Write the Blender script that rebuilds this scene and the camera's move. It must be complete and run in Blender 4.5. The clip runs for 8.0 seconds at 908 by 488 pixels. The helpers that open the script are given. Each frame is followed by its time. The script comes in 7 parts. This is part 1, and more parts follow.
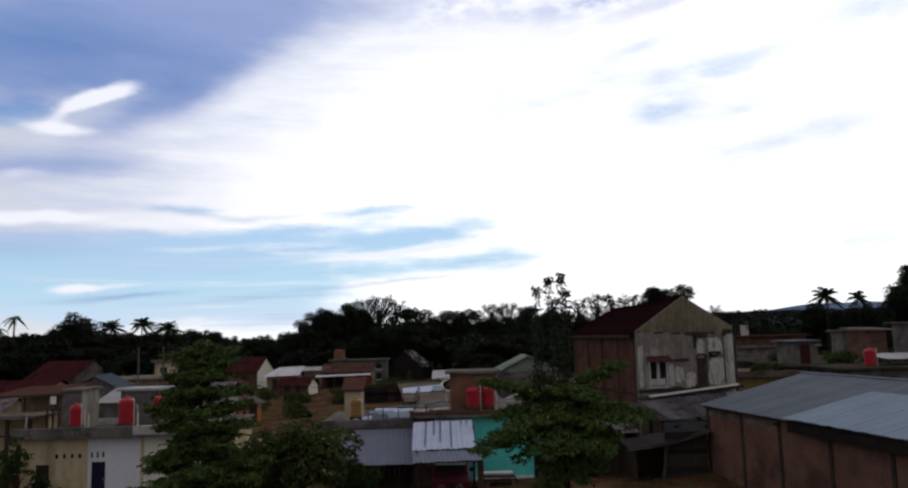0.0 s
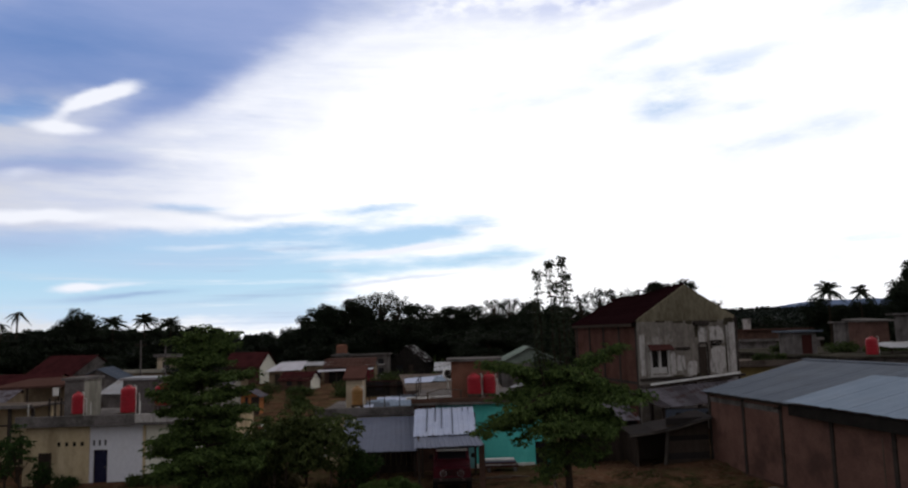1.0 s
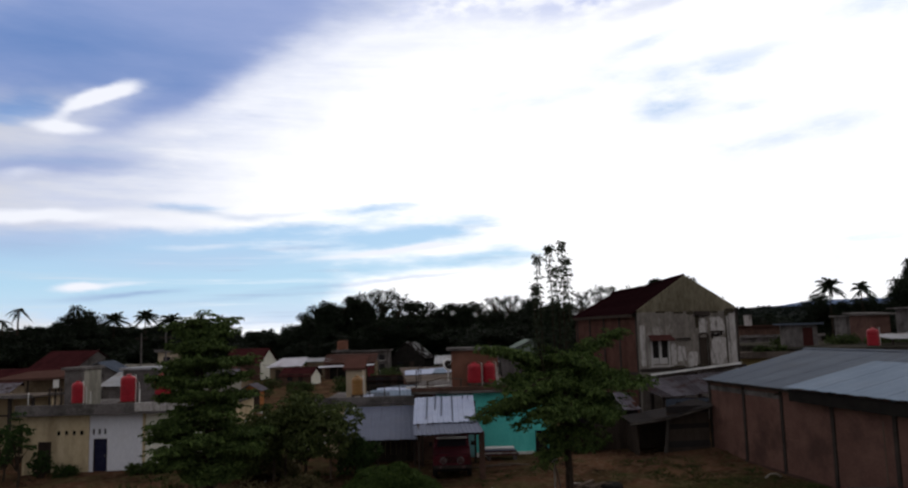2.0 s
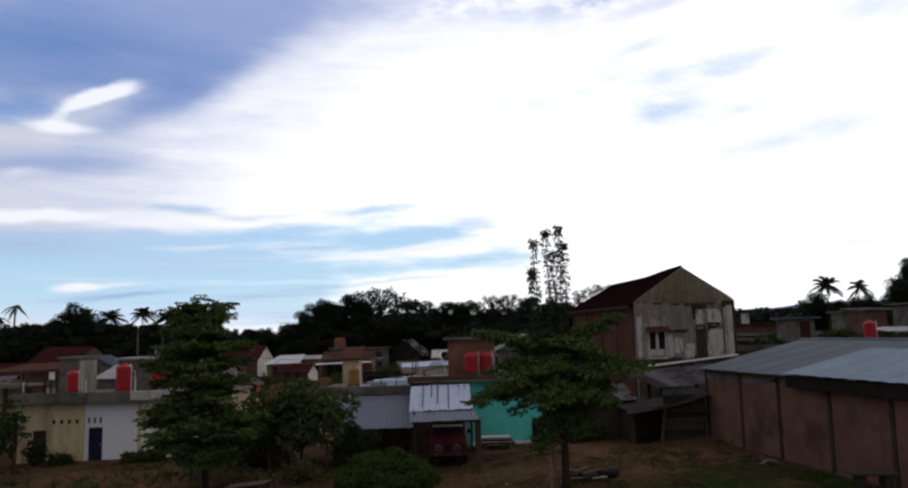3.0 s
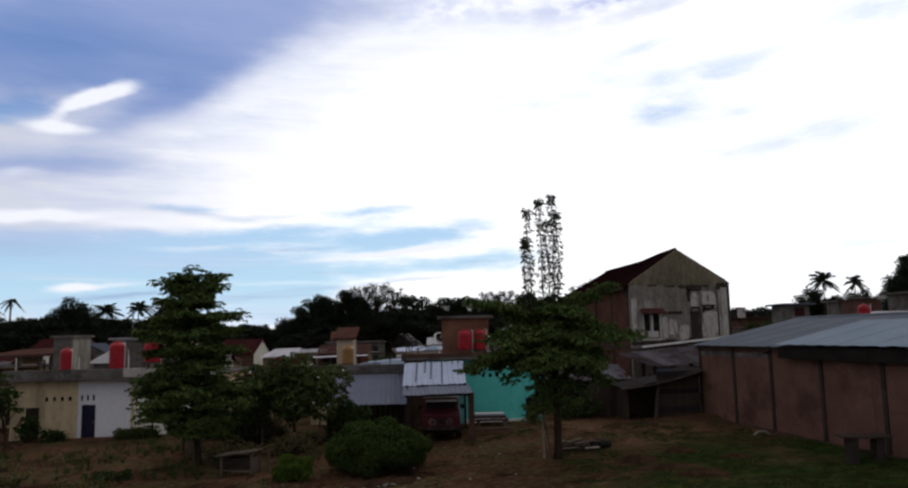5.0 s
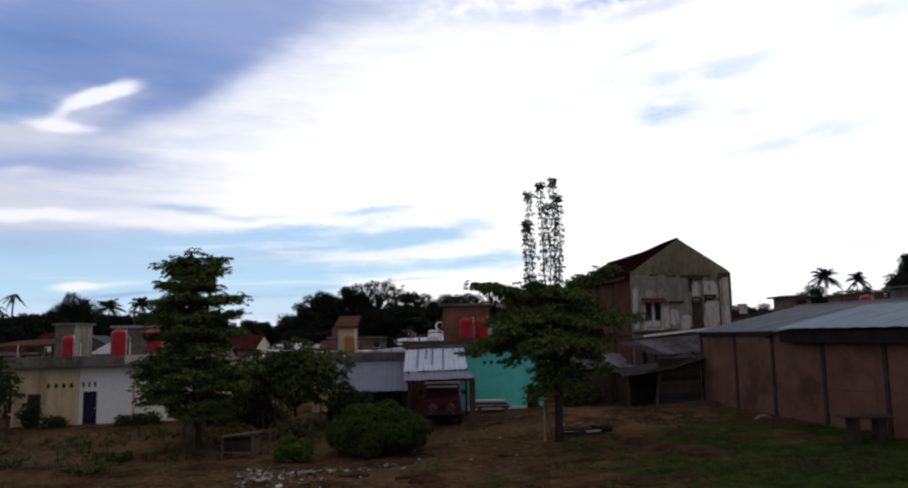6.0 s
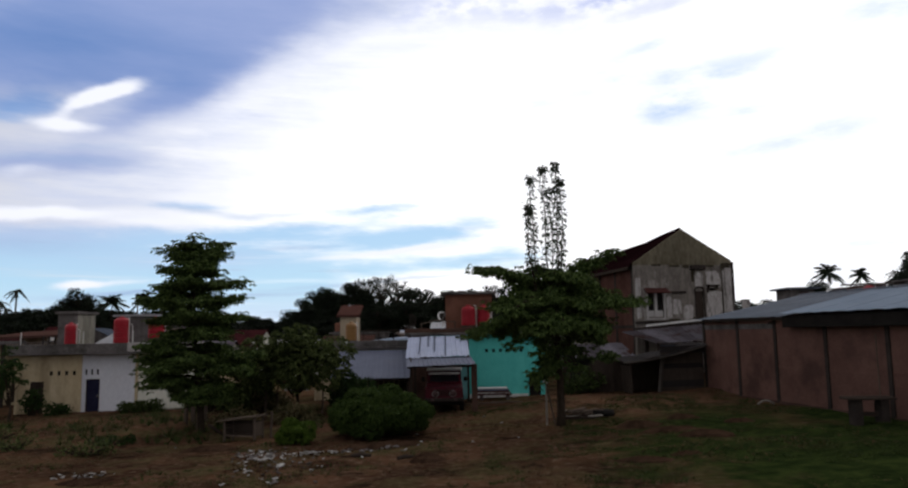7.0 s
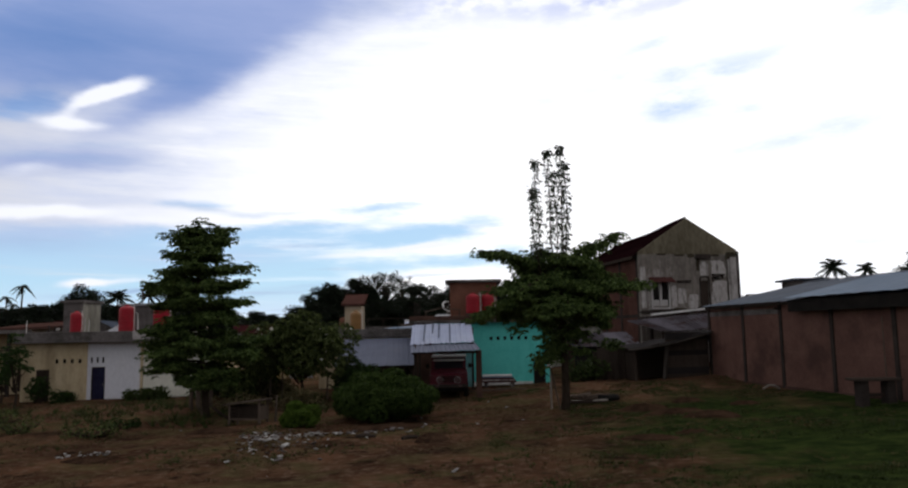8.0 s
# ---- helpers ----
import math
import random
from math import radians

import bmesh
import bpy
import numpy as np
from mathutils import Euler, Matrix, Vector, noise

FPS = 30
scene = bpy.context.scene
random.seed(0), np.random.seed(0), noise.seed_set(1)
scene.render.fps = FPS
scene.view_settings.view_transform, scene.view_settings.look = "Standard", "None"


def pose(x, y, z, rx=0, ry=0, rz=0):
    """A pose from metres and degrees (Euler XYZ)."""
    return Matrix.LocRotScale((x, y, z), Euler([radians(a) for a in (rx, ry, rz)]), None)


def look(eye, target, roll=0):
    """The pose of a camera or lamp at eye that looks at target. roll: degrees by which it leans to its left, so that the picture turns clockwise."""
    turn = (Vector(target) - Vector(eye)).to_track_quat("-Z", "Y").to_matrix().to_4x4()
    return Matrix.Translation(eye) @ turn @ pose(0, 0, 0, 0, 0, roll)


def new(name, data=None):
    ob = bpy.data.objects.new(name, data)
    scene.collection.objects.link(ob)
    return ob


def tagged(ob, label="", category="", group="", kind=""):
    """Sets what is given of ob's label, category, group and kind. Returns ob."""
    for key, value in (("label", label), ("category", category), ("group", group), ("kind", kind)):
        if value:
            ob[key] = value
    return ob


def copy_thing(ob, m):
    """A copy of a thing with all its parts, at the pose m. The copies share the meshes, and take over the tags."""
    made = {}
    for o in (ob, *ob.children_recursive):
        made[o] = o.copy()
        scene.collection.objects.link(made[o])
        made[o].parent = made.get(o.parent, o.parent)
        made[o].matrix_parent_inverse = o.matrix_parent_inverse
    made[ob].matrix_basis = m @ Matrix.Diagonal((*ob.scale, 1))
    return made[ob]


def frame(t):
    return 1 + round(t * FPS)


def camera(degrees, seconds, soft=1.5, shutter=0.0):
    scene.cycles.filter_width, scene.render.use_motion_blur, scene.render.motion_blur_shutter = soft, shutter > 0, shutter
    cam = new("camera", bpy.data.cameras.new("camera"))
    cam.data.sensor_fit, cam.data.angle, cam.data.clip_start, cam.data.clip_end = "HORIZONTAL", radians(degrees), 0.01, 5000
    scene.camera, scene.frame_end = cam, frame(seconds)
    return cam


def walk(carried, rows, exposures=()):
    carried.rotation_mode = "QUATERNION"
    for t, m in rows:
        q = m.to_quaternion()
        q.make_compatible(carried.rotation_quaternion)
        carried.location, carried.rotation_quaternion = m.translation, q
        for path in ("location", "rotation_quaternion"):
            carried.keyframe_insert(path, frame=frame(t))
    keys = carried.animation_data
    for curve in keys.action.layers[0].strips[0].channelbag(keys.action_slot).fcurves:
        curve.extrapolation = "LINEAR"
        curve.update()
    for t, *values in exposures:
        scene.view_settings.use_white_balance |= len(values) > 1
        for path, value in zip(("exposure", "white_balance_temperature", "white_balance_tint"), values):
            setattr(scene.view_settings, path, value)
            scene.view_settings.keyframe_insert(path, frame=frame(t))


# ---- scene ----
cam = camera(62.2, 8.0, soft=2.25)
# the camera sinks straight down before the houses
PATH = [
    (0, (-0.271, -0.325, 9.229), (-0.254, 1.661, 9.467), -1.5),
    (0.5, (-0.242, -0.321, 8.936), (-0.228, 1.665, 9.171), -1.6),
    (1, (-0.215, -0.249, 8.597), (-0.204, 1.738, 8.83), -1.6),
    (1.5, (-0.197, -0.178, 8.294), (-0.189, 1.809, 8.525), -1.6),
    (3, (-0.116, 0.049, 7.214), (-0.103, 2.035, 7.45), -1.4),
    (3.5, (-0.093, 0.115, 6.878), (-0.072, 2.101, 7.115), -1.4),
    (4, (-0.033, 0.132, 6.506), (-0.011, 2.118, 6.747), -1.3),
    (4.5, (0.038, 0.176, 6.175), (0.059, 2.162, 6.415), -1.3),
    (6, (0.073, 0.339, 5.076), (0.087, 2.325, 5.315), -1.1),
    (6.5, (0.053, 0.375, 4.776), (0.066, 2.361, 5.012), -1.1),
    (7, (0.079, 0.424, 4.439), (0.086, 2.41, 4.675), -1.0),
    (7.5, (0.069, 0.473, 4.1), (0.069, 2.46, 4.334), -1.0),
    (8, (0.071, 0.529, 3.839), (0.066, 2.516, 4.07), -1.0),
]
walk(cam, [(t, look(eye, target, roll)) for t, eye, target, roll in PATH], exposures=((0, 0.0), (3.5, 0.02), (6, 0.04), (8, 0.09)))

# ---- sky and sun ----
def sky_world():
    world = bpy.data.worlds.new("sky")
    scene.world = world
    world.use_nodes = True
    nt = world.node_tree
    nt.nodes.clear()
    N, L = nt.nodes.new, nt.links.new

    def math_node(op, a, b=None, c=None, clamp=False):
        n = N("ShaderNodeMath")
        n.operation, n.use_clamp = op, clamp
        for i, v in enumerate((a, b, c)):
            if v is None:
                continue
            if isinstance(v, (int, float)):
                n.inputs[i].default_value = v
            else:
                L(v, n.inputs[i])
        return n.outputs[0]

    def mix(fac, a, b):
        n = N("ShaderNodeMix")
        n.data_type = "RGBA"
        n.clamp_factor = True
        if isinstance(fac, float):
            n.inputs[0].default_value = fac
        else:
            L(fac, n.inputs[0])
        for i, v in ((6, a), (7, b)):
            if isinstance(v, tuple):
                n.inputs[i].default_value = (*v, 1)
            else:
                L(v, n.inputs[i])
        return n.outputs[2]

    def ramp(v, lo, hi):
        n = N("ShaderNodeMapRange")
        n.interpolation_type = "SMOOTHSTEP"
        L(v, n.inputs[0])
        n.inputs[1].default_value, n.inputs[2].default_value = lo, hi
        return n.outputs[0]

    way = N("ShaderNodeTexCoord").outputs["Generated"]
    xyz = N("ShaderNodeSeparateXYZ")
    L(way, xyz.inputs[0])
    az = math_node("MULTIPLY", math_node("ARCTAN2", xyz.outputs[0], xyz.outputs[1]), 57.296)
    el = math_node("MULTIPLY", math_node("ARCSINE", xyz.outputs[2]), 57.296)
    plane = N("ShaderNodeCombineXYZ")
    L(az, plane.inputs[0]), L(el, plane.inputs[1])

    def wisps(sx, sy, detail, seed, rough=0.55):
        m = N("ShaderNodeMapping")
        L(plane.outputs[0], m.inputs[0])
        m.inputs["Location"].default_value = (seed, seed * 0.7, seed * 1.3)
        m.inputs["Scale"].default_value = (sx, sy, 1)
        n = N("ShaderNodeTexNoise")
        L(m.outputs[0], n.inputs["Vector"])
        n.inputs["Scale"].default_value = 1
        n.inputs["Detail"].default_value = detail
        n.inputs["Roughness"].default_value = rough
        return n

    # the cloud field is bent a little by a coarse and a fine turbulence
    bend = N("ShaderNodeVectorMath")
    bend.operation = "MULTIPLY_ADD"
    L(wisps(0.13, 0.3, 4, 3.1).outputs["Color"], bend.inputs[0])
    bend.inputs[1].default_value = (3.6, 1.3, 0)
    L(plane.outputs[0], bend.inputs[2])
    centred = N("ShaderNodeVectorMath")
    centred.operation = "ADD"
    L(bend.outputs[0], centred.inputs[0])
    centred.inputs[1].default_value = (-1.8, -0.65, 0)

    def banks(rows):
        total = None
        for a, e, sa, se, turn, amount in rows:
            m = N("ShaderNodeMapping")
            m.vector_type = "TEXTURE"
            L(centred.outputs[0], m.inputs[0])
            m.inputs["Location"].default_value = (a, e, 0)
            m.inputs["Rotation"].default_value = (0, 0, radians(turn))
            m.inputs["Scale"].default_value = (sa, se, 1)
            d = N("ShaderNodeVectorMath")
            d.operation = "DOT_PRODUCT"
            L(m.outputs[0], d.inputs[0]), L(m.outputs[0], d.inputs[1])
            g = math_node("EXPONENT", math_node("MULTIPLY", d.outputs["Value"], -1))
            total = math_node("MULTIPLY_ADD", g, amount, total if total is not None else 0.0)
        return total

    dark = banks(DARK_BANKS)
    open_blue = banks(BLUE_GAPS)
    bright = banks(BRIGHT_WISPS)
    haze = banks(SOFT_PATCHES)
    streak = wisps(0.045, 1.1, 6, 41.0, 0.62).outputs[0]
    grain = wisps(0.09, 0.42, 6, 11.0, 0.6).outputs[0]
    fine = wisps(0.2, 0.6, 5, 23.0, 0.6).outputs[0]
    curds = wisps(0.55, 1.1, 3, 57.0, 0.55).outputs[0]

    # how far a way lies from the bright heart of the sky, where the sun stands behind the cloud
    heart = N("ShaderNodeVectorMath")
    heart.operation = "DOT_PRODUCT"
    L(way, heart.inputs[0])
    heart.inputs[1].default_value = Vector((sin_d(14) * cos_d(15), cos_d(14) * cos_d(15), sin_d(15)))
    glow = ramp(heart.outputs["Value"], 0.62, 0.93)

    air = N("ShaderNodeTexSky")
    air.sky_type, air.sun_disc = "NISHITA", False
    air.sun_elevation, air.sun_rotation = radians(SUN_HIGH), radians(SUN_WAY)
    clear = N("ShaderNodeVectorMath")
    clear.operation = "SCALE"
    L(air.outputs[0], clear.inputs[0])
    clear.inputs["Scale"].default_value = 0.09
    blue = mix(ramp(el, 0, 15), (0.47, 0.73, 0.92), (0.35, 0.555, 0.88))
    blue = mix(0.1, blue, clear.outputs[0])
    blue = mix(ramp(el, 0.3, 4.2), (0.64, 0.75, 0.92), blue)

    veil = mix(glow, mix(ramp(xyz.outputs[1], -0.7, 0.35), (0.48, 0.475, 0.49), (0.66, 0.655, 0.67)), (1.12, 1.12, 1.14))
    veil = mix(math_node("MULTIPLY_ADD", fine, 1.1, -0.55, True), veil, (0.75, 0.8, 1.0))
    gap = math_node("ADD", open_blue, math_node("MULTIPLY_ADD", grain, 1.6, -0.95))
    gap = math_node("MULTIPLY", ramp(gap, 0.12, 0.75), ramp(open_blue, 0.03, 0.3))
    col = mix(math_node("MULTIPLY", gap, ramp(streak, 0.92, 0.56)), veil, blue)
    col = mix(math_node("MULTIPLY", math_node("MULTIPLY", gap, ramp(streak, 0.44, 0.34)), 0.4), col, (0.42, 0.52, 0.70))
    col = mix(math_node("MULTIPLY", haze, math_node("MULTIPLY_ADD", fine, 2.6, -0.6, True), None, True), col, (0.58, 0.71, 0.92))
    milk = banks(LILAC_HAZE)
    milk = math_node("MULTIPLY", milk, math_node("ADD", math_node("MULTIPLY_ADD", streak, 0.7, 0.15), math_node("MULTIPLY_ADD", grain, 1.2, -0.6)), None, True)
    col = mix(milk, col, (0.49, 0.565, 0.79))
    shade = math_node("ADD", dark, math_node("ADD", math_node("MULTIPLY_ADD", grain, 0.5, -0.25), math_node("MULTIPLY_ADD", fine, 0.12, -0.06)))
    shade = math_node("MULTIPLY", ramp(shade, 0.0, 1.2), ramp(dark, 0.0, 0.35))
    deep = math_node("ADD", banks(DEEP_BANKS), math_node("MULTIPLY_ADD", grain, 0.9, -0.45), None, True)
    col = mix(shade, col, mix(deep, (0.305, 0.385, 0.66), (0.135, 0.245, 0.53)))
    thin = math_node("MULTIPLY", banks(GREY_STREAKS), math_node("MULTIPLY_ADD", fine, 1.4, 0.1), None, True)
    col = mix(thin, col, (0.33, 0.46, 0.69))
    spots = math_node("MULTIPLY", banks(CURDLED), ramp(curds, 0.66, 0.36), None, True)
    col = mix(spots, col, (0.46, 0.53, 0.84))
    lift = ramp(math_node("ADD", bright, math_node("MULTIPLY_ADD", fine, 0.5, -0.25)), 0.2, 0.9)
    col = mix(math_node("MULTIPLY", lift, ramp(bright, 0.05, 0.3)), col, (0.9, 0.92, 1.0))

    out, back = N("ShaderNodeOutputWorld"), N("ShaderNodeBackground")
    L(col, back.inputs[0])
    back.inputs[1].default_value = SKY_POWER
    L(back.outputs[0], out.inputs[0])


def sin_d(a):
    return math.sin(radians(a))


def cos_d(a):
    return math.cos(radians(a))


SUN_HIGH, SUN_WAY, SKY_POWER = 34.0, 16.0, 1.0
# cloud banks: bearing, height, half width, half height, turn (degrees), weight
DARK_BANKS = [
    (-22.1, 16.2, 4.8, 1.15, 30, 0.32), (-27.9, 12.0, 8.4, 0.7, 6, 0.35), (-29.3, 20.3, 15.0, 5.73, 18, 1.12), (-14.9, 23.6, 12.8, 3.74, 20, 0.95),
    (-19.0, 17.5, 6.6, 1.98, 32, 0.45), (-29.6, 11.7, 8.8, 1.76, 10, 0.3), (16.6, 23.4, 5.7, 0.88, 10, 0.4), (-2.8, 24.7, 6.6, 1.32, 12, 0.35),
]
BLUE_GAPS = [
    (-12.6, 1.7, 8.4, 1.5, 2, 0.55), (-25.4, 2.1, 7.5, 0.88, 2, 0.35), (-14.7, 7.6, 11.0, 1.06, 5, 0.85), (-3.1, 7.4, 7.5, 0.88, 6, 0.85),
    (-27.6, 4.9, 13.2, 2.03, 2, 1.3), (-18.7, 3.8, 15.0, 1.85, 2, 1.1), (28.6, 5.2, 5.7, 0.79, 7, 0.5), (-18.8, 9.3, 3.5, 0.48, -2, 0.6),
    (-30.1, 15.6, 3.5, 1.98, 32, 0.7), (2.2, 5.6, 7.9, 0.88, 4, 0.55), (22.4, 5.2, 6.2, 0.44, 6, 0.35), (-6.6, 9.4, 4.0, 0.44, 4, 0.35),
]
BRIGHT_WISPS = [
    (-25.4, 16.8, 2.5, 0.6, 20, 0.85), (-26.9, 15.7, 1.5, 0.5, 34, 0.6), (-27.2, 14.5, 2.4, 0.45, 1, 1.0), (-24.6, 17.3, 2.2, 0.8, 20, 0.25), (-26.6, 3.65, 2.0, 0.36, 2, 0.95), (-23.0, 4.0, 2.6, 0.22, 4, 0.45), (-28.4, 8.4, 6.6, 0.6, 4, 1.05),
    (-4.0, 6.3, 7.5, 0.31, 6, 0.9), (-21.1, 8.2, 3.1, 0.4, 4, 0.7), (-18.8, 6.6, 4.0, 0.35, 2, 0.5), (-29.9, 11.3, 2.6, 0.62, 12, 0.5),
    (-18.8, 9.9, 4.0, 0.53, -4, 0.6),
]
SOFT_PATCHES = [
    (17.0, 16.1, 2.7, 1.06, 12, 1.3), (20.3, 18.3, 4.8, 0.88, 6, 0.75), (13.3, 18.4, 4.8, 0.88, -2, 0.5), (4.8, 17.2, 5.3, 0.79, 4, 0.45),
    (22.1, 15.3, 2.2, 0.53, 2, 0.8), (25.6, 13.1, 6.6, 1.06, 5, 0.6), (30.5, 20.6, 3.3, 1.06, -3, 0.7), (16.0, 20.5, 3.5, 0.53, 14, 0.6),
    (27.1, 3.7, 8.8, 0.88, 6, 0.25),
]
GREY_STREAKS = [
    (-25.2, 3.0, 3.6, 0.22, 3, 0.75), (-21.4, 3.35, 2.2, 0.16, 5, 0.6), (-29.4, 6.3, 5.0, 0.8, 2, 0.45), (-5.8, 3.9, 7.5, 0.17, 4, 0.55), (-15.5, 2.9, 6.0, 0.2, 3, 0.4),
    (-18.4, 9.0, 3.2, 0.24, -6, 0.6), (-13.6, 8.9, 2.6, 0.22, 6, 0.5), (-11.6, 6.5, 2.4, 0.14, 3, 0.5), (-28.6, 12.2, 5.0, 0.3, 2, 0.4), (-26.0, 13.2, 4.0, 0.25, 4, 0.3),
]
CURDLED = [
    (8.4, 23.9, 8.0, 1.3, -4, 0.38), (14.6, 24.3, 4.5, 0.55, 4, 0.75), (-0.5, 24.2, 5.0, 1.2, 8, 0.35),
]
DEEP_BANKS = [
    (-28.2, 19.9, 10.1, 2.64, 6, 0.8), (-30.4, 15.3, 4.0, 1.54, 22, 0.7), (-20.2, 18.0, 5.3, 1.76, 27, 0.4),
]
LILAC_HAZE = [
    (-26.8, 10.7, 11.5, 3.52, 8, 0.8), (-17.7, 14.5, 8.4, 2.64, 24, 0.6), (-9.2, 19.5, 7.5, 2.2, 24, 0.55), (6.4, 23.3, 12.3, 1.98, 6, 0.6),
    (-27.7, 7.1, 10.6, 1.23, 4, 0.7), (-19.1, 5.6, 8.8, 0.97, 4, 0.45), (-13.1, 16.4, 4.0, 1.15, 2, 0.3), (-1.2, 11.2, 6.2, 0.62, 2, 0.35),
]
sky_world()
sun = new("sun", bpy.data.lights.new("sun", "SUN"))
sun.data.energy, sun.data.angle, sun.data.color = 0.35, radians(25), (1.0, 0.95, 0.88)
sun.matrix_basis = look((0, 0, 0), (-sin_d(SUN_WAY) * cos_d(SUN_HIGH), -cos_d(SUN_WAY) * cos_d(SUN_HIGH), -sin_d(SUN_HIGH)))


# ---- materials ----
def surface(name, dark, light, scale=1.2, fine=14.0, rough=0.85, metal=0.0, bump=0.25, squash=1.0, stain=None, stain_amount=0.6, stain_scale=0.7, vary=0.0, spec=0.0, peel=None, peel_scale=0.9):
    """Two tones mixed by a coarse and a fine grain, streaked down the wall where squash is under 1, with stains of their own shape."""
    m = bpy.data.materials.new(name)
    m.use_nodes = True
    nt = m.node_tree
    N, L = nt.nodes.new, nt.links.new
    bsdf = nt.nodes["Principled BSDF"]
    co = N("ShaderNodeTexCoord").outputs["Object"]
    mp = N("ShaderNodeMapping")
    L(co, mp.inputs[0])
    mp.inputs["Scale"].default_value = (1, 1, squash)

    def tex(s, detail, rough_=0.6):
        t = N("ShaderNodeTexNoise")
        L(mp.outputs[0], t.inputs["Vector"])
        t.inputs["Scale"].default_value, t.inputs["Detail"].default_value, t.inputs["Roughness"].default_value = s, detail, rough_
        return t.outputs[0]

    def mth(op, a, b, c=0.0):
        n = N("ShaderNodeMath")
        n.operation = op
        for i, v in enumerate((a, b, c)):
            if isinstance(v, (int, float)):
                n.inputs[i].default_value = v
            else:
                L(v, n.inputs[i])
        return n.outputs[0]

    def blend(f, a, b):
        n = N("ShaderNodeMix")
        n.data_type = "RGBA"
        L(f, n.inputs[0])
        for i, v in ((6, a), (7, b)):
            if isinstance(v, tuple):
                n.inputs[i].default_value = (*v, 1)
            else:
                L(v, n.inputs[i])
        return n.outputs[2]

    def step(v, lo, hi):
        n = N("ShaderNodeMapRange")
        n.interpolation_type = "SMOOTHSTEP"
        L(v, n.inputs[0])
        n.inputs[1].default_value, n.inputs[2].default_value = lo, hi
        return n.outputs[0]

    coarse, grain = tex(scale, 4), tex(fine, 5, 0.7)
    f = step(mth("MULTIPLY_ADD", grain, 0.45, mth("MULTIPLY", coarse, 0.55)), 0.32, 0.68)
    if vary:
        info = N("ShaderNodeObjectInfo").outputs["Random"]
        f = mth("MULTIPLY_ADD", info, vary, mth("MULTIPLY", f, 1 - vary))
    col = blend(f, dark, light)
    if stain:
        s = step(tex(stain_scale, 6, 0.65), 0.47, 0.68)
        col = blend(mth("MULTIPLY", s, stain_amount), col, stain)
    if peel:
        p = step(mth("MULTIPLY_ADD", grain, 0.25, mth("MULTIPLY", tex(peel_scale, 7, 0.7), 0.85)), 0.56, 0.63)
        col = blend(mth("MULTIPLY", p, 0.85), col, peel)
    L(col, bsdf.inputs["Base Color"])
    bsdf.inputs["Roughness"].default_value = rough
    bsdf.inputs["Metallic"].default_value = metal
    bsdf.inputs["Specular IOR Level"].default_value = spec
    if bump:
        b = N("ShaderNodeBump")
        b.inputs["Strength"].default_value, b.inputs["Distance"].default_value = bump, 0.03
        L(grain, b.inputs["Height"])
        L(b.outputs[0], bsdf.inputs["Normal"])
    return m


def leafage(name, dark, light, through_light=0.25):
    m = bpy.data.materials.new(name)
    m.use_nodes = True
    nt = m.node_tree
    N, L = nt.nodes.new, nt.links.new
    bsdf = nt.nodes["Principled BSDF"]
    n = N("ShaderNodeMix")
    n.data_type = "RGBA"
    L(N("ShaderNodeNewGeometry").outputs["Random Per Island"], n.inputs[0])
    n.inputs[6].default_value, n.inputs[7].default_value = (*dark, 1), (*light, 1)
    L(n.outputs[2], bsdf.inputs["Base Color"])
    bsdf.inputs["Roughness"].default_value = 0.65
    bsdf.inputs["Specular IOR Level"].default_value = 0.06
    if through_light:
        t = N("ShaderNodeBsdfTranslucent")
        L(n.outputs[2], t.inputs[0])
        mixer = N("ShaderNodeMixShader")
        mixer.inputs[0].default_value = through_light
        L(bsdf.outputs[0], mixer.inputs[1]), L(t.outputs[0], mixer.inputs[2])
        L(mixer.outputs[0], nt.nodes["Material Output"].inputs[0])
    return m


def glassy(name, tint=(0.02, 0.02, 0.025)):
    m = bpy.data.materials.new(name)
    m.use_nodes = True
    b = m.node_tree.nodes["Principled BSDF"]
    b.inputs["Base Color"].default_value = (*tint, 1)
    b.inputs["Roughness"].default_value = 0.12
    b.inputs["Specular IOR Level"].default_value = 0.5
    return m


CREAM = surface("cream_paint", (0.39, 0.305, 0.19), (0.55, 0.45, 0.3), 0.8, 10, squash=0.4, stain=(0.19, 0.145, 0.09), stain_amount=0.5)
WHITE_WALL = surface("white_paint", (0.52, 0.52, 0.57), (0.68, 0.68, 0.72), 0.7, 10, squash=0.4, stain=(0.36, 0.35, 0.37), stain_amount=0.4)
TEAL = surface("teal_paint", (0.085, 0.46, 0.42), (0.13, 0.6, 0.54), 0.8, 12, squash=0.5, stain=(0.04, 0.32, 0.28), stain_amount=0.35)
PALE_TEAL = surface("pale_teal_paint", (0.12, 0.3, 0.31), (0.2, 0.4, 0.41), 0.8, 12, squash=0.5, stain=(0.12, 0.3, 0.3), stain_amount=0.35)
DULL_YELLOW = surface("dull_yellow_paint", (0.16, 0.12, 0.05), (0.26, 0.2, 0.09), 0.8, 12, squash=0.4, stain=(0.09, 0.075, 0.045))
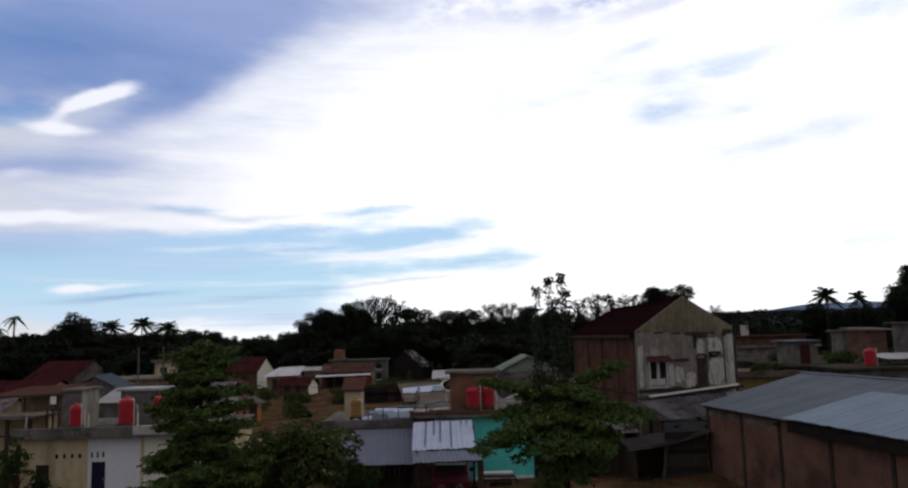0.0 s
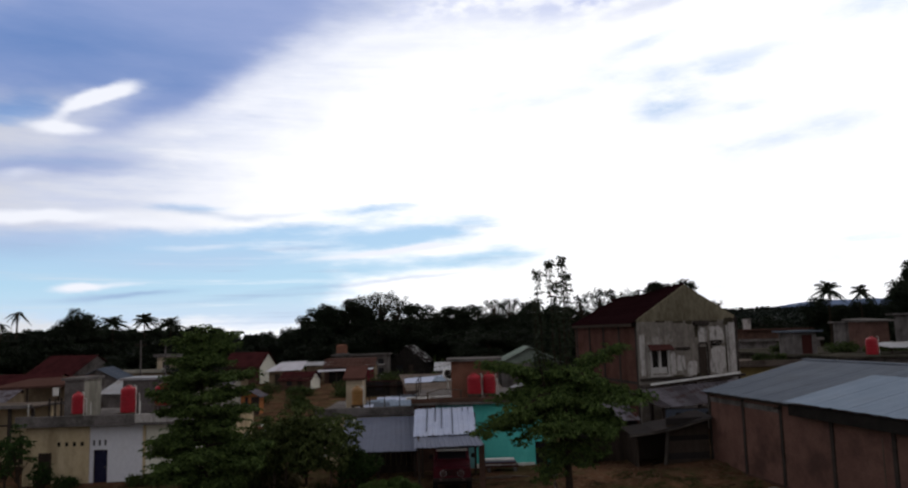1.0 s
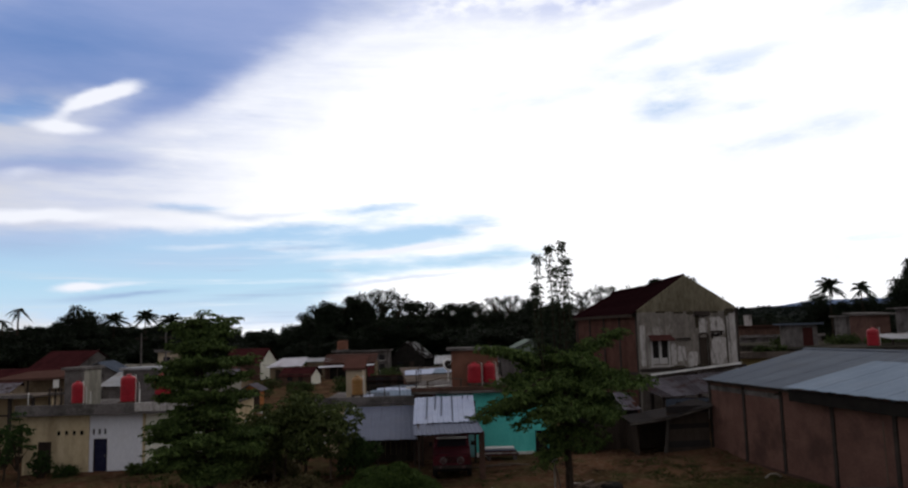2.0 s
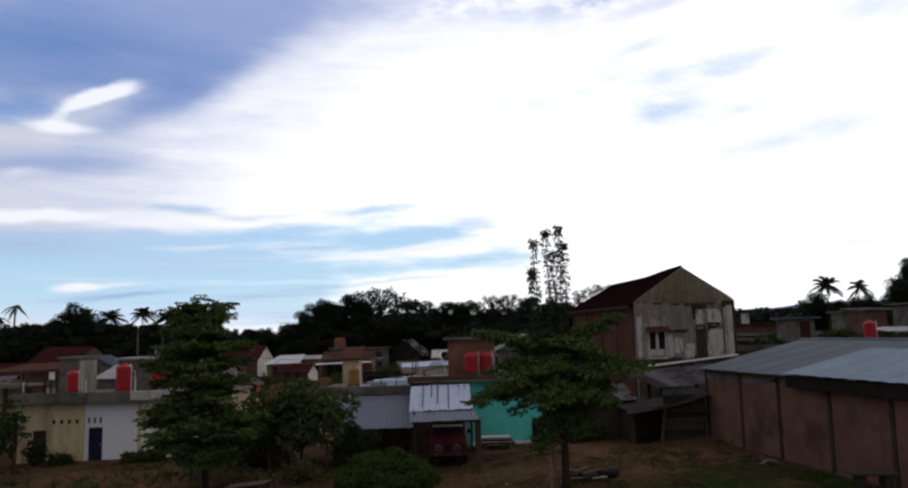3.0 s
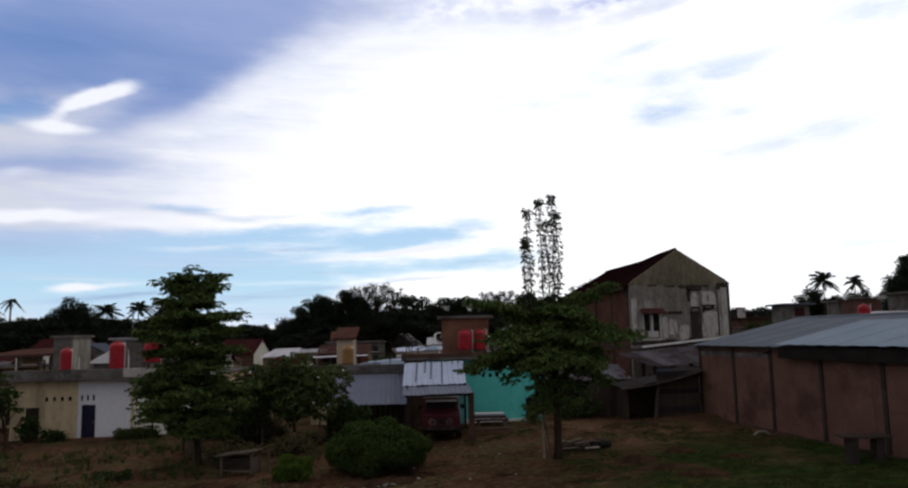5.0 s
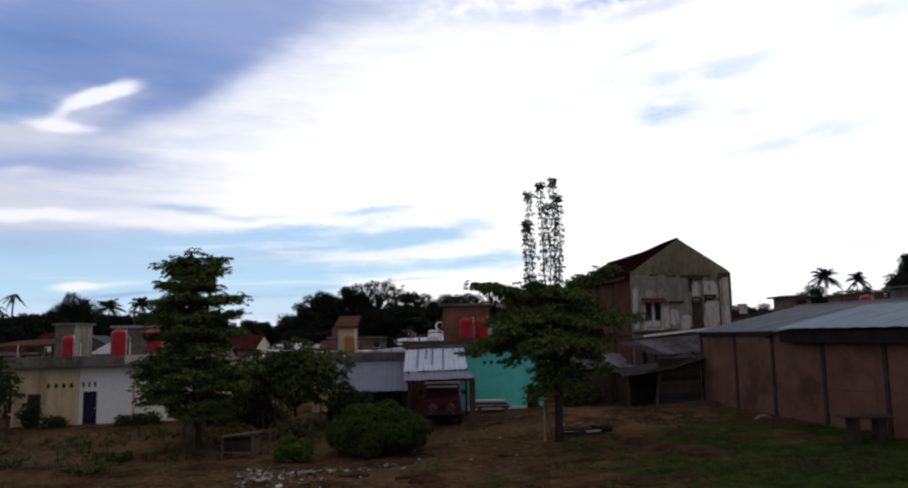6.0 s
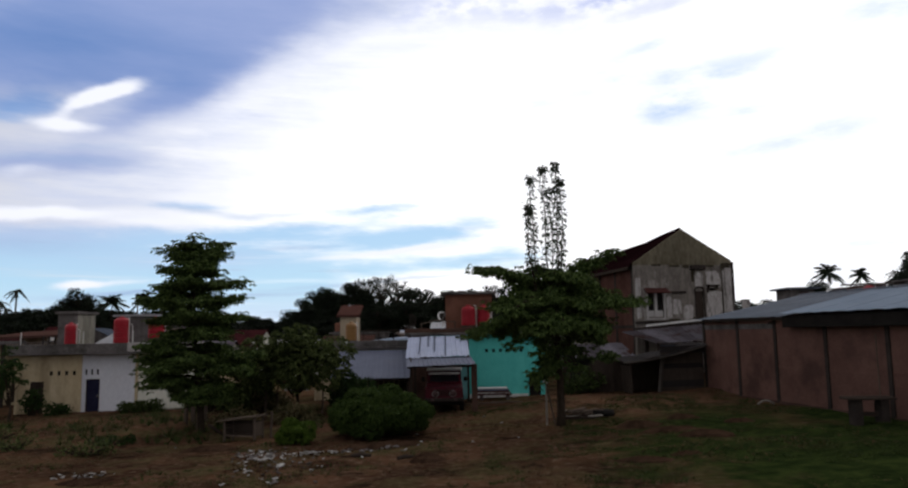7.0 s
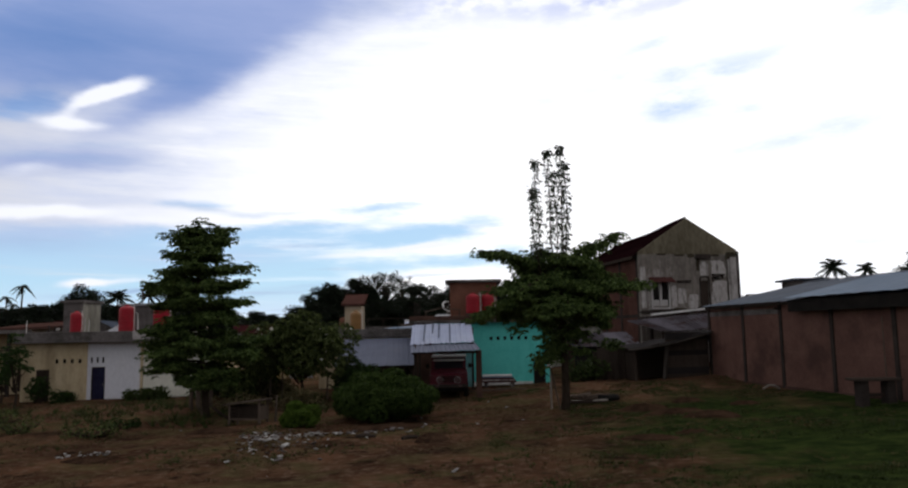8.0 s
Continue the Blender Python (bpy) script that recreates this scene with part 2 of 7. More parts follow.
CONCRETE = surface("weathered_concrete", (0.073, 0.065, 0.064), (0.166, 0.15, 0.146), 0.9, 9, stain=(0.035, 0.032, 0.028), stain_amount=0.7)
PLASTER = surface("mouldy_plaster", (0.115, 0.10, 0.088), (0.25, 0.223, 0.2), 0.5, 4, squash=0.45, stain=(0.035, 0.031, 0.025), stain_amount=0.9, stain_scale=0.5, peel=(0.29, 0.27, 0.255), peel_scale=0.45)
GABLE_PLASTER = surface("olive_plaster", (0.085, 0.073, 0.05), (0.21, 0.182, 0.13), 0.45, 4, squash=0.45, stain=(0.03, 0.026, 0.017), stain_amount=0.9, stain_scale=0.4)
MOULD = surface("black_mould", (0.025, 0.021, 0.015), (0.075, 0.064, 0.046), 1.5, 9, squash=0.4)
PATCH = surface("pale_plaster", (0.25, 0.23, 0.22), (0.54, 0.51, 0.495), 1.3, 8, squash=0.35, stain=(0.07, 0.06, 0.054), stain_amount=0.95, stain_scale=1.3)
BRICK = surface("red_brick", (0.058, 0.029, 0.024), (0.10, 0.05, 0.04), 0.9, 16, bump=0.5, stain=(0.04, 0.018, 0.014), stain_amount=0.5)
SHED_BRICK = surface("dusty_brick", (0.079, 0.042, 0.035), (0.166, 0.092, 0.075), 0.5, 18, bump=0.5, stain=(0.052, 0.031, 0.027), stain_amount=0.75, stain_scale=0.35, vary=0.25)
POST = surface("rough_mortar", (0.028, 0.023, 0.021), (0.055, 0.045, 0.04), 1.0, 12, stain=(0.02, 0.017, 0.016))
ZINC = surface("grey_zinc", (0.05, 0.061, 0.086), (0.082, 0.098, 0.128), 0.5, 6, rough=0.75, metal=0.0, bump=0.08, stain=(0.055, 0.062, 0.078), stain_amount=0.5, stain_scale=0.35, vary=0.3, spec=0.05)
NEW_ZINC = surface("pale_zinc", (0.12, 0.158, 0.218), (0.158, 0.2, 0.262), 0.5, 6, rough=0.7, metal=0.0, bump=0.06, stain=(0.125, 0.15, 0.195), stain_amount=0.4, vary=0.25, spec=0.05)
WHITE_ZINC = surface("white_zinc", (0.2859, 0.3158, 0.4337), (0.3854, 0.4234, 0.5498), 0.8, 6, rough=0.7, metal=0.0, bump=0.06, stain=(0.32, 0.33, 0.4), stain_amount=0.45, vary=0.3, spec=0.05)
RUSTY = surface("rusty_zinc", (0.0234, 0.019, 0.02), (0.1482, 0.1368, 0.16), 0.8, 9, rough=0.7, metal=0.0, bump=0.2, stain=(0.032, 0.017, 0.013), stain_amount=0.9, stain_scale=0.9, vary=0.75)
DARK_TILE = surface("dark_roof_tile", (0.009, 0.003, 0.004), (0.018, 0.007, 0.008), 1.5, 9, bump=0.4, vary=0.4)
RED_TILE = surface("red_roof_sheet", (0.03, 0.009, 0.01), (0.056, 0.017, 0.018), 0.5, 7, rough=0.7, stain=(0.018, 0.007, 0.008), vary=0.3)
BROWN_TILE = surface("brown_roof_tile", (0.05, 0.024, 0.02), (0.095, 0.046, 0.038), 1.2, 9, bump=0.4, vary=0.4)
RED_PLASTIC = surface("red_plastic", (0.22, 0.006, 0.014), (0.36, 0.010, 0.022), 1.2, 8, rough=0.5, bump=0.03, stain=(0.15, 0.008, 0.012), stain_amount=0.6, stain_scale=1.5, spec=0.25)
ORANGE_PLASTIC = surface("orange_plastic", (0.2, 0.10, 0.03), (0.29, 0.15, 0.05), 1.0, 8, rough=0.4, bump=0.03, spec=0.3)
PIPE = surface("grey_pipe", (0.50, 0.49, 0.47), (0.66, 0.65, 0.62), 3, 20, rough=0.5, bump=0.02)
WOOD = surface("grey_wood", (0.055, 0.042, 0.034), (0.13, 0.1, 0.08), 3, 25, squash=0.2, bump=0.3, vary=0.4)
DARK_WOOD = surface("dark_wood", (0.025, 0.019, 0.016), (0.06, 0.046, 0.038), 3, 25, squash=0.2, bump=0.3, vary=0.4)
DOOR_BLUE = surface("dark_blue_door", (0.012, 0.012, 0.03), (0.025, 0.025, 0.05), 2, 20, rough=0.6)
DOOR_RED = surface("maroon_door", (0.04, 0.014, 0.013), (0.065, 0.022, 0.02), 2, 20, rough=0.6)
# near-black for dark parts and as painted shade inside openings and under the eave
DARK = surface("black_and_unlit", (0.012, 0.011, 0.011), (0.025, 0.022, 0.02), 2, 20)
CAR_RED = surface("dark_red_paint", (0.055, 0.003, 0.009), (0.082, 0.004, 0.013), 1, 6, rough=0.3, bump=0.0, spec=0.5)
CHROME = surface("dull_chrome", (0.55, 0.55, 0.56), (0.75, 0.75, 0.76), 2, 9, rough=0.25, metal=0.8, bump=0.0)
DULL_RING = surface("dull_ring", (0.16, 0.15, 0.15), (0.26, 0.25, 0.25), 2, 9, rough=0.5)
RUBBER = surface("tyre_rubber", (0.012, 0.012, 0.012), (0.03, 0.028, 0.026), 3, 20)
WHITE_TRIM = surface("white_trim", (0.55, 0.54, 0.53), (0.72, 0.71, 0.70), 1.5, 14, stain=(0.3, 0.27, 0.24), stain_amount=0.5)
OLD_WHITE = surface("old_white_paint", (0.3, 0.285, 0.275), (0.46, 0.44, 0.43), 1.5, 12, squash=0.5, stain=(0.16, 0.14, 0.13), stain_amount=0.6)
GLASS = glassy("dark_glass")
LAMP_GLASS = surface("lamp_glass", (0.05, 0.03, 0.03), (0.09, 0.05, 0.05), 3, 12, rough=0.3, bump=0.0, spec=0.2)
BARK = surface("bark", (0.022, 0.016, 0.012), (0.055, 0.042, 0.032), 4, 22, bump=0.6, squash=0.3)
LEAF_A = leafage("leaf_green", (0.024, 0.042, 0.014), (0.112, 0.16, 0.046), 0.07)
LEAF_B = leafage("leaf_mid", (0.015, 0.028, 0.009), (0.038, 0.066, 0.018))
LEAF_FRUIT = leafage("leaf_fruit", (0.026, 0.038, 0.013), (0.105, 0.128, 0.042), 0.2)
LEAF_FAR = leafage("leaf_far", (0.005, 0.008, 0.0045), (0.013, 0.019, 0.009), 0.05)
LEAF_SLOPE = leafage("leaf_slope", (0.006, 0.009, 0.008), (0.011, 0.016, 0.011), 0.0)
LEAF_DRY = leafage("leaf_dry", (0.065, 0.058, 0.026), (0.16, 0.135, 0.07), 0.2)
LEAF_LIME = leafage("leaf_lime", (0.045, 0.08, 0.010), (0.078, 0.12, 0.02))
LEAF_BUSH = leafage("leaf_bush", (0.02, 0.032, 0.009), (0.054, 0.074, 0.022), 0.15)
LEAF_ROUND = leafage("leaf_round", (0.02, 0.038, 0.008), (0.056, 0.085, 0.02), 0.2)
LEAF_STEM = leafage("leaf_stem", (0.020, 0.026, 0.016), (0.04, 0.05, 0.03), 0.1)
STRAW = leafage("dry_grass", (0.062, 0.040, 0.020), (0.13, 0.088, 0.046), 0.1)
GRASS = leafage("green_grass", (0.020, 0.031, 0.008), (0.048, 0.064, 0.018), 0.1)
CLOTH = surface("white_litter", (0.10, 0.094, 0.09), (0.46, 0.45, 0.435), 4, 30, vary=0.75)
BLOSSOM = surface("pale_blossom", (0.5, 0.5, 0.45), (0.75, 0.75, 0.7), 6, 40)


def ground_material():
    m = bpy.data.materials.new("earth_and_grass")
    m.use_nodes = True
    nt = m.node_tree
    N, L = nt.nodes.new, nt.links.new
    bsdf = nt.nodes["Principled BSDF"]
    co = N("ShaderNodeTexCoord").outputs["Object"]

    def tex(s, detail, rough_=0.6, seed=0.0):
        mp = N("ShaderNodeMapping")
        L(co, mp.inputs[0])
        mp.inputs["Location"].default_value = (seed, seed, 0)
        t = N("ShaderNodeTexNoise")
        L(mp.outputs[0], t.inputs["Vector"])
        t.inputs["Scale"].default_value, t.inputs["Detail"].default_value, t.inputs["Roughness"].default_value = s, detail, rough_
        return t.outputs[0]

    def blend(f, a, b):
        n = N("ShaderNodeMix")
        n.data_type = "RGBA"
        L(f, n.inputs[0])
        for i, v in ((6, a), (7, b)):
            if isinstance(v, tuple):
                n.inputs[i].default_value = (*v, 1)
            else:
                L(v, n.inputs[i])
        return n.outputs[2]

    def step(v, lo, hi):
        n = N("ShaderNodeMapRange")
        n.interpolation_type = "SMOOTHSTEP"
        L(v, n.inputs[0])
        n.inputs[1].default_value, n.inputs[2].default_value = lo, hi
        return n.outputs[0]

    def mth(op, a, b, c=0.0):
        n = N("ShaderNodeMath")
        n.operation = op
        for i, v in enumerate((a, b, c)):
            if isinstance(v, (int, float)):
                n.inputs[i].default_value = v
            else:
                L(v, n.inputs[i])
        return n.outputs[0]

    soil = blend(step(tex(0.35, 5), 0.35, 0.68), (0.034, 0.018, 0.011), (0.093, 0.048, 0.028))
    soil = blend(step(tex(3.5, 6, 0.7, 5), 0.45, 0.75), soil, (0.13, 0.086, 0.058))
    soil = blend(step(tex(0.55, 6, 0.7, 9), 0.53, 0.64), soil, (0.018, 0.012, 0.008))
    green = blend(step(tex(1.5, 6, 0.7, 3), 0.35, 0.7), (0.011, 0.018, 0.006), (0.034, 0.048, 0.013))
    dry = blend(step(tex(2.2, 6, 0.7, 7), 0.3, 0.7), (0.042, 0.032, 0.015), (0.092, 0.070, 0.036))
    xyz = N("ShaderNodeSeparateXYZ")
    L(co, xyz.inputs[0])
    x, y = xyz.outputs[0], xyz.outputs[1]
    near_right = mth("MULTIPLY", step(x, 0.0, 11.0), step(mth("MULTIPLY", y, -1.0), -42.0, -24.0))
    far = step(y, 135.0, 175.0)
    cover = mth("ADD", mth("MULTIPLY", near_right, 0.37), mth("MULTIPLY", far, 0.6))
    g = step(mth("ADD", mth("MULTIPLY", tex(0.28, 5, 0.65, 13), 0.9), cover), 0.52, 0.80)
    d = step(tex(0.4, 5, 0.65, 17), 0.47, 0.64)
    col = blend(d, soil, dry)
    col = blend(g, col, green)
    L(col, bsdf.inputs["Base Color"])
    bsdf.inputs["Roughness"].default_value = 0.95
    bsdf.inputs["Specular IOR Level"].default_value = 0.0
    b = N("ShaderNodeBump")
    b.inputs["Strength"].default_value, b.inputs["Distance"].default_value = 0.8, 0.12
    L(tex(4.0, 8, 0.75, 21), b.inputs["Height"])
    L(b.outputs[0], bsdf.inputs["Normal"])
    return m


EARTH = ground_material()


# ---- building helpers ----
def chain(ob):
    m = Matrix.Identity(4)
    while ob:
        m = ob.matrix_basis @ m
        ob = ob.parent
    return m


def thing(name, label, category, at=(0, 0, 0), turn=0.0, group="", kind=""):
    ob = new(name)
    ob.empty_display_size = 0.3
    ob.matrix_basis = pose(*at, 0, 0, turn)
    return tagged(ob, label, category, group, kind)


def part(name, bm, material, parent=None, label="", world=False, smooth=False):
    """One bmesh as one mesh object under a thing or a part; world: its points are places in the world."""
    if world and parent:
        bm.transform(chain(parent).inverted())
    me = bpy.data.meshes.new(name)
    bm.normal_update()
    bm.to_mesh(me)
    bm.free()
    me.materials.append(material)
    if smooth:
        for p in me.polygons:
            p.use_smooth = True
    ob = new(name, me)
    ob.parent = parent
    if label:
        ob["label"] = label
    return ob


def box(x0, y0, z0, x1, y1, z1, bm=None, bevel=0.0):
    own = bmesh.new()
    vs = [own.verts.new((x, y, z)) for x in (x0, x1) for y in (y0, y1) for z in (z0, z1)]
    for f in ((0, 1, 3, 2), (4, 6, 7, 5), (0, 4, 5, 1), (2, 3, 7, 6), (0, 2, 6, 4), (1, 5, 7, 3)):
        own.faces.new([vs[i] for i in f])
    bmesh.ops.recalc_face_normals(own, faces=own.faces[:])
    if bevel:
        bmesh.ops.bevel(own, geom=own.edges[:], offset=bevel, segments=1, affect="EDGES")
    return join(bm, own)


def join(bm, own):
    if bm is None:
        return own
    table = [bm.verts.new(v.co) for v in own.verts]
    own.verts.index_update()
    for f in own.faces:
        bm.faces.new([table[v.index] for v in f.verts])
    own.free()
    return bm


def slab(corners, thick, bm=None):
    """A plate over four or more corners, thick metres downwards."""
    own = bmesh.new()
    top = [own.verts.new(c) for c in corners]
    low = [own.verts.new((c[0], c[1], c[2] - thick)) for c in corners]
    own.faces.new(top)
    own.faces.new(low[::-1])
    n = len(corners)
    for i in range(n):
        own.faces.new((top[i], low[i], low[(i + 1) % n], top[(i + 1) % n]))
    bmesh.ops.recalc_face_normals(own, faces=own.faces[:])
    return join(bm, own)


def tube(points, radii, sides=7, bm=None, cap=True):
    own = bmesh.new()
    rings = []
    pts = [Vector(p) for p in points]
    for i, p in enumerate(pts):
        d = (pts[min(i + 1, len(pts) - 1)] - pts[max(i - 1, 0)]).normalized()
        a = d.cross(Vector((0, 1, 0)) if abs(d.y) < 0.9 else Vector((1, 0, 0))).normalized()
        b = d.cross(a)
        rings.append([own.verts.new(p + float(radii[i]) * (math.cos(k * math.tau / sides) * a + math.sin(k * math.tau / sides) * b)) for k in range(sides)])
    for r, s in zip(rings, rings[1:]):
        for k in range(sides):
            own.faces.new((r[k], r[(k + 1) % sides], s[(k + 1) % sides], s[k]))
    if cap:
        own.faces.new(rings[0][::-1])
        own.faces.new(rings[-1])
    bmesh.ops.recalc_face_normals(own, faces=own.faces[:])
    return join(bm, own)


def lathe(profile, sides=20, at=(0, 0, 0)):
    bm = bmesh.new()
    rings = [[bm.verts.new((at[0] + r * math.cos(k * math.tau / sides), at[1] + r * math.sin(k * math.tau / sides), at[2] + z)) for k in range(sides)] for r, z in profile]
    for r, s in zip(rings, rings[1:]):
        for k in range(sides):
            bm.faces.new((r[k], r[(k + 1) % sides], s[(k + 1) % sides], s[k]))
    bm.faces.new(rings[0][::-1])
    bm.faces.new(rings[-1])
    bmesh.ops.recalc_face_normals(bm, faces=bm.faces[:])
    return bm


def pierced(x0, x1, z0, z1, y, thick, holes, top=None):
    """A wall along x from y to y + thick with rectangular holes (x0, z0, x1, z1) that go through it."""
    xs = sorted({x0, x1, *[h[0] for h in holes], *[h[2] for h in holes]})
    zs = sorted({z0, z1, *[h[1] for h in holes], *[h[3] for h in holes]})
    bm = bmesh.new()
    for a, b in zip(xs, xs[1:]):
        for c, d in zip(zs, zs[1:]):
            mx, mz = (a + b) / 2, (c + d) / 2
            if not any(h[0] < mx < h[2] and h[1] < mz < h[3] for h in holes):
                box(a, y, c, b, y + thick, d, bm)
    bmesh.ops.remove_doubles(bm, verts=bm.verts[:], dist=0.001)
    return bm


def ribbed(p00, p10, p11, p01, pitch=0.25, height=0.03, bm=None, rows=1):
    """A ribbed metal sheet over four corners; the ribs run from the edge p00-p10 to the edge p01-p11."""
    a, b, c, d = (Vector(p) for p in (p00, p10, p11, p01))
    n = (b - a).cross(d - a).normalized()
    if n.z < 0:
        n = -n
    count = max(2, int((b - a).length / pitch))
    own = bmesh.new()
    cols = []
    for i in range(count):
        for f, h in ((0.0, 0), (0.55, 0), (0.68, 1), (0.87, 1)):
            cols.append(((i + f) / count, h))
    cols.append((1.0, 0))
    grid = []
    for r in range(rows + 1):
        v = r / rows
        grid.append([own.verts.new((a.lerp(b, u)).lerp(d.lerp(c, u), v) + n * height * h + n * 0.012 * math.sin(7 * u + 5 * v)) for u, h in cols])
    for r, s in zip(grid, grid[1:]):
        for k in range(len(cols) - 1):
            own.faces.new((r[k], r[k + 1], s[k + 1], s[k]))
    low = bmesh.ops.extrude_face_region(own, geom=own.faces[:])
    bmesh.ops.translate(own, verts=[e for e in low["geom"] if isinstance(e, bmesh.types.BMVert)], vec=-n * 0.012)
    bmesh.ops.recalc_face_normals(own, faces=own.faces[:])
    return join(bm, own)


def sheets(name, p00, p10, p11, p01, count, material, parent, pitch=0.25, height=0.03, world=True, jitter=0.0, seed=1):
    """A roof skin of single overlapping metal sheets, each a part."""
    rnd = random.Random(seed)
    a, b, c, d = (Vector(p) for p in (p00, p10, p11, p01))
    out = []
    for i in range(count):
        u0, u1 = i / count, min(1, (i + 1.03) / count)
        lift = Vector((0, 0, 0.006 * (i % 2) + jitter * rnd.random()))
        slip = (a - d).normalized() * jitter * 3 * (rnd.random() - 0.4)
        bm = ribbed(a.lerp(b, u0) + lift + slip, a.lerp(b, u1) + lift + slip, d.lerp(c, u1) + lift, d.lerp(c, u0) + lift, pitch, height)
        out.append(part(name, bm, material, parent, world=world))
    return out


def height(x, y):
    """The ground's height: it rises gently to the right and towards the houses."""
    s = min(1, max(0, (y - 33) / 12))
    return 0.25 + (0.05 if x > 0 else 0.02) * min(22, max(-40, x)) + 0.3 * s * s * (3 - 2 * s)


# ---- ground and distance ----
def build_ground():
    xs = [-3000, -1200, -500, -220, -120, -80] + [-60 + 1.5 * i for i in range(81)] + [75, 100, 140, 220, 500, 1200, 3000]
    ys = [-2500, -800, -200, -60, -20, -5] + [5 + 1.0 * i for i in range(56)] + [64, 70, 80, 95, 115, 150, 220, 400, 900, 2000, 4500]
    bm = bmesh.new()
    rows = []
    for y in ys:
        row = []
        for x in xs:
            z = height(x, y)
            if -60 <= x <= 60 and 5 <= y <= 46:
                z += 0.16 * noise.noise((x * 0.35, y * 0.35, 0)) + 0.07 * noise.noise((x * 1.1, y * 1.1, 3))
            row.append(bm.verts.new((x, y, z)))
        rows.append(row)
    for r, s in zip(rows, rows[1:]):
        for k in range(len(xs) - 1):
            bm.faces.new((r[k], r[k + 1], s[k + 1], s[k]))
    ob = part("ground", bm, EARTH, smooth=True)
    tagged(ob, "brown bare earth with dry and green grass", "ground", kind="structure")


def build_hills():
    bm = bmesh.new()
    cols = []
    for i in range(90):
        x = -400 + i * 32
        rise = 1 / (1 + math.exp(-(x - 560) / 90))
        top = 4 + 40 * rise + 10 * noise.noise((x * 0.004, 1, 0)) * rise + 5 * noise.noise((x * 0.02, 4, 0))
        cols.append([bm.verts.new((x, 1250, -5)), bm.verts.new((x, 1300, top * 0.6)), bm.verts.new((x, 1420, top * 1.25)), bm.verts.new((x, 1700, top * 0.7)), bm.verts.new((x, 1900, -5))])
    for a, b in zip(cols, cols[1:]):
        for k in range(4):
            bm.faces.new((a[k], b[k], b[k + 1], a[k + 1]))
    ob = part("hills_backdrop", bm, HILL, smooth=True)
    tagged(ob, "low wooded hills on the horizon, haze blue put into their colour", "hills", kind="structure")


# old pale walls, and the painted-in light on one stair hut's side
OLD_PALE_OR_LIT = surface("old_pale_or_lit_wall", (0.22, 0.21, 0.18), (0.36, 0.34, 0.29), 0.8, 9, squash=0.4, stain=(0.12, 0.11, 0.09))
HUT_BRICK = surface("hut_brick", (0.13, 0.06, 0.042), (0.21, 0.10, 0.07), 0.9, 16, bump=0.5, stain=(0.08, 0.04, 0.03), stain_amount=0.5)
OFF_WHITE = surface("off_white_paint", (0.58, 0.56, 0.48), (0.74, 0.72, 0.63), 0.7, 10, squash=0.4, stain=(0.40, 0.38, 0.32), stain_amount=0.4)
DECK = surface("weathered_deck", (0.07, 0.055, 0.047), (0.14, 0.115, 0.1), 0.6, 7, stain=(0.04, 0.03, 0.026), stain_amount=0.7)
BEIGE = surface("beige_paint", (0.34, 0.28, 0.2), (0.48, 0.4, 0.3), 0.8, 10, squash=0.4, stain=(0.16, 0.12, 0.09))
LILAC_ZINC = surface("lilac_zinc", (0.108, 0.118, 0.163), (0.146, 0.159, 0.214), 0.6, 6, rough=0.7, bump=0.06, stain=(0.125, 0.125, 0.16), stain_amount=0.4, vary=0.2, spec=0.05)
DARK_PARAPET = surface("dark_parapet", (0.055, 0.032, 0.026), (0.11, 0.065, 0.05), 1.2, 10)
HOOD_TILE = surface("hood_tile", (0.04, 0.017, 0.016), (0.07, 0.03, 0.027), 2, 12, bump=0.4)
OLD_WALL = surface("old_cream_wall", (0.14, 0.105, 0.07), (0.27, 0.21, 0.145), 0.8, 9, squash=0.4, stain=(0.10, 0.08, 0.06))
OLD_SHEET = surface("old_white_sheet", (0.20, 0.20, 0.215), (0.34, 0.34, 0.36), 0.6, 6, rough=0.7, stain=(0.16, 0.13, 0.12), vary=0.3, spec=0.05)
OLD_TILE = surface("old_roof_tile", (0.045, 0.024, 0.02), (0.09, 0.048, 0.04), 1.2, 9, bump=0.4, vary=0.4)
# bluish base colour paints distance haze onto the wooded hills
HILL = surface("hazed_woodland", (0.07, 0.10, 0.17), (0.13, 0.17, 0.26), 0.01, 0.08, bump=0)
build_ground()
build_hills()


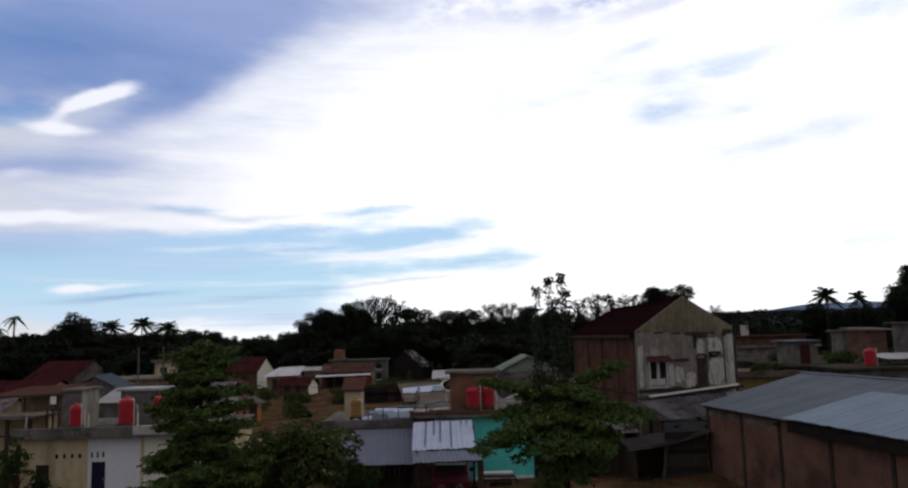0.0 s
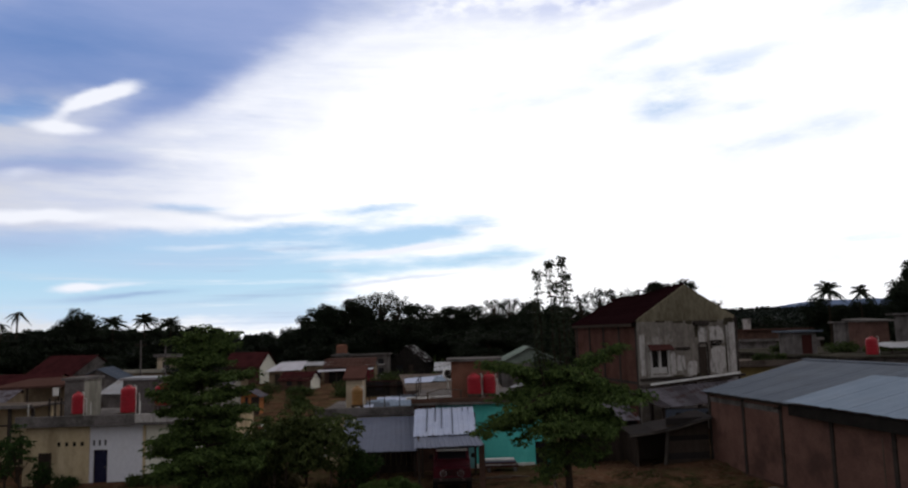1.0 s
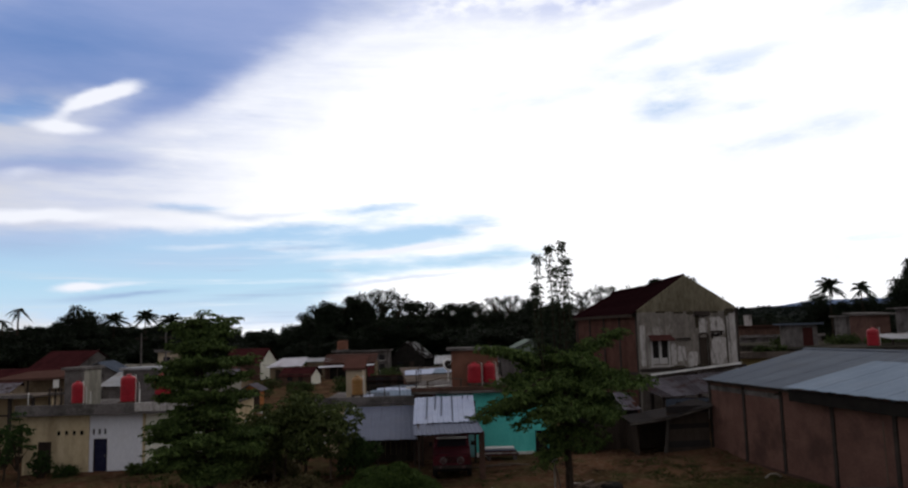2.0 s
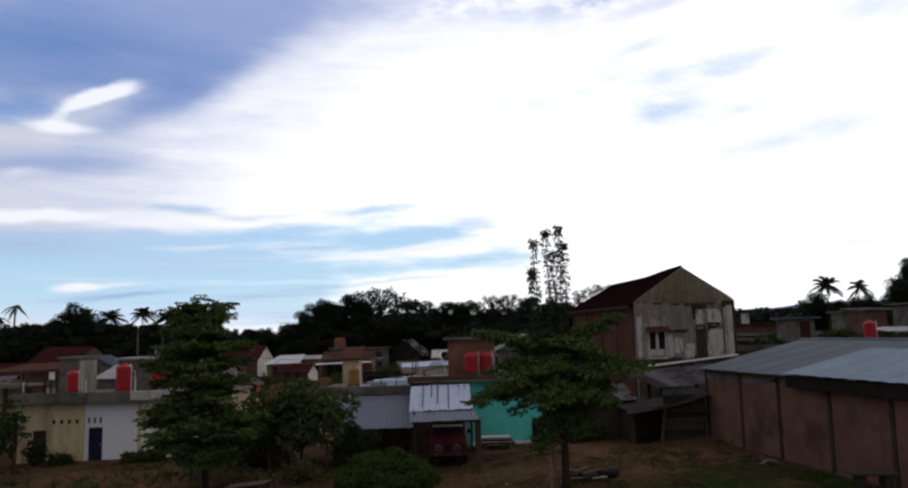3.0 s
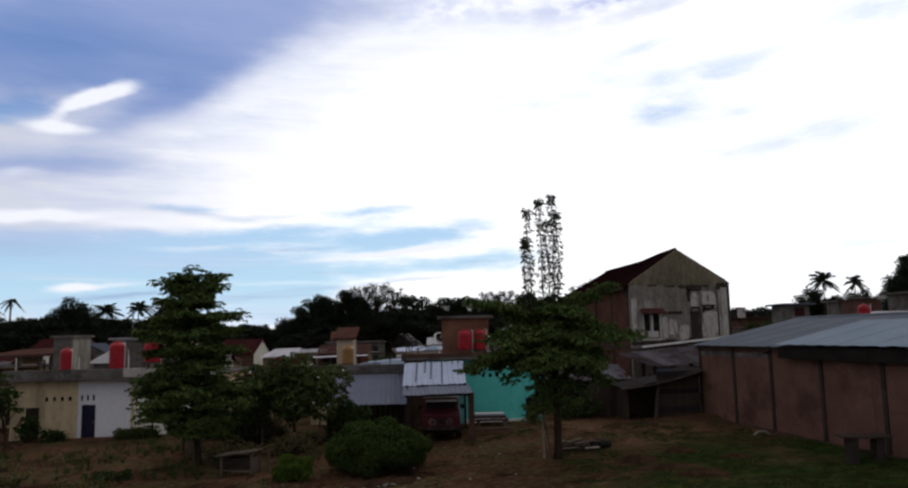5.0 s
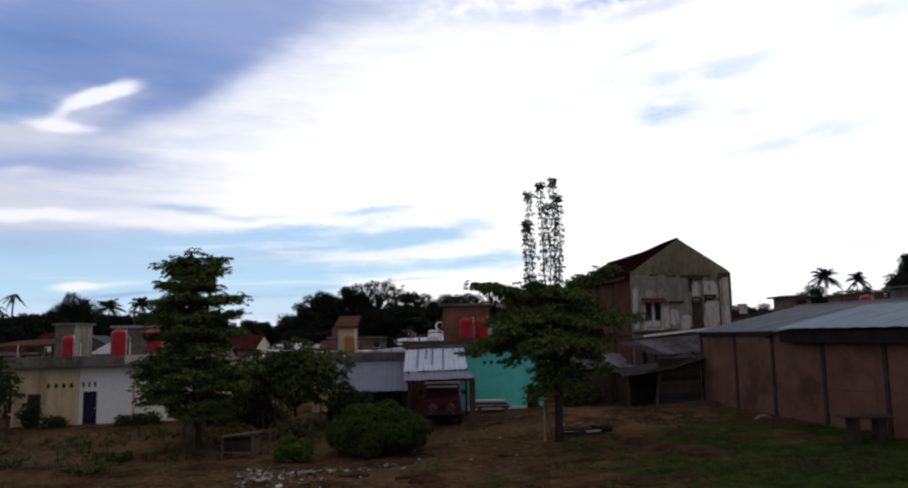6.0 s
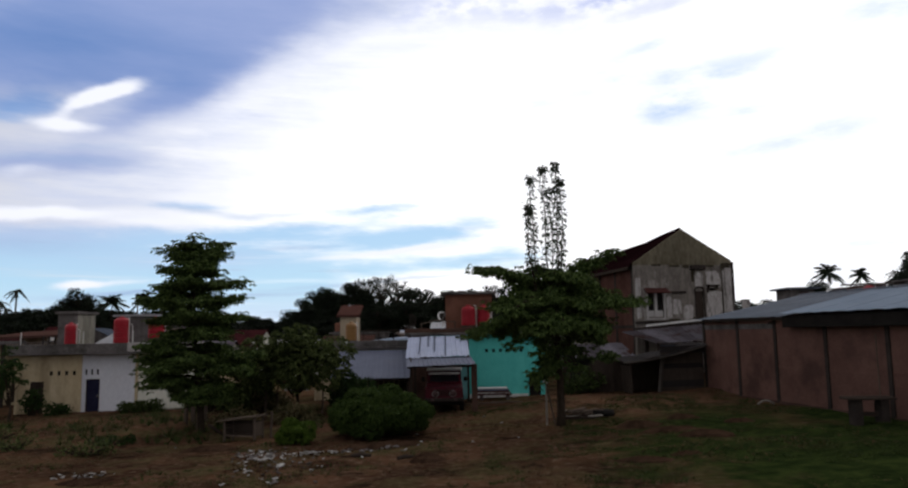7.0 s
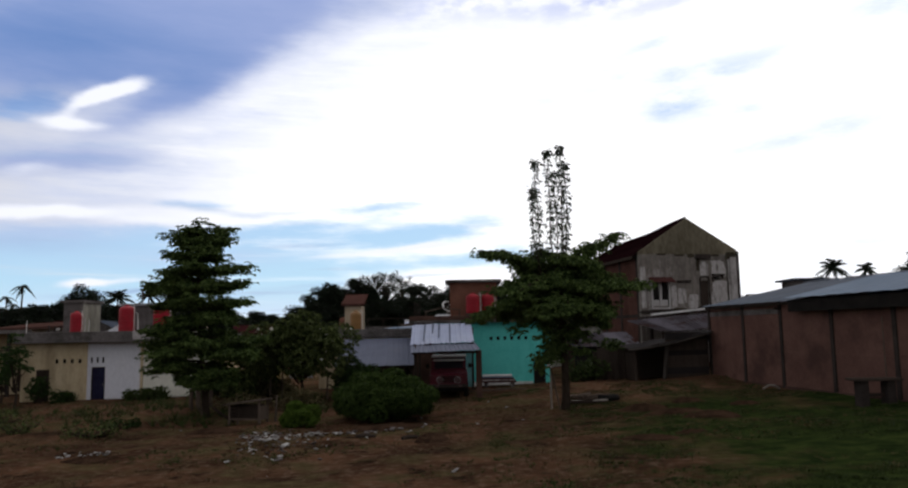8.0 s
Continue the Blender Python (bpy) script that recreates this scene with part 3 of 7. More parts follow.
# ---- roof tanks and huts ----
def water_tank(x, y, z, r, h, material, label, group="rooftop water tanks", stand=0.0, pipes=2):
    t = thing("water_tank", label, "tank", (x, y, z), group=group)
    s = stand
    prof = [(r * 0.93, s), (r, s + 0.06)]
    for i in range(4):
        a = s + 0.08 + (h - s - 0.3) * i / 4
        b = s + 0.08 + (h - s - 0.3) * (i + 1) / 4
        prof += [(r, a + 0.03), (r, b - 0.06), (r * 0.965, b - 0.04), (r * 0.965, b - 0.01)]
    prof += [(r, h - 0.24), (r * 0.93, h - 0.14), (r * 0.7, h - 0.05), (r * 0.36, h - 0.02)]
    part("body", lathe(prof, 28), material, t)
    part("lid", lathe([(r * 0.36, h - 0.02), (r * 0.38, h + 0.03), (r * 0.3, h + 0.06), (r * 0.1, h + 0.075)], 16), material, t)
    if stand:
        for sx in (-1, 1):
            for sy in (-1, 1):
                part("stand_leg", box(sx * r * 0.7 - 0.06, sy * r * 0.7 - 0.06, 0, sx * r * 0.7 + 0.06, sy * r * 0.7 + 0.06, s - 0.08), WOOD, t)
        part("stand_top", box(-r, -r, s - 0.08, r, r, s), WOOD, t)
    for k in range(pipes):
        px, py = r * (1.1 + 0.25 * k), -r * (0.25 - 0.5 * k)
        part("pipe", tube([(px, py, -0.05), (px, py, h * (1.0 - 0.22 * k)), (px - 0.12, py, h * (1.0 - 0.22 * k) + 0.04)], [0.022] * 3, 6), PIPE, t, "pale plastic pipe")
    return t


def roof_hut(x0, y0, x1, y1, z0, z1, wall, label, over=0.25, roof=None, door=None, name="stair_hut", roof_label="", tilt=0.0, side=None):
    """A small block over a stair, with a projecting roof slab."""
    t = thing(name, label, "hut", ((x0 + x1) / 2, y0, z0))
    holes = [door] if door else []
    part("front_wall", pierced(x0, x1, z0, z1, y0, 0.15, holes), wall, t, world=True)
    part("side_wall", box(x0, y0 + 0.15, z0, x0 + 0.15, y1, z1), wall, t, world=True)
    part("side_wall", box(x1 - 0.15, y0 + 0.15, z0, x1, y1, z1), side or wall, t, world=True)
    part("back_wall", box(x0 + 0.15, y1 - 0.15, z0, x1 - 0.15, y1, z1), wall, t, world=True)
    if door:
        part("door", box(door[0], y0 + 0.06, door[1], door[2], y0 + 0.1, door[3]), DOOR_RED, t, "maroon door", world=True)
    part("roof", slab([(x0 - over, y0 - over, z1 + 0.16), (x1 + over, y0 - over, z1 + 0.16), (x1 + over, y1 + over, z1 + 0.16 + tilt), (x0 - over, y1 + over, z1 + 0.16 + tilt)], 0.155), roof or CONCRETE, t, roof_label, world=True)
    return t


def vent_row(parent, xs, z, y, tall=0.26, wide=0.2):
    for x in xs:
        # a near-black plate stands in for the unlit depth of each vent
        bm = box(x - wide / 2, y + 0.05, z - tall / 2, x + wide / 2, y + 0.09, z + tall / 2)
        part("vent", bm, DARK, parent, "near-black plate painting the shade inside a vent", world=True)


def door_leaf(parent, x0, z0, x1, z1, y, material, label):
    d = part("door", box(x0 + 0.05, y + 0.07, z0, x1 - 0.05, y + 0.11, z1 - 0.05, bevel=0.006), material, parent, label, world=True)
    fr = box(x0, y + 0.02, z0, x0 + 0.05, y + 0.14, z1)
    box(x1 - 0.05, y + 0.02, z0, x1, y + 0.14, z1, fr)
    box(x0 + 0.05, y + 0.02, z1 - 0.05, x1 - 0.05, y + 0.14, z1, fr)
    part("door_frame", fr, DARK_WOOD, parent, world=True)
    part("handle", box(x1 - 0.17, y + 0.03, z0 + 0.95, x1 - 0.12, y + 0.07, z0 + 1.1), CHROME, d, world=True)


def cream_and_white_house():
    """The back of a pair of row houses under one flat concrete roof."""
    y, z0, z1 = 47.0, -0.2, 3.55
    t = thing("row_house", "pair of cream and white row houses with a flat concrete roof", "house", (-21, y, z0))
    d0, d1 = (-25.72, 0.0, -24.9, 1.95), (-22.33, 0.0, -21.48, 2.06)
    cream_v = [-24.48 + 0.47 * i for i in range(4)]
    white_v = [-22.33 + 0.35 * i for i in range(3)]
    hole = lambda x, z, w, h: (x - w / 2, z - h / 2, x + w / 2, z + h / 2)
    part("wall", pierced(-26.6, -22.62, z0, z1, y, 0.18, [d0] + [hole(x, 2.44, 0.2, 0.26) for x in cream_v]), CREAM, t, "cream rear wall", world=True)
    part("wall", pierced(-22.62, -19.2, z0, z1, y - 0.02, 0.2, [d1] + [hole(x, 2.48, 0.14, 0.34) for x in white_v]), WHITE_WALL, t, "white rear wall", world=True)
    part("wall", pierced(-19.2, -15.2, z0, z1, y, 0.18, []), OFF_WHITE, t, "off-white rear wall", world=True)
    for x in (-26.6, -22.74, -19.32):
        part("pillar", box(x, y - 0.08, z0, x + 0.16, y - 0.02, z1), CREAM, t, world=True)
    for x in (-26.6, -15.38):
        part("side_wall", box(x, y + 0.18, z0, x + 0.18, y + 10, z1), CREAM, t, world=True)
    part("back_wall", box(-26.42, y + 9.8, z0, -15.38, y + 10, z1), CREAM, t, world=True)
    vent_row(t, cream_v, 2.44, y, 0.26, 0.2)
    vent_row(t, white_v, 2.48, y, 0.34, 0.14)
    door_leaf(t, *d0, y, DARK_WOOD, "dark wooden door")
    door_leaf(t, *d1, y, DOOR_BLUE, "dark blue door")
    part("roof_slab", box(-26.8, y - 0.75, z1, -15.0, y + 10.2, z1 + 0.14, bevel=0.02), CONCRETE, t, "stained concrete roof slab", world=True)
    part("fascia", box(-26.8, y - 0.75, z1 + 0.144, -19.6, y - 0.6, z1 + 0.66, bevel=0.02), CONCRETE, t, "grey concrete edge", world=True)
    part("fascia", box(-19.59, y - 0.77, z1 + 0.144, -15.0, y - 0.6, z1 + 0.68, bevel=0.02), PATCH, t, "whitewashed concrete edge", world=True)
    part("step", box(-22.6, y - 0.7, z0 - 0.1, -21.2, y - 0.09, z0 + 0.14, bevel=0.02), CONCRETE, t, world=True)
    part("plinth", box(-26.6, y - 0.16, z0 - 0.2, -15.2, y - 0.085, z0 + 0.2), CONCRETE, t, world=True)
    top = z1 + 0.14
    water_tank(-23.82, 47.9, top, 0.37, 1.78, RED_PLASTIC, "red plastic water tank on a flat roof", stand=0.5)
    water_tank(-20.66, 47.9, top, 0.47, 2.1, RED_PLASTIC, "large red plastic water tank on a flat roof", stand=0.5)
    water_tank(-19.0, 49.3, top, 0.53, 2.1, RED_PLASTIC, "large red plastic water tank on a flat roof", stand=0.8, pipes=1)
    # the right side's paler material paints the light falling on it
    roof_hut(-25.75, 50, -24.55, 52.6, top, 6.15, CONCRETE, "grey concrete stair hut on a flat roof, right side painted as lit", side=OLD_PALE_OR_LIT, over=0.16)
    roof_hut(-22.8, 52, -20.3, 54.4, top, 5.95, CONCRETE, "grey stair hut with a pale metal roof", roof=OLD_SHEET, roof_label="pale metal roof", over=0.2)
    for x in (-26.2, -22.4, -19.4, -17.2):
        p = thing("drain_pipe", "thin pale pipe standing on the roof edge", "pipe", (x, 46.6, z1 + 0.66))
        part("shaft", tube([(0, 0, 0), (0.01, 0, 0.75)], [0.03, 0.03], 6), PIPE, p)


def terrace_house():
    t = thing("terrace_house", "cream house behind an open flat porch roof on dark posts", "house", (-34, 50, -0.3))
    part("wall", pierced(-42, -29.3, -0.6, 4.2, 55.2, 0.2, [(-31.6, 0.1, -30.6, 2.1), (-34.4, 0.9, -33, 2.1), (-38.4, 0.9, -37, 2.1)]), CREAM, t, world=True)
    part("wall", box(-29.5, 55.4, -0.6, -29.3, 56.4, 4.2), OLD_WALL, t, world=True)
    part("wall", box(-42, 55.4, -0.6, -41.8, 56.4, 4.2), OLD_WALL, t, world=True)
    part("wall", box(-41.8, 56.2, -0.6, -29.5, 56.4, 4.2), OLD_WALL, t, world=True)
    door_leaf(t, -31.6, 0.1, -30.6, 2.1, 55.2, DARK_WOOD, "dark door")
    for x in (-34.4, -38.4):
        part("window", box(x, 55.3, 0.9, x + 1.4, 55.33, 2.1), GLASS, t, world=True)
    part("roof_slab", box(-42.2, 52.4, 4.2, -29.1, 56.6, 4.34, bevel=0.02), DECK, t, world=True)
    part("roof_edge", box(-42.2, 52.3, 4.22, -29.1, 52.396, 4.46), CONCRETE, t, "pale concrete roof edge", world=True)
    for i in range(9):
        part("post", box(-42 + i * 1.58, 52.6, -0.6, -41.8 + i * 1.58, 52.8, 4.2), POST, t, "dark porch post", world=True)
    part("rail", box(-42, 52.66, 3.0, -29.2, 52.74, 3.12), POST, t, world=True)
    f = thing("roof_fence", "row of dark posts with a grey rail beside a roof", "fence", (-28, 52.6, 3.6))
    for i in range(6):
        part("post", box(-28.9 + 0.42 * i, 54.0, -0.4, -28.8 + 0.42 * i, 54.1, 4.75 - 0.05 * (i % 2)), POST, f, world=True)
    part("rail", box(-29.0, 54.02, 4.3, -26.6, 54.08, 4.42), CONCRETE, f, world=True)


def middle_house():
    """The grey flat-roofed house with the white lean-to sheet in front."""
    g = height(-5, 48)
    t = thing("flat_roof_house", "grey flat-roofed house behind a white metal lean-to", "house", (-5, 48, g))
    part("wall", pierced(-8.6, -2.62, g, 3.55, 48, 0.2, [(-6.2, g, -5.3, g + 2.0)]), CREAM, t, world=True)
    for x in (-8.6, -2.82):
        part("side_wall", box(x, 48.2, g, x + 0.2, 57, 3.55), CREAM, t, world=True)
    part("back_wall", box(-8.4, 56.8, g, -2.82, 57, 3.55), CREAM, t, world=True)
    door_leaf(t, -6.2, g, -5.3, g + 2.0, 48, DARK_WOOD, "dark door")
    part("roof_slab", box(-8.9, 47.6, 3.55, -2.62, 57.2, 3.7, bevel=0.02), CONCRETE, t, world=True)
    part("parapet", box(-8.9, 47.6, 3.704, -2.62, 47.78, 4.08, bevel=0.02), CONCRETE, t, "grey-brown concrete edge", world=True)
    lean = thing("lean_to_roof", "bluish white metal lean-to roof on wooden posts", "roof", (-4.7, 44, g))
    sheets("sheet", (-6.95, 43.55, 1.96), (-2.35, 43.4, 2.0), (-2.75, 47.58, 3.5), (-7.0, 47.58, 3.46), 5, LILAC_ZINC, lean, 0.3, 0.02)
    for x in (-6.8, -4.7, -2.6):
        part("post", box(x, 43.7, height(x, 43.7) - 0.1, x + 0.12, 43.82, 1.93), DARK_WOOD, lean, world=True)
    part("beam", box(-6.9, 43.7, 1.82, -2.4, 43.8, 1.93), DARK_WOOD, lean, world=True)
    low = thing("low_wall", "dark grey board wall under the lean-to", "wall", (-5, 46, g))
    for i in range(14):
        part("board", box(-6.85 + i * 0.31, 45.6 + 0.01 * (i % 2), g - 0.1, -6.56 + i * 0.31, 45.63 + 0.01 * (i % 2), 2.2 - 0.06 * (i % 3)), DARK_WOOD, low, world=True)
    roof_hut(-7.33, 50.3, -6.25, 52.1, 3.7, 5.62, BEIGE, "cream stair hut with a brown tiled roof", over=0.2, roof=BROWN_TILE, tilt=0.7, roof_label="brown tiled roof")
    water_tank(-6.5, 49.55, 3.7, 0.38, 1.55, ORANGE_PLASTIC, "orange-brown plastic water tank on a flat roof", stand=0.4, pipes=1)
    rnd = random.Random(4)
    for i in range(11):
        x, y = -5.7 + 0.27 * i, 50.0 + 1.6 * (i % 4)
        s = thing("metal_sheet", "white metal sheet lying on the flat roof", "sheet", (x, y, 3.705 + 0.03 * i), 10 * rnd.random(), group="sheets on the roof")
        part("plate", ribbed((-0.9, -0.6, 0.02), (0.9, -0.6, 0.02), (0.9, 0.7, 0.3), (-0.9, 0.7, 0.24), 0.25, 0.02), (WHITE_ZINC, ZINC, NEW_ZINC)[i % 3], s)
        part("prop", box(-0.7, 0.5, 0.0, 0.7, 0.6, 0.2), WOOD, s)
    rail = thing("roof_railing", "dark metal railing on the flat roof", "railing", (-3.4, 49, 3.7))
    for i in range(4):
        part("post", box(-5.6 + 0.95 * i, 48.3, 3.7, -5.55 + 0.95 * i, 48.35, 4.7), DARK_WOOD, rail, world=True)
    part("rail", box(-5.6, 48.3, 4.7, -2.7, 48.35, 4.75), DARK_WOOD, rail, world=True)


def teal_house():
    g = 0.75
    y = 45.3
    t = thing("teal_house", "teal painted house with a flat roof deck", "house", (2, y, g))
    door = (4.5, g, 5.2, 2.05)
    vx = [2.05 + 0.41 * i for i in range(6)]
    hole = lambda x: (x - 0.09, 3.3, x + 0.09, 3.5)
    part("wall", pierced(0.9, 5.5, g - 0.5, 4.35, y, 0.18, [door] + [hole(x) for x in vx]), TEAL, t, "teal rear wall", world=True)
    part("wall", pierced(-2.6, -1.3, g - 0.5, 4.35, y + 0.05, 0.18, []), DARK_PARAPET, t, "bare dark brown wall", world=True)
    part("wall", pierced(-1.3, 0.9, g - 0.5, 4.35, y + 0.05, 0.18, [(-1.0, g, -0.1, g + 1.9)]), PALE_TEAL, t, "pale teal wall under the carport", world=True)
    vent_row(t, vx, 3.4, y, 0.2, 0.18)
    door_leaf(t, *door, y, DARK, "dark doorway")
    door_leaf(t, -1.0, g, -0.1, g + 1.9, y + 0.05, DARK_WOOD, "dark door")
    part("side_wall", box(-2.6, y + 0.23, g - 0.5, -2.42, y + 10, 4.35), CONCRETE, t, world=True)
    part("side_wall", box(5.32, y + 0.18, g - 0.5, 5.5, y + 10, 4.35), TEAL, t, world=True)
    part("back_wall", box(-2.42, y + 9.8, g - 0.5, 5.32, y + 10, 4.35), CONCRETE, t, world=True)
    part("roof_deck", box(-2.75, y - 0.5, 4.35, 5.75, y + 10.2, 4.5, bevel=0.02), CONCRETE, t, "stained roof deck", world=True)
    part("parapet", box(-2.75, y - 0.5, 4.504, 5.75, y - 0.35, 4.75, bevel=0.02), DARK_PARAPET, t, "dark brown parapet", world=True)
    part("plinth", box(0.9, y - 0.12, g - 0.5, 4.45, y - 0.004, g + 0.12), WHITE_TRIM, t, "pale plinth", world=True)
    roof_hut(-0.35, 46.6, 2.5, 49.2, 4.5, 6.8, HUT_BRICK, "red brick stair hut with a projecting roof slab", over=0.28)
    for x, yy, r in ((1.02, 45.75, 0.42), (1.93, 45.95, 0.38)):
        water_tank(x, yy, 4.5, r, 1.56, RED_PLASTIC, "red plastic water tank beside a brick hut", stand=0.4)
    dish = thing("satellite_dish", "satellite dish with white rim and dark mesh on a roof", "dish", (-0.62, 54.2, 4.5))
    part("mast", tube([(0, 0.14, 0), (0, 0.12, 1.05)], [0.04, 0.035], 7), PIPE, dish)
    turned = pose(0, 0.05, 1.02, 58, 0, 28) @ pose(0, 0, 0, 0, 0, 65)
    bm = bmesh.new()
    bands = [[bm.verts.new((r * math.cos(k * math.tau / 24), r * math.sin(k * math.tau / 24), z)) for k in range(24)] for r, z in ((0.03, 0), (0.16, 0.03), (0.3, 0.09), (0.42, 0.18))]
    bm.faces.new(bands[0])
    for a, b in zip(bands, bands[1:]):
        for k in range(24):
            bm.faces.new((a[k], a[(k + 1) % 24], b[(k + 1) % 24], b[k]))
    bmesh.ops.solidify(bm, geom=bm.faces[:], thickness=0.015)
    bm.transform(turned)
    part("reflector", bm, POST, dish, "dark mesh reflector", smooth=True)
    bm = tube([(0.42 * math.cos(k * math.tau / 26), 0.42 * math.sin(k * math.tau / 26), 0.18) for k in range(21)], [0.03 + 0.035 * math.sin(math.pi * k / 20) for k in range(21)], 7)
    bm.transform(turned)
    part("rim", bm, WHITE_TRIM, dish, "white rim", smooth=True)
    arm = tube([(0.0, 0.0, 0.03), (0.0, 0.0, 0.5)], [0.015, 0.02], 5)
    arm.transform(turned)
    part("feed_arm", arm, PIPE, dish)
    rnd = random.Random(9)
    for i in range(7):
        x = -2.3 + 0.3 * i
        c = thing("plank_stack", "weathered boards and scrap stacked on the roof deck", "planks", (x, 46.8 + rnd.random() * 2, 4.5), 20 * rnd.random(), group="scrap on the roof deck")
        for k in range(3):
            part("board", box(-0.9, -0.1 + 0.02 * k, 0.045 * k, 0.8 - 0.1 * k, 0.1, 0.04 + 0.045 * k), WOOD if i % 2 else WHITE_TRIM, c)
    rear = thing("rear_house", "grey-brown house with a wide flat roof", "house", (-1, 56, 0.8))
    part("roof_sheet", slab([(-3.7, 56, 4.42), (3.4, 56, 4.42), (3.4, 74, 4.66), (-5.5, 74, 4.66)], 0.14), DECK, rear, "grey-brown flat roof", world=True)
    part("front_wall", box(-3.3, 56.3, 0.3, 3.2, 56.5, 4.26), DARK_PARAPET, rear, world=True)
    part("side_wall", slab([(-3.3, 56.5, 4.27), (-3.1, 56.5, 4.27), (-4.9, 73.6, 4.5), (-5.1, 73.6, 4.5)], 4.2), DARK_PARAPET, rear, world=True)
    part("side_wall", box(3.0, 56.5, 0.3, 3.2, 73.6, 4.26), DARK_PARAPET, rear, world=True)
    part("back_wall", box(-4.9, 73.4, 0.3, 3.0, 73.6, 4.45), DARK_PARAPET, rear, world=True)
    for i in range(7):
        x, y = -3.6 + 0.5 * i, 63.4 + 0.9 * (i % 2) + 0.2 * i
        s = thing("metal_sheet", "white metal sheet lying on a flat roof", "sheet", (x, y, 4.53 + 0.012 * i), rnd.uniform(-12, 12), group="sheets on the rear roof")
        part("plate", ribbed((-0.7, -0.9, 0.02), (0.7, -0.9, 0.02), (0.7, 1.0, 0.34), (-0.7, 1.0, 0.28), 0.25, 0.02), (WHITE_ZINC, NEW_ZINC, WHITE_ZINC)[i % 3], s)
        part("prop", box(-0.6, 0.4, 0.0, 0.6, 0.5, 0.2), WOOD, s)
    fr = thing("deck_railing", "thin dark pipe railing on the edge of the roof deck", "railing", (-2.5, 46, 4.5))
    for y in (0.0, 3.2, 6.4):
        part("upright", tube([(0, y, 0), (0.02, y, 1.15)], [0.03, 0.03], 6), POST, fr)
    part("rail", tube([(0, 0, 1.12), (0, 6.4, 1.16)], [0.03, 0.03], 6), POST, fr)
    part("rail", tube([(0, 0, 0.6), (0, 6.4, 0.62)], [0.025, 0.025], 6), POST, fr)
    br = thing("roof_pipe", "long thin pipe lying across the roof deck", "pipe", (-1.9, 45.6, 4.5))
    part("tube", tube([(0, 0, 0.5), (1.0, 0.1, 0.75), (2.2, 0.2, 0.62)], [0.03] * 3, 6), WOOD, br)
    for x in (0.1, 2.1):
        part("support", box(x - 0.04, 0.05, 0, x + 0.04, 0.25, 0.58), WOOD, br)


def carport():
    t = thing("carport", "carport roof of white and bluish ribbed metal on posts", "carport", (-0.7, 41, 0.5))
    sheets("sheet", (-2.42, 40.4, 3.18), (0.93, 40.2, 3.27), (0.85, 43.9, 4.3), (-2.5, 43.9, 4.24), 4, WHITE_ZINC, t, 0.22, 0.035, jitter=0.01)
    sheets("sheet", (-2.3, 38.85, 2.8), (1.22, 38.55, 2.9), (1.0, 40.45, 3.22), (-2.4, 40.55, 3.16), 3, LILAC_ZINC, t, 0.22, 0.03, jitter=0.008, seed=3)
    for x, w, m in ((-2.15, 0.12, DARK_WOOD), (0.98, 0.3, DARK_PARAPET)):
        part("post", box(x, 39.2, height(x, 39) - 0.2, x + w, 39.2 + w, 2.86), m, t, world=True)
    for x in (-2.15, 0.85):
        part("post", box(x, 43.4, height(x, 43) - 0.2, x + 0.12, 43.52, 4.05), DARK_WOOD, t, world=True)
    for x, f in ((-1.75, 0.9), (-1.3, 0.55), (-0.95, 0.8), (-0.35, 1.0), (0.25, 0.95), (0.55, 0.6)):
        y1, z1 = 43.9 - 3.5 * f, 4.27 - 1.03 * f
        part("seam", slab([(x - 0.02, y1, z1 + 0.07), (x + 0.03, y1, z1 + 0.07), (x + 0.02, 43.85, 4.34), (x - 0.05, 43.85, 4.34)], 0.02), ZINC, t, "dark lapped seam", world=True)
    part("beam", box(-2.3, 39.2, 2.72, 1.15, 39.3, 2.84), DARK_WOOD, t, world=True)
    part("rafter", slab([(-2.2, 39, 2.8), (-2.1, 39, 2.8), (-2.1, 43.8, 4.18), (-2.2, 43.8, 4.15)], 0.1), DARK_WOOD, t, world=True)
    part("rafter", slab([(0.8, 39, 2.82), (0.9, 39, 2.82), (0.8, 43.8, 4.18), (0.7, 43.8, 4.18)], 0.1), DARK_WOOD, t, world=True)


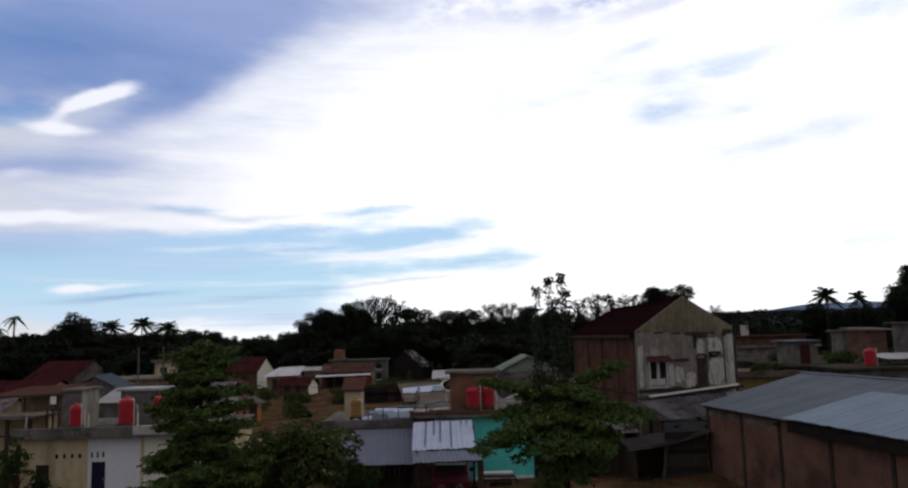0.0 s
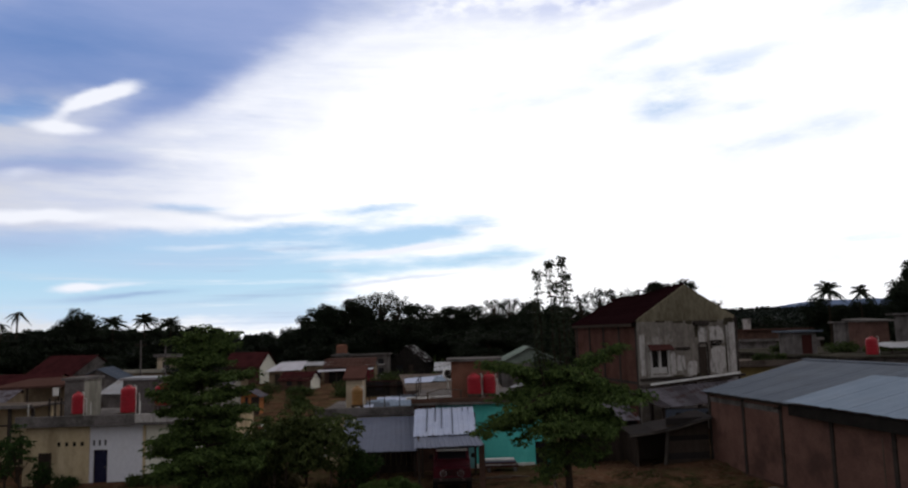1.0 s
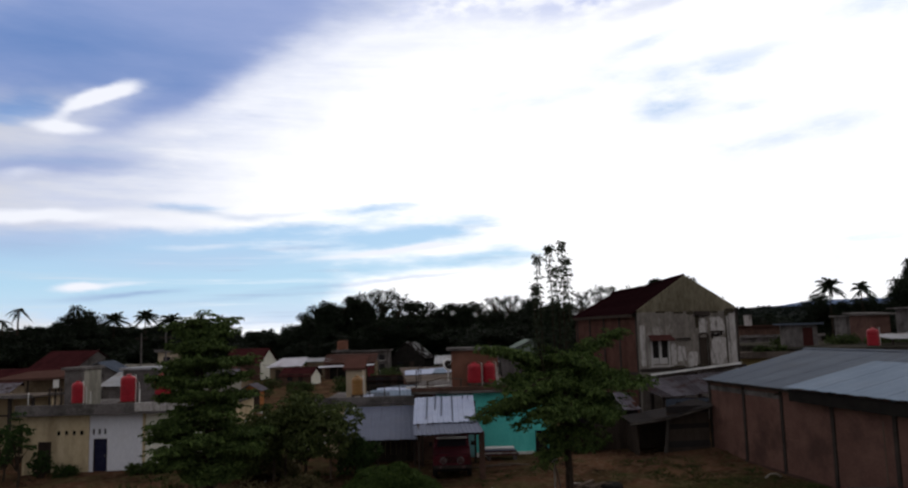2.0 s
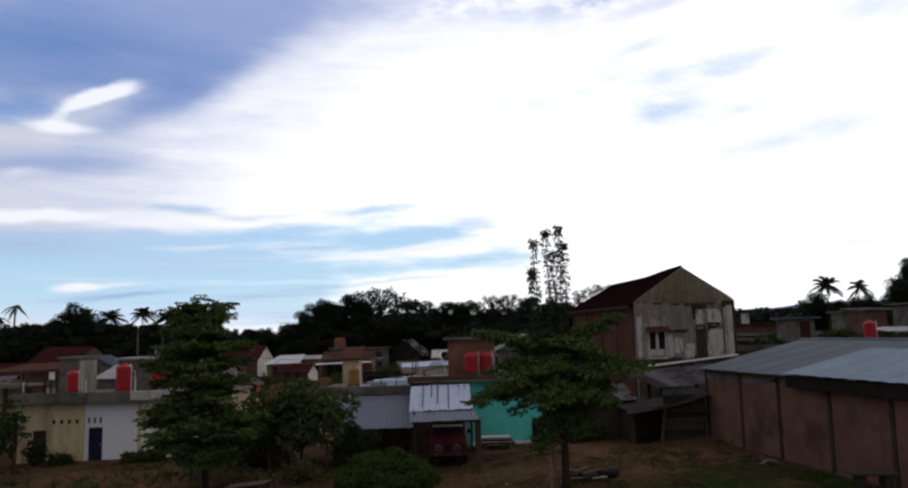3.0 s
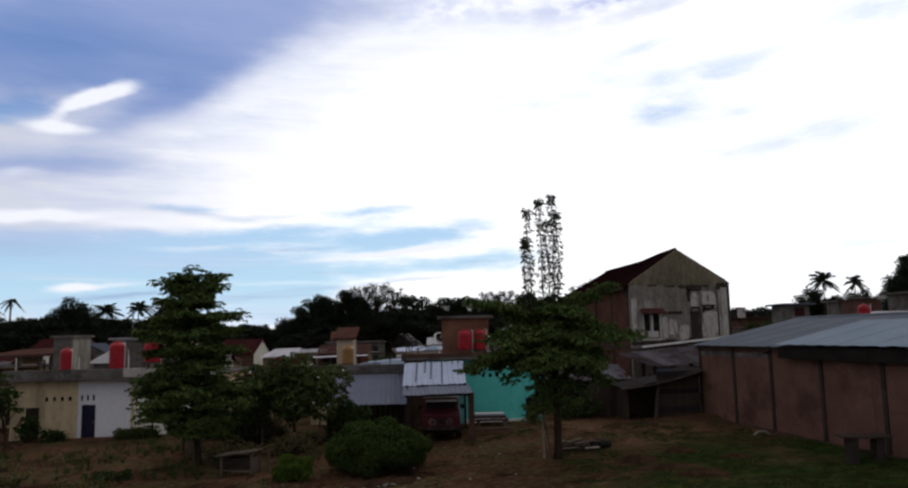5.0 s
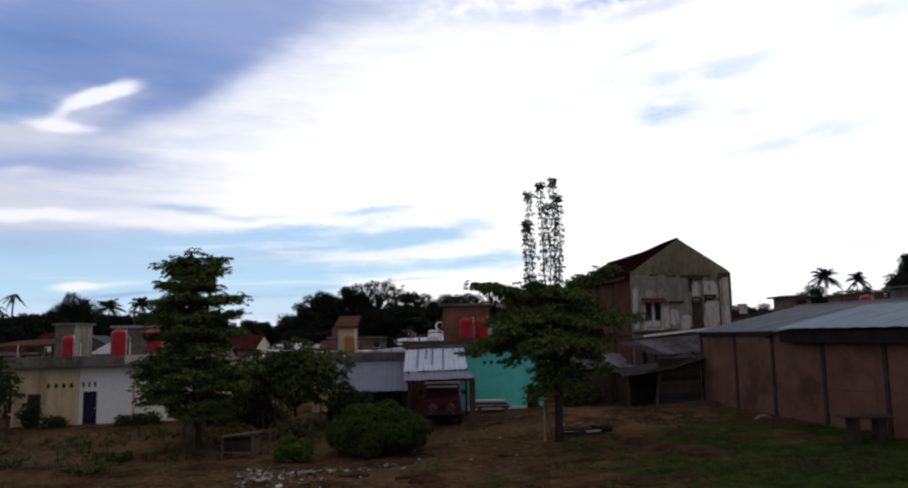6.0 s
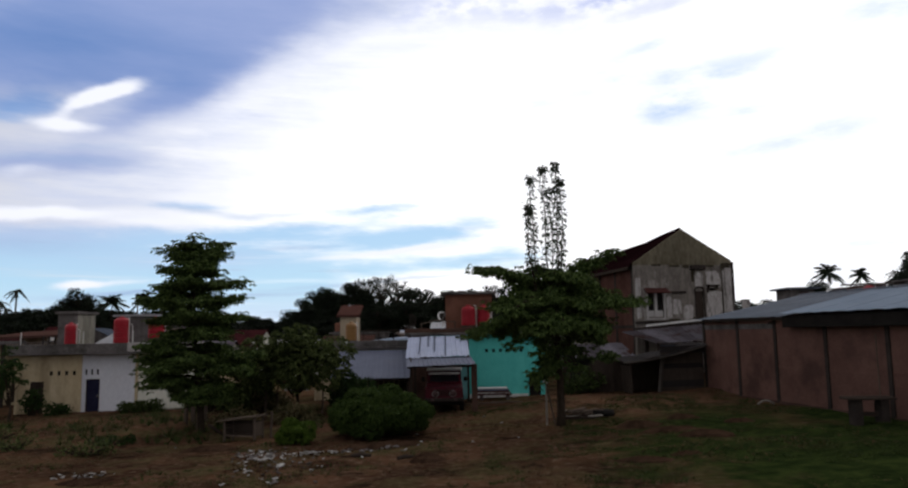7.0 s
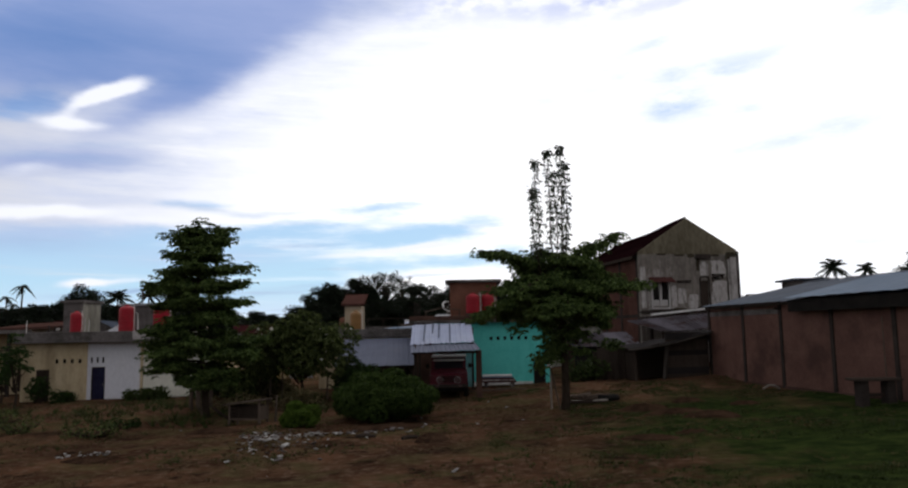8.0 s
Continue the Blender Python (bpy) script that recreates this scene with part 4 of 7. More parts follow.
def red_jeep():
    z = height(-0.4, 41)
    t = thing("red_jeep", "dark red boxy jeep parked under a carport", "car", (-0.42, 39.75, z))
    t.scale = (1.18, 1.1, 1.12)
    b = bmesh.new()
    prof = [(-0.05, 0.55), (-0.08, 1.05), (0.1, 1.12), (1.15, 1.2), (1.2, 1.25), (3.6, 1.25), (3.65, 0.55)]
    left = [b.verts.new((-0.82, y, zz)) for y, zz in prof]
    right = [b.verts.new((0.82, y, zz)) for y, zz in prof]
    b.faces.new(left), b.faces.new(right[::-1])
    for i in range(len(prof)):
        j = (i + 1) % len(prof)
        b.faces.new((left[i], right[i], right[j], left[j]))
    bmesh.ops.recalc_face_normals(b, faces=b.faces[:])
    bmesh.ops.bevel(b, geom=b.edges[:], offset=0.04, segments=2, affect="EDGES")
    body = part("body", b, CAR_RED, t)
    c = bmesh.new()
    prof = [(1.15, 1.2), (1.45, 1.78), (3.55, 1.8), (3.62, 1.22)]
    left = [c.verts.new((-0.76, y, zz)) for y, zz in prof]
    right = [c.verts.new((0.76, y, zz)) for y, zz in prof]
    c.faces.new(left), c.faces.new(right[::-1])
    for i in range(4):
        j = (i + 1) % 4
        c.faces.new((left[i], right[i], right[j], left[j]))
    bmesh.ops.recalc_face_normals(c, faces=c.faces[:])
    bmesh.ops.bevel(c, geom=c.edges[:], offset=0.04, segments=2, affect="EDGES")
    part("cabin", c, CAR_RED, t)
    part("roof", box(-0.8, 1.4, 1.79, 0.8, 3.62, 1.87, bevel=0.025), WHITE_TRIM, t, "pale roof")
    part("visor", box(-0.7, 1.2, 1.62, 0.7, 1.36, 1.71, bevel=0.02), WHITE_TRIM, t, "pale sun visor")
    part("windscreen", slab([(-0.66, 1.19, 1.30), (0.66, 1.19, 1.30), (0.62, 1.425, 1.74), (-0.62, 1.425, 1.74)], 0.02), GLASS, t)
    for s in (-1, 1):
        part("side_window", box(s * 0.765 - 0.01, 1.6, 1.35, s * 0.765 + 0.01, 3.3, 1.7), GLASS, t)
        bm = lathe([(0.13, 0), (0.13, 0.05), (0.09, 0.08), (0.03, 0.09)], 14)
        bm.transform(pose(s * 0.38, -0.06, 0.82, 90, 0, 0))
        lamp = part("headlight", bm, LAMP_GLASS, t, "round headlight")
        ring = lathe([(0.16, 0), (0.16, 0.035), (0.14, 0.04)], 14)
        ring.transform(pose(s * 0.38, -0.05, 0.82, 90, 0, 0))
        part("rim", ring, DULL_RING, lamp, "dull pale ring")
        part("mirror", box(s * 0.95 - 0.08, 1.2, 1.3, s * 0.95 + 0.08, 1.26, 1.5, bevel=0.02), DARK, t)
        part("fog_lamp", box(s * 0.5 - 0.07, -0.24, 0.5, s * 0.5 + 0.07, -0.19, 0.6), LAMP_GLASS, t)
        for yy in (0.65, 2.9):
            w = lathe([(0.2, -0.1), (0.34, -0.1), (0.36, -0.06), (0.36, 0.06), (0.34, 0.1), (0.2, 0.1)], 18)
            w.transform(pose(s * 0.76, yy, 0.36, 0, 90, 0))
            wheel = part("wheel", w, RUBBER, t, "black tyre")
            r = lathe([(0.2, -0.07), (0.2, 0.07), (0.08, 0.09)], 14)
            r.transform(pose(s * 0.76, yy, 0.36, 0, 90, 0))
            part("rim", r, CHROME, wheel)
    part("bumper", box(-0.84, -0.22, 0.46, 0.84, -0.08, 0.62, bevel=0.03), POST, t, "dark bumper")
    for i in range(7):
        part("grille_bar", box(-0.33 + 0.1 * i, -0.1, 0.72, -0.28 + 0.1 * i, -0.075, 1.0), DARK, t)
    part("underbody", box(-0.7, 0.1, 0.3, 0.7, 3.5, 0.56), DARK, t)


def gable_house():
    A, turn = (12.72, 52.6, 1.0), 10.1
    W, D, E, R = 7.4, 13.0, 7.95, 10.5
    t = thing("gable_house", "tall two-storey house with a mouldy plaster gable and brick side", "house", A, turn)
    win, door, niche = (0.95, 4.35, 2.1, 6.0), (4.55, 3.95, 5.15, 6.1), (5.55, 6.15, 6.1, 6.4)
    part("front_wall", pierced(0, W, -0.3, E, 0, 0.22, [win, door, niche]), PLASTER, t, "stained grey plaster wall")
    gb = bmesh.new()
    f = [gb.verts.new(p) for p in ((0, 0, E), (W, 0, E), (W, 0, E + 0.32), (W / 2, 0, R), (0, 0, E + 0.15))]
    k = [gb.verts.new((v.co.x, 0.22, v.co.z)) for v in f]
    gb.faces.new(f), gb.faces.new(k[::-1])
    for i in range(5):
        gb.faces.new((f[i], k[i], k[(i + 1) % 5], f[(i + 1) % 5]))
    bmesh.ops.recalc_face_normals(gb, faces=gb.faces[:])
    part("gable", gb, GABLE_PLASTER, t, "olive-stained plaster gable")
    bb = bmesh.new()
    f = [bb.verts.new(p) for p in ((0, D - 0.2, -0.3), (W, D - 0.2, -0.3), (W, D - 0.2, E), (W / 2, D - 0.2, R - 0.5), (0, D - 0.2, E))]
    k = [bb.verts.new((v.co.x, D, v.co.z)) for v in f]
    bb.faces.new(f), bb.faces.new(k[::-1])
    for i in range(5):
        bb.faces.new((f[i], k[i], k[(i + 1) % 5], f[(i + 1) % 5]))
    bmesh.ops.recalc_face_normals(bb, faces=bb.faces[:])
    part("back_wall", bb, BRICK, t)
    part("side_wall", box(0.03, 0.22, -0.3, 0.2, D - 0.2, E), BRICK, t, "bare red brick wall")
    part("side_wall", box(W - 0.2, 0.22, -0.3, W - 0.03, D - 0.2, E), PLASTER, t)
    for i in range(5):
        y = 0.25 + i * (D - 0.75) / 4
        part("pilaster", box(-0.02, y, -0.3, 0.03, y + 0.28, E - 0.05), POST, t, "dark concrete pilaster")
    for z in (3.6, 7.7):
        part("tie_beam", box(-0.012, 0.2, z, 0.028, D, z + 0.2), POST, t)
    # roof: the ridge sags behind the gable
    ridge = [(0.18, R - 0.03), (2.5, R - 0.14), (6.0, R - 0.42), (D + 0.3, R - 0.55)]
    for side in (-1, 1):
        xe = -0.35 if side < 0 else W + 0.3
        ze = E - 0.12 if side < 0 else E + 0.08
        n = 22
        for r in range(n):
            u0, u1 = r / n, (r + 1.12) / n
            bm = bmesh.new()
            rows = []
            for u, dz in ((u0, 0.05), (min(u1, 1.0), 0.0)):
                rows.append([bm.verts.new((xe + (W / 2 - xe) * u, y, ze + (zr - ze) * u + dz + 0.03)) for y, zr in ridge])
            lows = [[bm.verts.new((v.co.x, v.co.y, v.co.z - 0.05)) for v in row] for row in rows]
            for i in range(3):
                bm.faces.new((rows[0][i], rows[0][i + 1], rows[1][i + 1], rows[1][i]))
                bm.faces.new((lows[0][i], lows[1][i], lows[1][i + 1], lows[0][i + 1]))
                bm.faces.new((rows[0][i], lows[0][i], lows[0][i + 1], rows[0][i + 1]))
            for i in (0, 3):
                bm.faces.new((rows[0][i], rows[1][i], lows[1][i], lows[0][i]))
            bmesh.ops.recalc_face_normals(bm, faces=bm.faces[:])
            part("tile_course", bm, DARK_TILE, t)
    part("ridge_cap", tube([(W / 2, y, z + 0.06) for y, z in ridge], [0.11] * 4, 8), DARK_TILE, t, "dark ridge tiles")
    part("eave_board", box(-0.38, 0.2, E - 0.3, -0.33, D + 0.2, E - 0.1), DARK_WOOD, t)
    # window with a small tiled hood; its unlit room is painted as a near-black pane
    w = part("window", box(win[0], 0.12, win[1], win[2], 0.14, win[3]), DARK, t, "double window, near-black pane for its unlit room")
    fr = box(win[0] - 0.14, -0.05, win[1] - 0.1, win[0], 0.13, win[3])
    box(win[2], -0.05, win[1] - 0.1, win[2] + 0.14, 0.13, win[3], fr)
    box((win[0] + win[2]) / 2 - 0.09, -0.03, win[1], (win[0] + win[2]) / 2 + 0.09, 0.12, win[3], fr)
    part("frame", fr, OLD_WHITE, w, "old white window frame")
    part("sill", box(win[0] - 0.2, -0.16, win[1] - 0.22, win[2] + 0.2, -0.001, win[1] - 0.1), PATCH, w)
    for x in (1.0, 1.58):
        part("lower_panel", box(x, 0.02, win[1], x + 0.47, 0.1, win[1] + 0.42), OLD_WHITE, w, "old white lower panel")
    part("hood", slab([(win[0] - 0.32, -0.6, win[3] + 0.02), (win[2] + 0.32, -0.6, win[3] + 0.02), (win[2] + 0.25, 0.0, win[3] + 0.36), (win[0] - 0.25, 0.0, win[3] + 0.36)], 0.08), HOOD_TILE, w, "small red-brown tiled hood")
    part("door", box(door[0], 0.14, door[1], door[2], 0.18, door[3]), DARK_WOOD, t, "dark upper doorway")
    # the niche's inner shade is painted as a near-black back
    part("niche_back", box(niche[0], 0.15, niche[1], niche[2], 0.18, niche[3]), DARK, t)
    # pale plaster fields and the broken ledge
    rnd = random.Random(44)

    def ragged(x0, z0, x1, z1, proud):
        """A flake of plaster with a torn outline."""
        n, ring = 18, []
        for k in range(n):
            c, q = math.cos(k * math.tau / n), math.sin(k * math.tau / n)
            m = max(abs(c), abs(q)) ** 0.8 / rnd.uniform(0.8, 1.0)
            ring.append(((x0 + x1) / 2 + (x1 - x0) / 2 * c / m, (z0 + z1) / 2 + (z1 - z0) / 2 * q / m))
        bm = bmesh.new()
        f = [bm.verts.new((x, -proud, z)) for x, z in ring]
        b = [bm.verts.new((x, -0.001, z)) for x, z in ring]
        bm.faces.new(f)
        for k in range(n):
            bm.faces.new((f[k], b[k], b[(k + 1) % n], f[(k + 1) % n]))
        bmesh.ops.recalc_face_normals(bm, faces=bm.faces[:])
        return bm

    for x0, z0, x1, z1, p in ((5.3, 4.05, 6.6, 6.3, 0.016), (5.35, 6.2, 6.55, 7.6, 0.012), (0.04, 4.1, 0.5, 7.2, 0.016), (2.75, 4.4, 3.5, 5.6, 0.012), (3.55, 4.1, 4.35, 5.2, 0.014), (2.3, 4.1, 2.75, 5.9, 0.012), (4.5, 6.3, 5.2, 7.5, 0.012)):
        part("plaster_field", ragged(x0, z0, x1, z1, p), PATCH, t, "pale flaking plaster")
    part("ledge", box(4.2, -0.2, 7.62, 5.35, -0.001, 7.95, bevel=0.03), POST, t, "mouldy concrete ledge")
    for x0, z0, x1, z1 in ((1.3, 7.86, 2.1, 8.02), (2.6, 7.8, 3.5, 7.96), (3.6, 7.7, 4.2, 8.0), (5.4, 7.8, 6.1, 7.95), (6.5, 7.5, 7.35, 8.15), (7.05, 5.6, 7.4, 7.6), (7.1, 4.0, 7.4, 5.4), (6.9, 3.9, 7.3, 4.5), (4.25, 6.7, 4.6, 7.7), (6.55, 4.1, 6.68, 6.4), (2.1, 3.98, 3.4, 4.2), (3.9, 4.0, 5.0, 4.3)):
        part("mould_stain", ragged(x0, z0, x1, z1, 0.008), MOULD, t, "black mould on the plaster")
    part("ledge", box(2.75, -0.14, 5.95, 3.8, -0.001, 6.12, bevel=0.02), POST, t, "mouldy concrete ledge")
    part("ledge", box(-0.05, -0.1, 3.85, 6.9, -0.001, 4.05, bevel=0.02), POST, t)
    part("hood", box(5.4, -0.3, 6.42, 6.25, -0.026, 6.54), POST, t)
    part("corner_post", box(6.68, -0.07, -0.3, 6.78, -0.001, 7.6), PATCH, t, "white corner strip")
    part("corner_post", box(6.86, -0.06, -0.3, 7.34, -0.001, 7.75), PATCH, t, "flaking pale corner field")
    part("corner_post", box(7.345, -0.12, -0.3, 7.5, 0.3, 8.15), POST, t, "dark mouldy corner pier")
    arch = tube([(4.85 + 0.36 * math.cos(a), -0.03, 6.1 + 0.3 * math.sin(a)) for a in [math.pi * k / 8 for k in range(9)]], [0.06] * 9, 5)
    part("arch", arch, POST, t, "dark arched door head")
    ring = tube([(5.85 + 0.4 * math.cos(a), -0.05, 6.2 + 0.32 * math.sin(a)) for a in [math.pi * (0.05 + 1.15 * k / 8) for k in range(9)]], [0.055] * 9, 5)
    part("moulding", ring, POST, t, "dark round moulding")
    part("door_frame", box(5.15, -0.05, 3.95, 5.24, -0.001, 6.15), POST, t)
    part("door_frame", box(4.46, -0.05, 3.95, 4.55, -0.001, 6.15), POST, t)
    # scrap, porch roof and its white edge
    p = thing("porch_roof", "concrete porch slab with a white painted edge", "roof", A, turn)
    part("slab", slab([(-0.3, -1.5, 3.6), (W - 0.3, -1.5, 4.22), (W - 0.3, -0.25, 4.22), (-0.3, -0.25, 3.6)], 0.15), POST, p)
    part("edge", slab([(0.05, -1.6, 3.8), (W - 0.75, -1.6, 4.37), (W - 0.75, -1.52, 4.37), (0.05, -1.52, 3.8)], 0.13), WHITE_TRIM, p, "white painted edge")
    for x in (0, 3.5, 6.7):
        part("post", box(x, -1.45, -0.3, x + 0.2, -1.25, 3.45), POST, p)
    for i in range(3):
        s = thing("timber", "old timber lying on the porch slab", "timber", (15.4 + 0.5 * i, 52.1, 4.62), 35 * i + 10, group="timber on the porch")
        part("beam", box(-0.7, -0.05, 0, 0.7, 0.05, 0.09), DARK_WOOD, s)


def lean_tos():
    r = thing("rusty_lean_to", "rusty patched zinc lean-to roof against a house", "roof", (14.5, 47, 1.0))
    sheets("sheet", (12.55, 46.9, 3.62), (18.2, 47.6, 3.75), (19.3, 51.6, 4.9), (11.25, 50.6, 4.34), 8, RUSTY, r, 0.2, 0.035, jitter=0.03, seed=8)
    for x in (12.7, 15.2, 17.8):
        part("post", box(x, 47.3, 0.9, x + 0.12, 47.42, 3.6), DARK_WOOD, r, world=True)
    part("beam", box(12.6, 47.1, 3.42, 18.2, 47.2, 3.55), DARK_WOOD, r, world=True)
    part("front_board", box(12.8, 47.0, 2.95, 18.0, 47.05, 3.5), ZINC, r, "grey zinc strip under the roof", world=True)
    for x in (13.4, 14.6, 15.3):
        part("hatch", box(x, 46.97, 3.05, x + 0.4, 46.996, 3.3), DARK, r, "dark hatch", world=True)
    s = thing("plank_shack", "low shack of dark planks and zinc with an open end", "shack", (12, 42.2, 0.9))
    g = height(12, 42.2)
    rnd = random.Random(6)
    for i in range(8):
        z0 = g - 0.1 + 0.31 * i
        lift = 0.05 * rnd.random()
        top = z0 + 0.34 + lift
        part("plank", slab([(11.45 + 0.1 * rnd.random(), 42.18 - 0.025 * (i % 2), top), (13.78, 42.16 - 0.025 * (i % 2), top + 0.06 * rnd.random()), (13.78, 42.21 - 0.02 * (i % 2), top + 0.02), (11.45, 42.22 - 0.02 * (i % 2), top)], 0.35), (DARK_WOOD, DARK_ZINC, DARK_WOOD)[i % 3], s, world=True)
    part("post", slab([(11.36, 42.02, 3.0), (11.64, 42.02, 3.0), (11.64, 42.14, 3.0), (11.36, 42.14, 3.0)], 0.2), OLD_BOARD, s, "pale post head", world=True)
    part("leaning_board", tube([(11.28, 42.06, g - 0.1), (11.4, 42.06, 1.9), (11.5, 42.07, 2.82)], [0.12, 0.115, 0.11], 4), OLD_BOARD, s, "pale leaning board", world=True)
    part("post", box(9.7, 42.1, g - 0.1, 9.85, 42.25, 2.75), DARK_WOOD, s, world=True)
    part("back_wall", box(9.7, 44.3, g - 0.1, 13.8, 44.4, 2.9), DARK_WOOD, s, world=True)
    part("side_wall", box(9.7, 42.26, g - 0.1, 9.76, 44.3, 2.5), DARK_WOOD, s, world=True)
    for k, (xa, za, xb, zb) in enumerate(((9.45, 2.72, 10.9, 2.92), (10.75, 2.93, 12.2, 3.16), (12.05, 3.14, 13.0, 3.4), (12.9, 3.38, 13.9, 3.62))):
        part("roof_sheet", ribbed((xa, 41.75 - 0.12 * (k % 2), za), (xb, 41.75 - 0.1 * (k % 2), zb), (xb, 44.6, zb + 0.1), (xa, 44.6, za + 0.12), 0.16, 0.03), DARK_ZINC, s, world=True)
    part("eave_pole", tube([(9.3, 41.72, 2.66), (10.6, 41.7, 2.8), (12.0, 41.7, 3.05), (13.9, 41.7, 3.55)], [0.05, 0.045, 0.05, 0.04], 6), OLD_BOARD, s, "pale eave pole", world=True)
    w = thing("low_board_wall", "low dark board wall beside the shack", "wall", (9.6, 44.6, 0.9))
    for i in range(9):
        x = 7.9 + 0.24 * i
        part("board", box(x, 44.6 + 0.015 * (i % 2), height(x, 44.6) - 0.1, x + 0.23, 44.63 + 0.015 * (i % 2), 2.5 + 0.3 * rnd.random()), DARK_WOOD, w, world=True)
    l = thing("low_lean_to", "low rusty roof over a dark brick store", "shed", (9, 49, 0.9))
    sheets("roof_sheet", (7.2, 47.6, 2.7), (11.4, 47.6, 2.85), (11.4, 51.5, 3.6), (7.2, 51.5, 3.5), 5, RUSTY, l, 0.18, 0.03, jitter=0.03, seed=15)
    part("wall", box(7.4, 48.0, 0.5, 11.3, 48.15, 2.75), DARK_ZINC, l, world=True)
    part("side_wall", box(7.4, 48.15, 0.5, 7.55, 51.4, 3.2), BRICK, l, world=True)
    part("side_wall", box(11.15, 48.15, 0.5, 11.3, 51.4, 3.2), BRICK, l, world=True)


DULL_MORTAR = surface("dark_mortar", (0.04, 0.024, 0.02), (0.085, 0.052, 0.044), 0.8, 12, stain=(0.025, 0.016, 0.014))
OLD_BOARD = surface("pale_old_board", (0.04, 0.034, 0.03), (0.085, 0.074, 0.066), 3, 20, squash=0.3, vary=0.3)
DARK_ZINC = surface("dark_zinc", (0.014, 0.012, 0.012), (0.04, 0.035, 0.035), 0.7, 8, rough=0.7, metal=0.2, stain=(0.025, 0.016, 0.013), vary=0.5)


def long_shed():
    """The long brick shed; local x runs along its wall towards the viewer, local y into the shed."""
    t = thing("brick_shed", "long brick shed with mortar pilasters and a zinc roof", "shed", (13.98, 42.4, 0.9), -81.0)
    L_, D_, H = 24.0, 15.0, 4.05
    posts = [0.0, 3.5, 6.8, 10.45, 14.05, 17.5, 21.0, 24.0]
    g = -0.35
    for a, b in zip(posts, posts[1:]):
        part("wall_panel", box(a + 0.12, 0.03, g, b - 0.12, 0.16, H), SHED_BRICK, t, "dusty brick panel")
        part("tie_beam", box(a + 0.12, 0.016, 1.7, b - 0.12, 0.029, 1.8), SHED_BRICK, t)
        part("skirting", box(a + 0.1, -0.06, g, b - 0.1, 0.029, 0.2, bevel=0.015), DULL_MORTAR, t, "dark red-brown skirting")
    for a, b in zip(posts[:2], posts[1:3]):
        part("top_beam", box(a + 0.1, 0.008, 3.5, b - 0.1, 0.029, 3.75), CONCRETE, t, "grey concrete ring beam")
    for x in posts:
        part("pilaster", box(x - 0.1, -0.03, g, x + 0.1, 0.18, H + 0.05, bevel=0.012), POST, t, "dark mortar pilaster")
    RY, RZ, SK = 7.5, 5.48, -1.9

    def upright(points, dx):
        bm = bmesh.new()
        f = [bm.verts.new(p) for p in points]
        k = [bm.verts.new((p[0] + dx, p[1], p[2])) for p in points]
        n = len(points)
        bm.faces.new(f), bm.faces.new(k[::-1])
        for i in range(n):
            bm.faces.new((f[i], k[i], k[(i + 1) % n], f[(i + 1) % n]))
        bmesh.ops.recalc_face_normals(bm, faces=bm.faces[:])
        return bm

    part("end_wall", upright([(-0.12, 0.19, g), (SK, RY, g), (SK, RY, RZ - 0.08), (-0.12, 0.19, H)], 0.15), SHED_BRICK, t)
    part("end_wall", upright([(SK, RY, g), (SK, D_, g), (SK, D_, H), (SK, RY, RZ - 0.08)], 0.15), SHED_BRICK, t)
    part("end_wall", upright([(L_, 0.19, g), (L_, D_, g), (L_, D_, H), (L_, RY, RZ - 0.08), (L_, 0.19, H)], 0.15), SHED_BRICK, t)
    part("back_wall", box(SK + 0.15, D_ - 0.15, g, L_ - 0.03, D_, H), SHED_BRICK, t)
    # far stretch of old zinc, near stretch of newer zinc lapped over it
    sheets("roof_sheet", (-0.35, -0.3, 4.05), (8.0, -0.3, 4.05), (8.0, RY, RZ), (SK - 0.3, RY, RZ), 9, ZINC, t, 0.24, 0.013, world=False, seed=2)
    sheets("roof_sheet", (8.0, 4.0, 5.03), (24.3, 4.0, 5.03), (24.3, RY, RZ), (8.0, RY, RZ), 16, ZINC, t, 0.24, 0.013, world=False, seed=4)
    sheets("roof_sheet", (7.9, -0.5, 4.16), (24.4, -0.5, 4.16), (24.4, 4.1, 5.18), (7.9, 4.1, 5.18), 16, NEW_ZINC, t, 0.24, 0.013, world=False, seed=6)
    sheets("roof_sheet", (SK - 0.3, D_ + 0.3, 4.05), (24.3, D_ + 0.3, 4.05), (24.3, RY, RZ), (SK - 0.3, RY, RZ), 24, ZINC, t, 0.24, 0.013, world=False, seed=7)
    part("ridge_cap", slab([(SK - 0.35, RY - 0.22, RZ + 0.02), (SK - 0.35, RY, RZ + 0.07), (24.4, RY, RZ + 0.07), (24.4, RY - 0.22, RZ + 0.02)], 0.02), ZINC, t)
    part("purlin", box(0, -0.2, 3.9, 8, -0.1, 4.0), DARK_WOOD, t)
    # added strip: the eave's shade on the wall, put into its near-black colour
    part("eave_board", box(8.0, -0.34, 3.55, 24.2, -0.3, 4.06), DARK, t, "near-black strip painting the shade under the eave")
    part("soffit", box(8.0, -0.3, 3.97, 24.2, 0.02, 4.0), DARK_WOOD, t)
    for x in posts[2:]:
        part("bracket", box(x - 0.05, -0.3, 3.7, x + 0.05, -0.03, 3.8), DARK_WOOD, t)
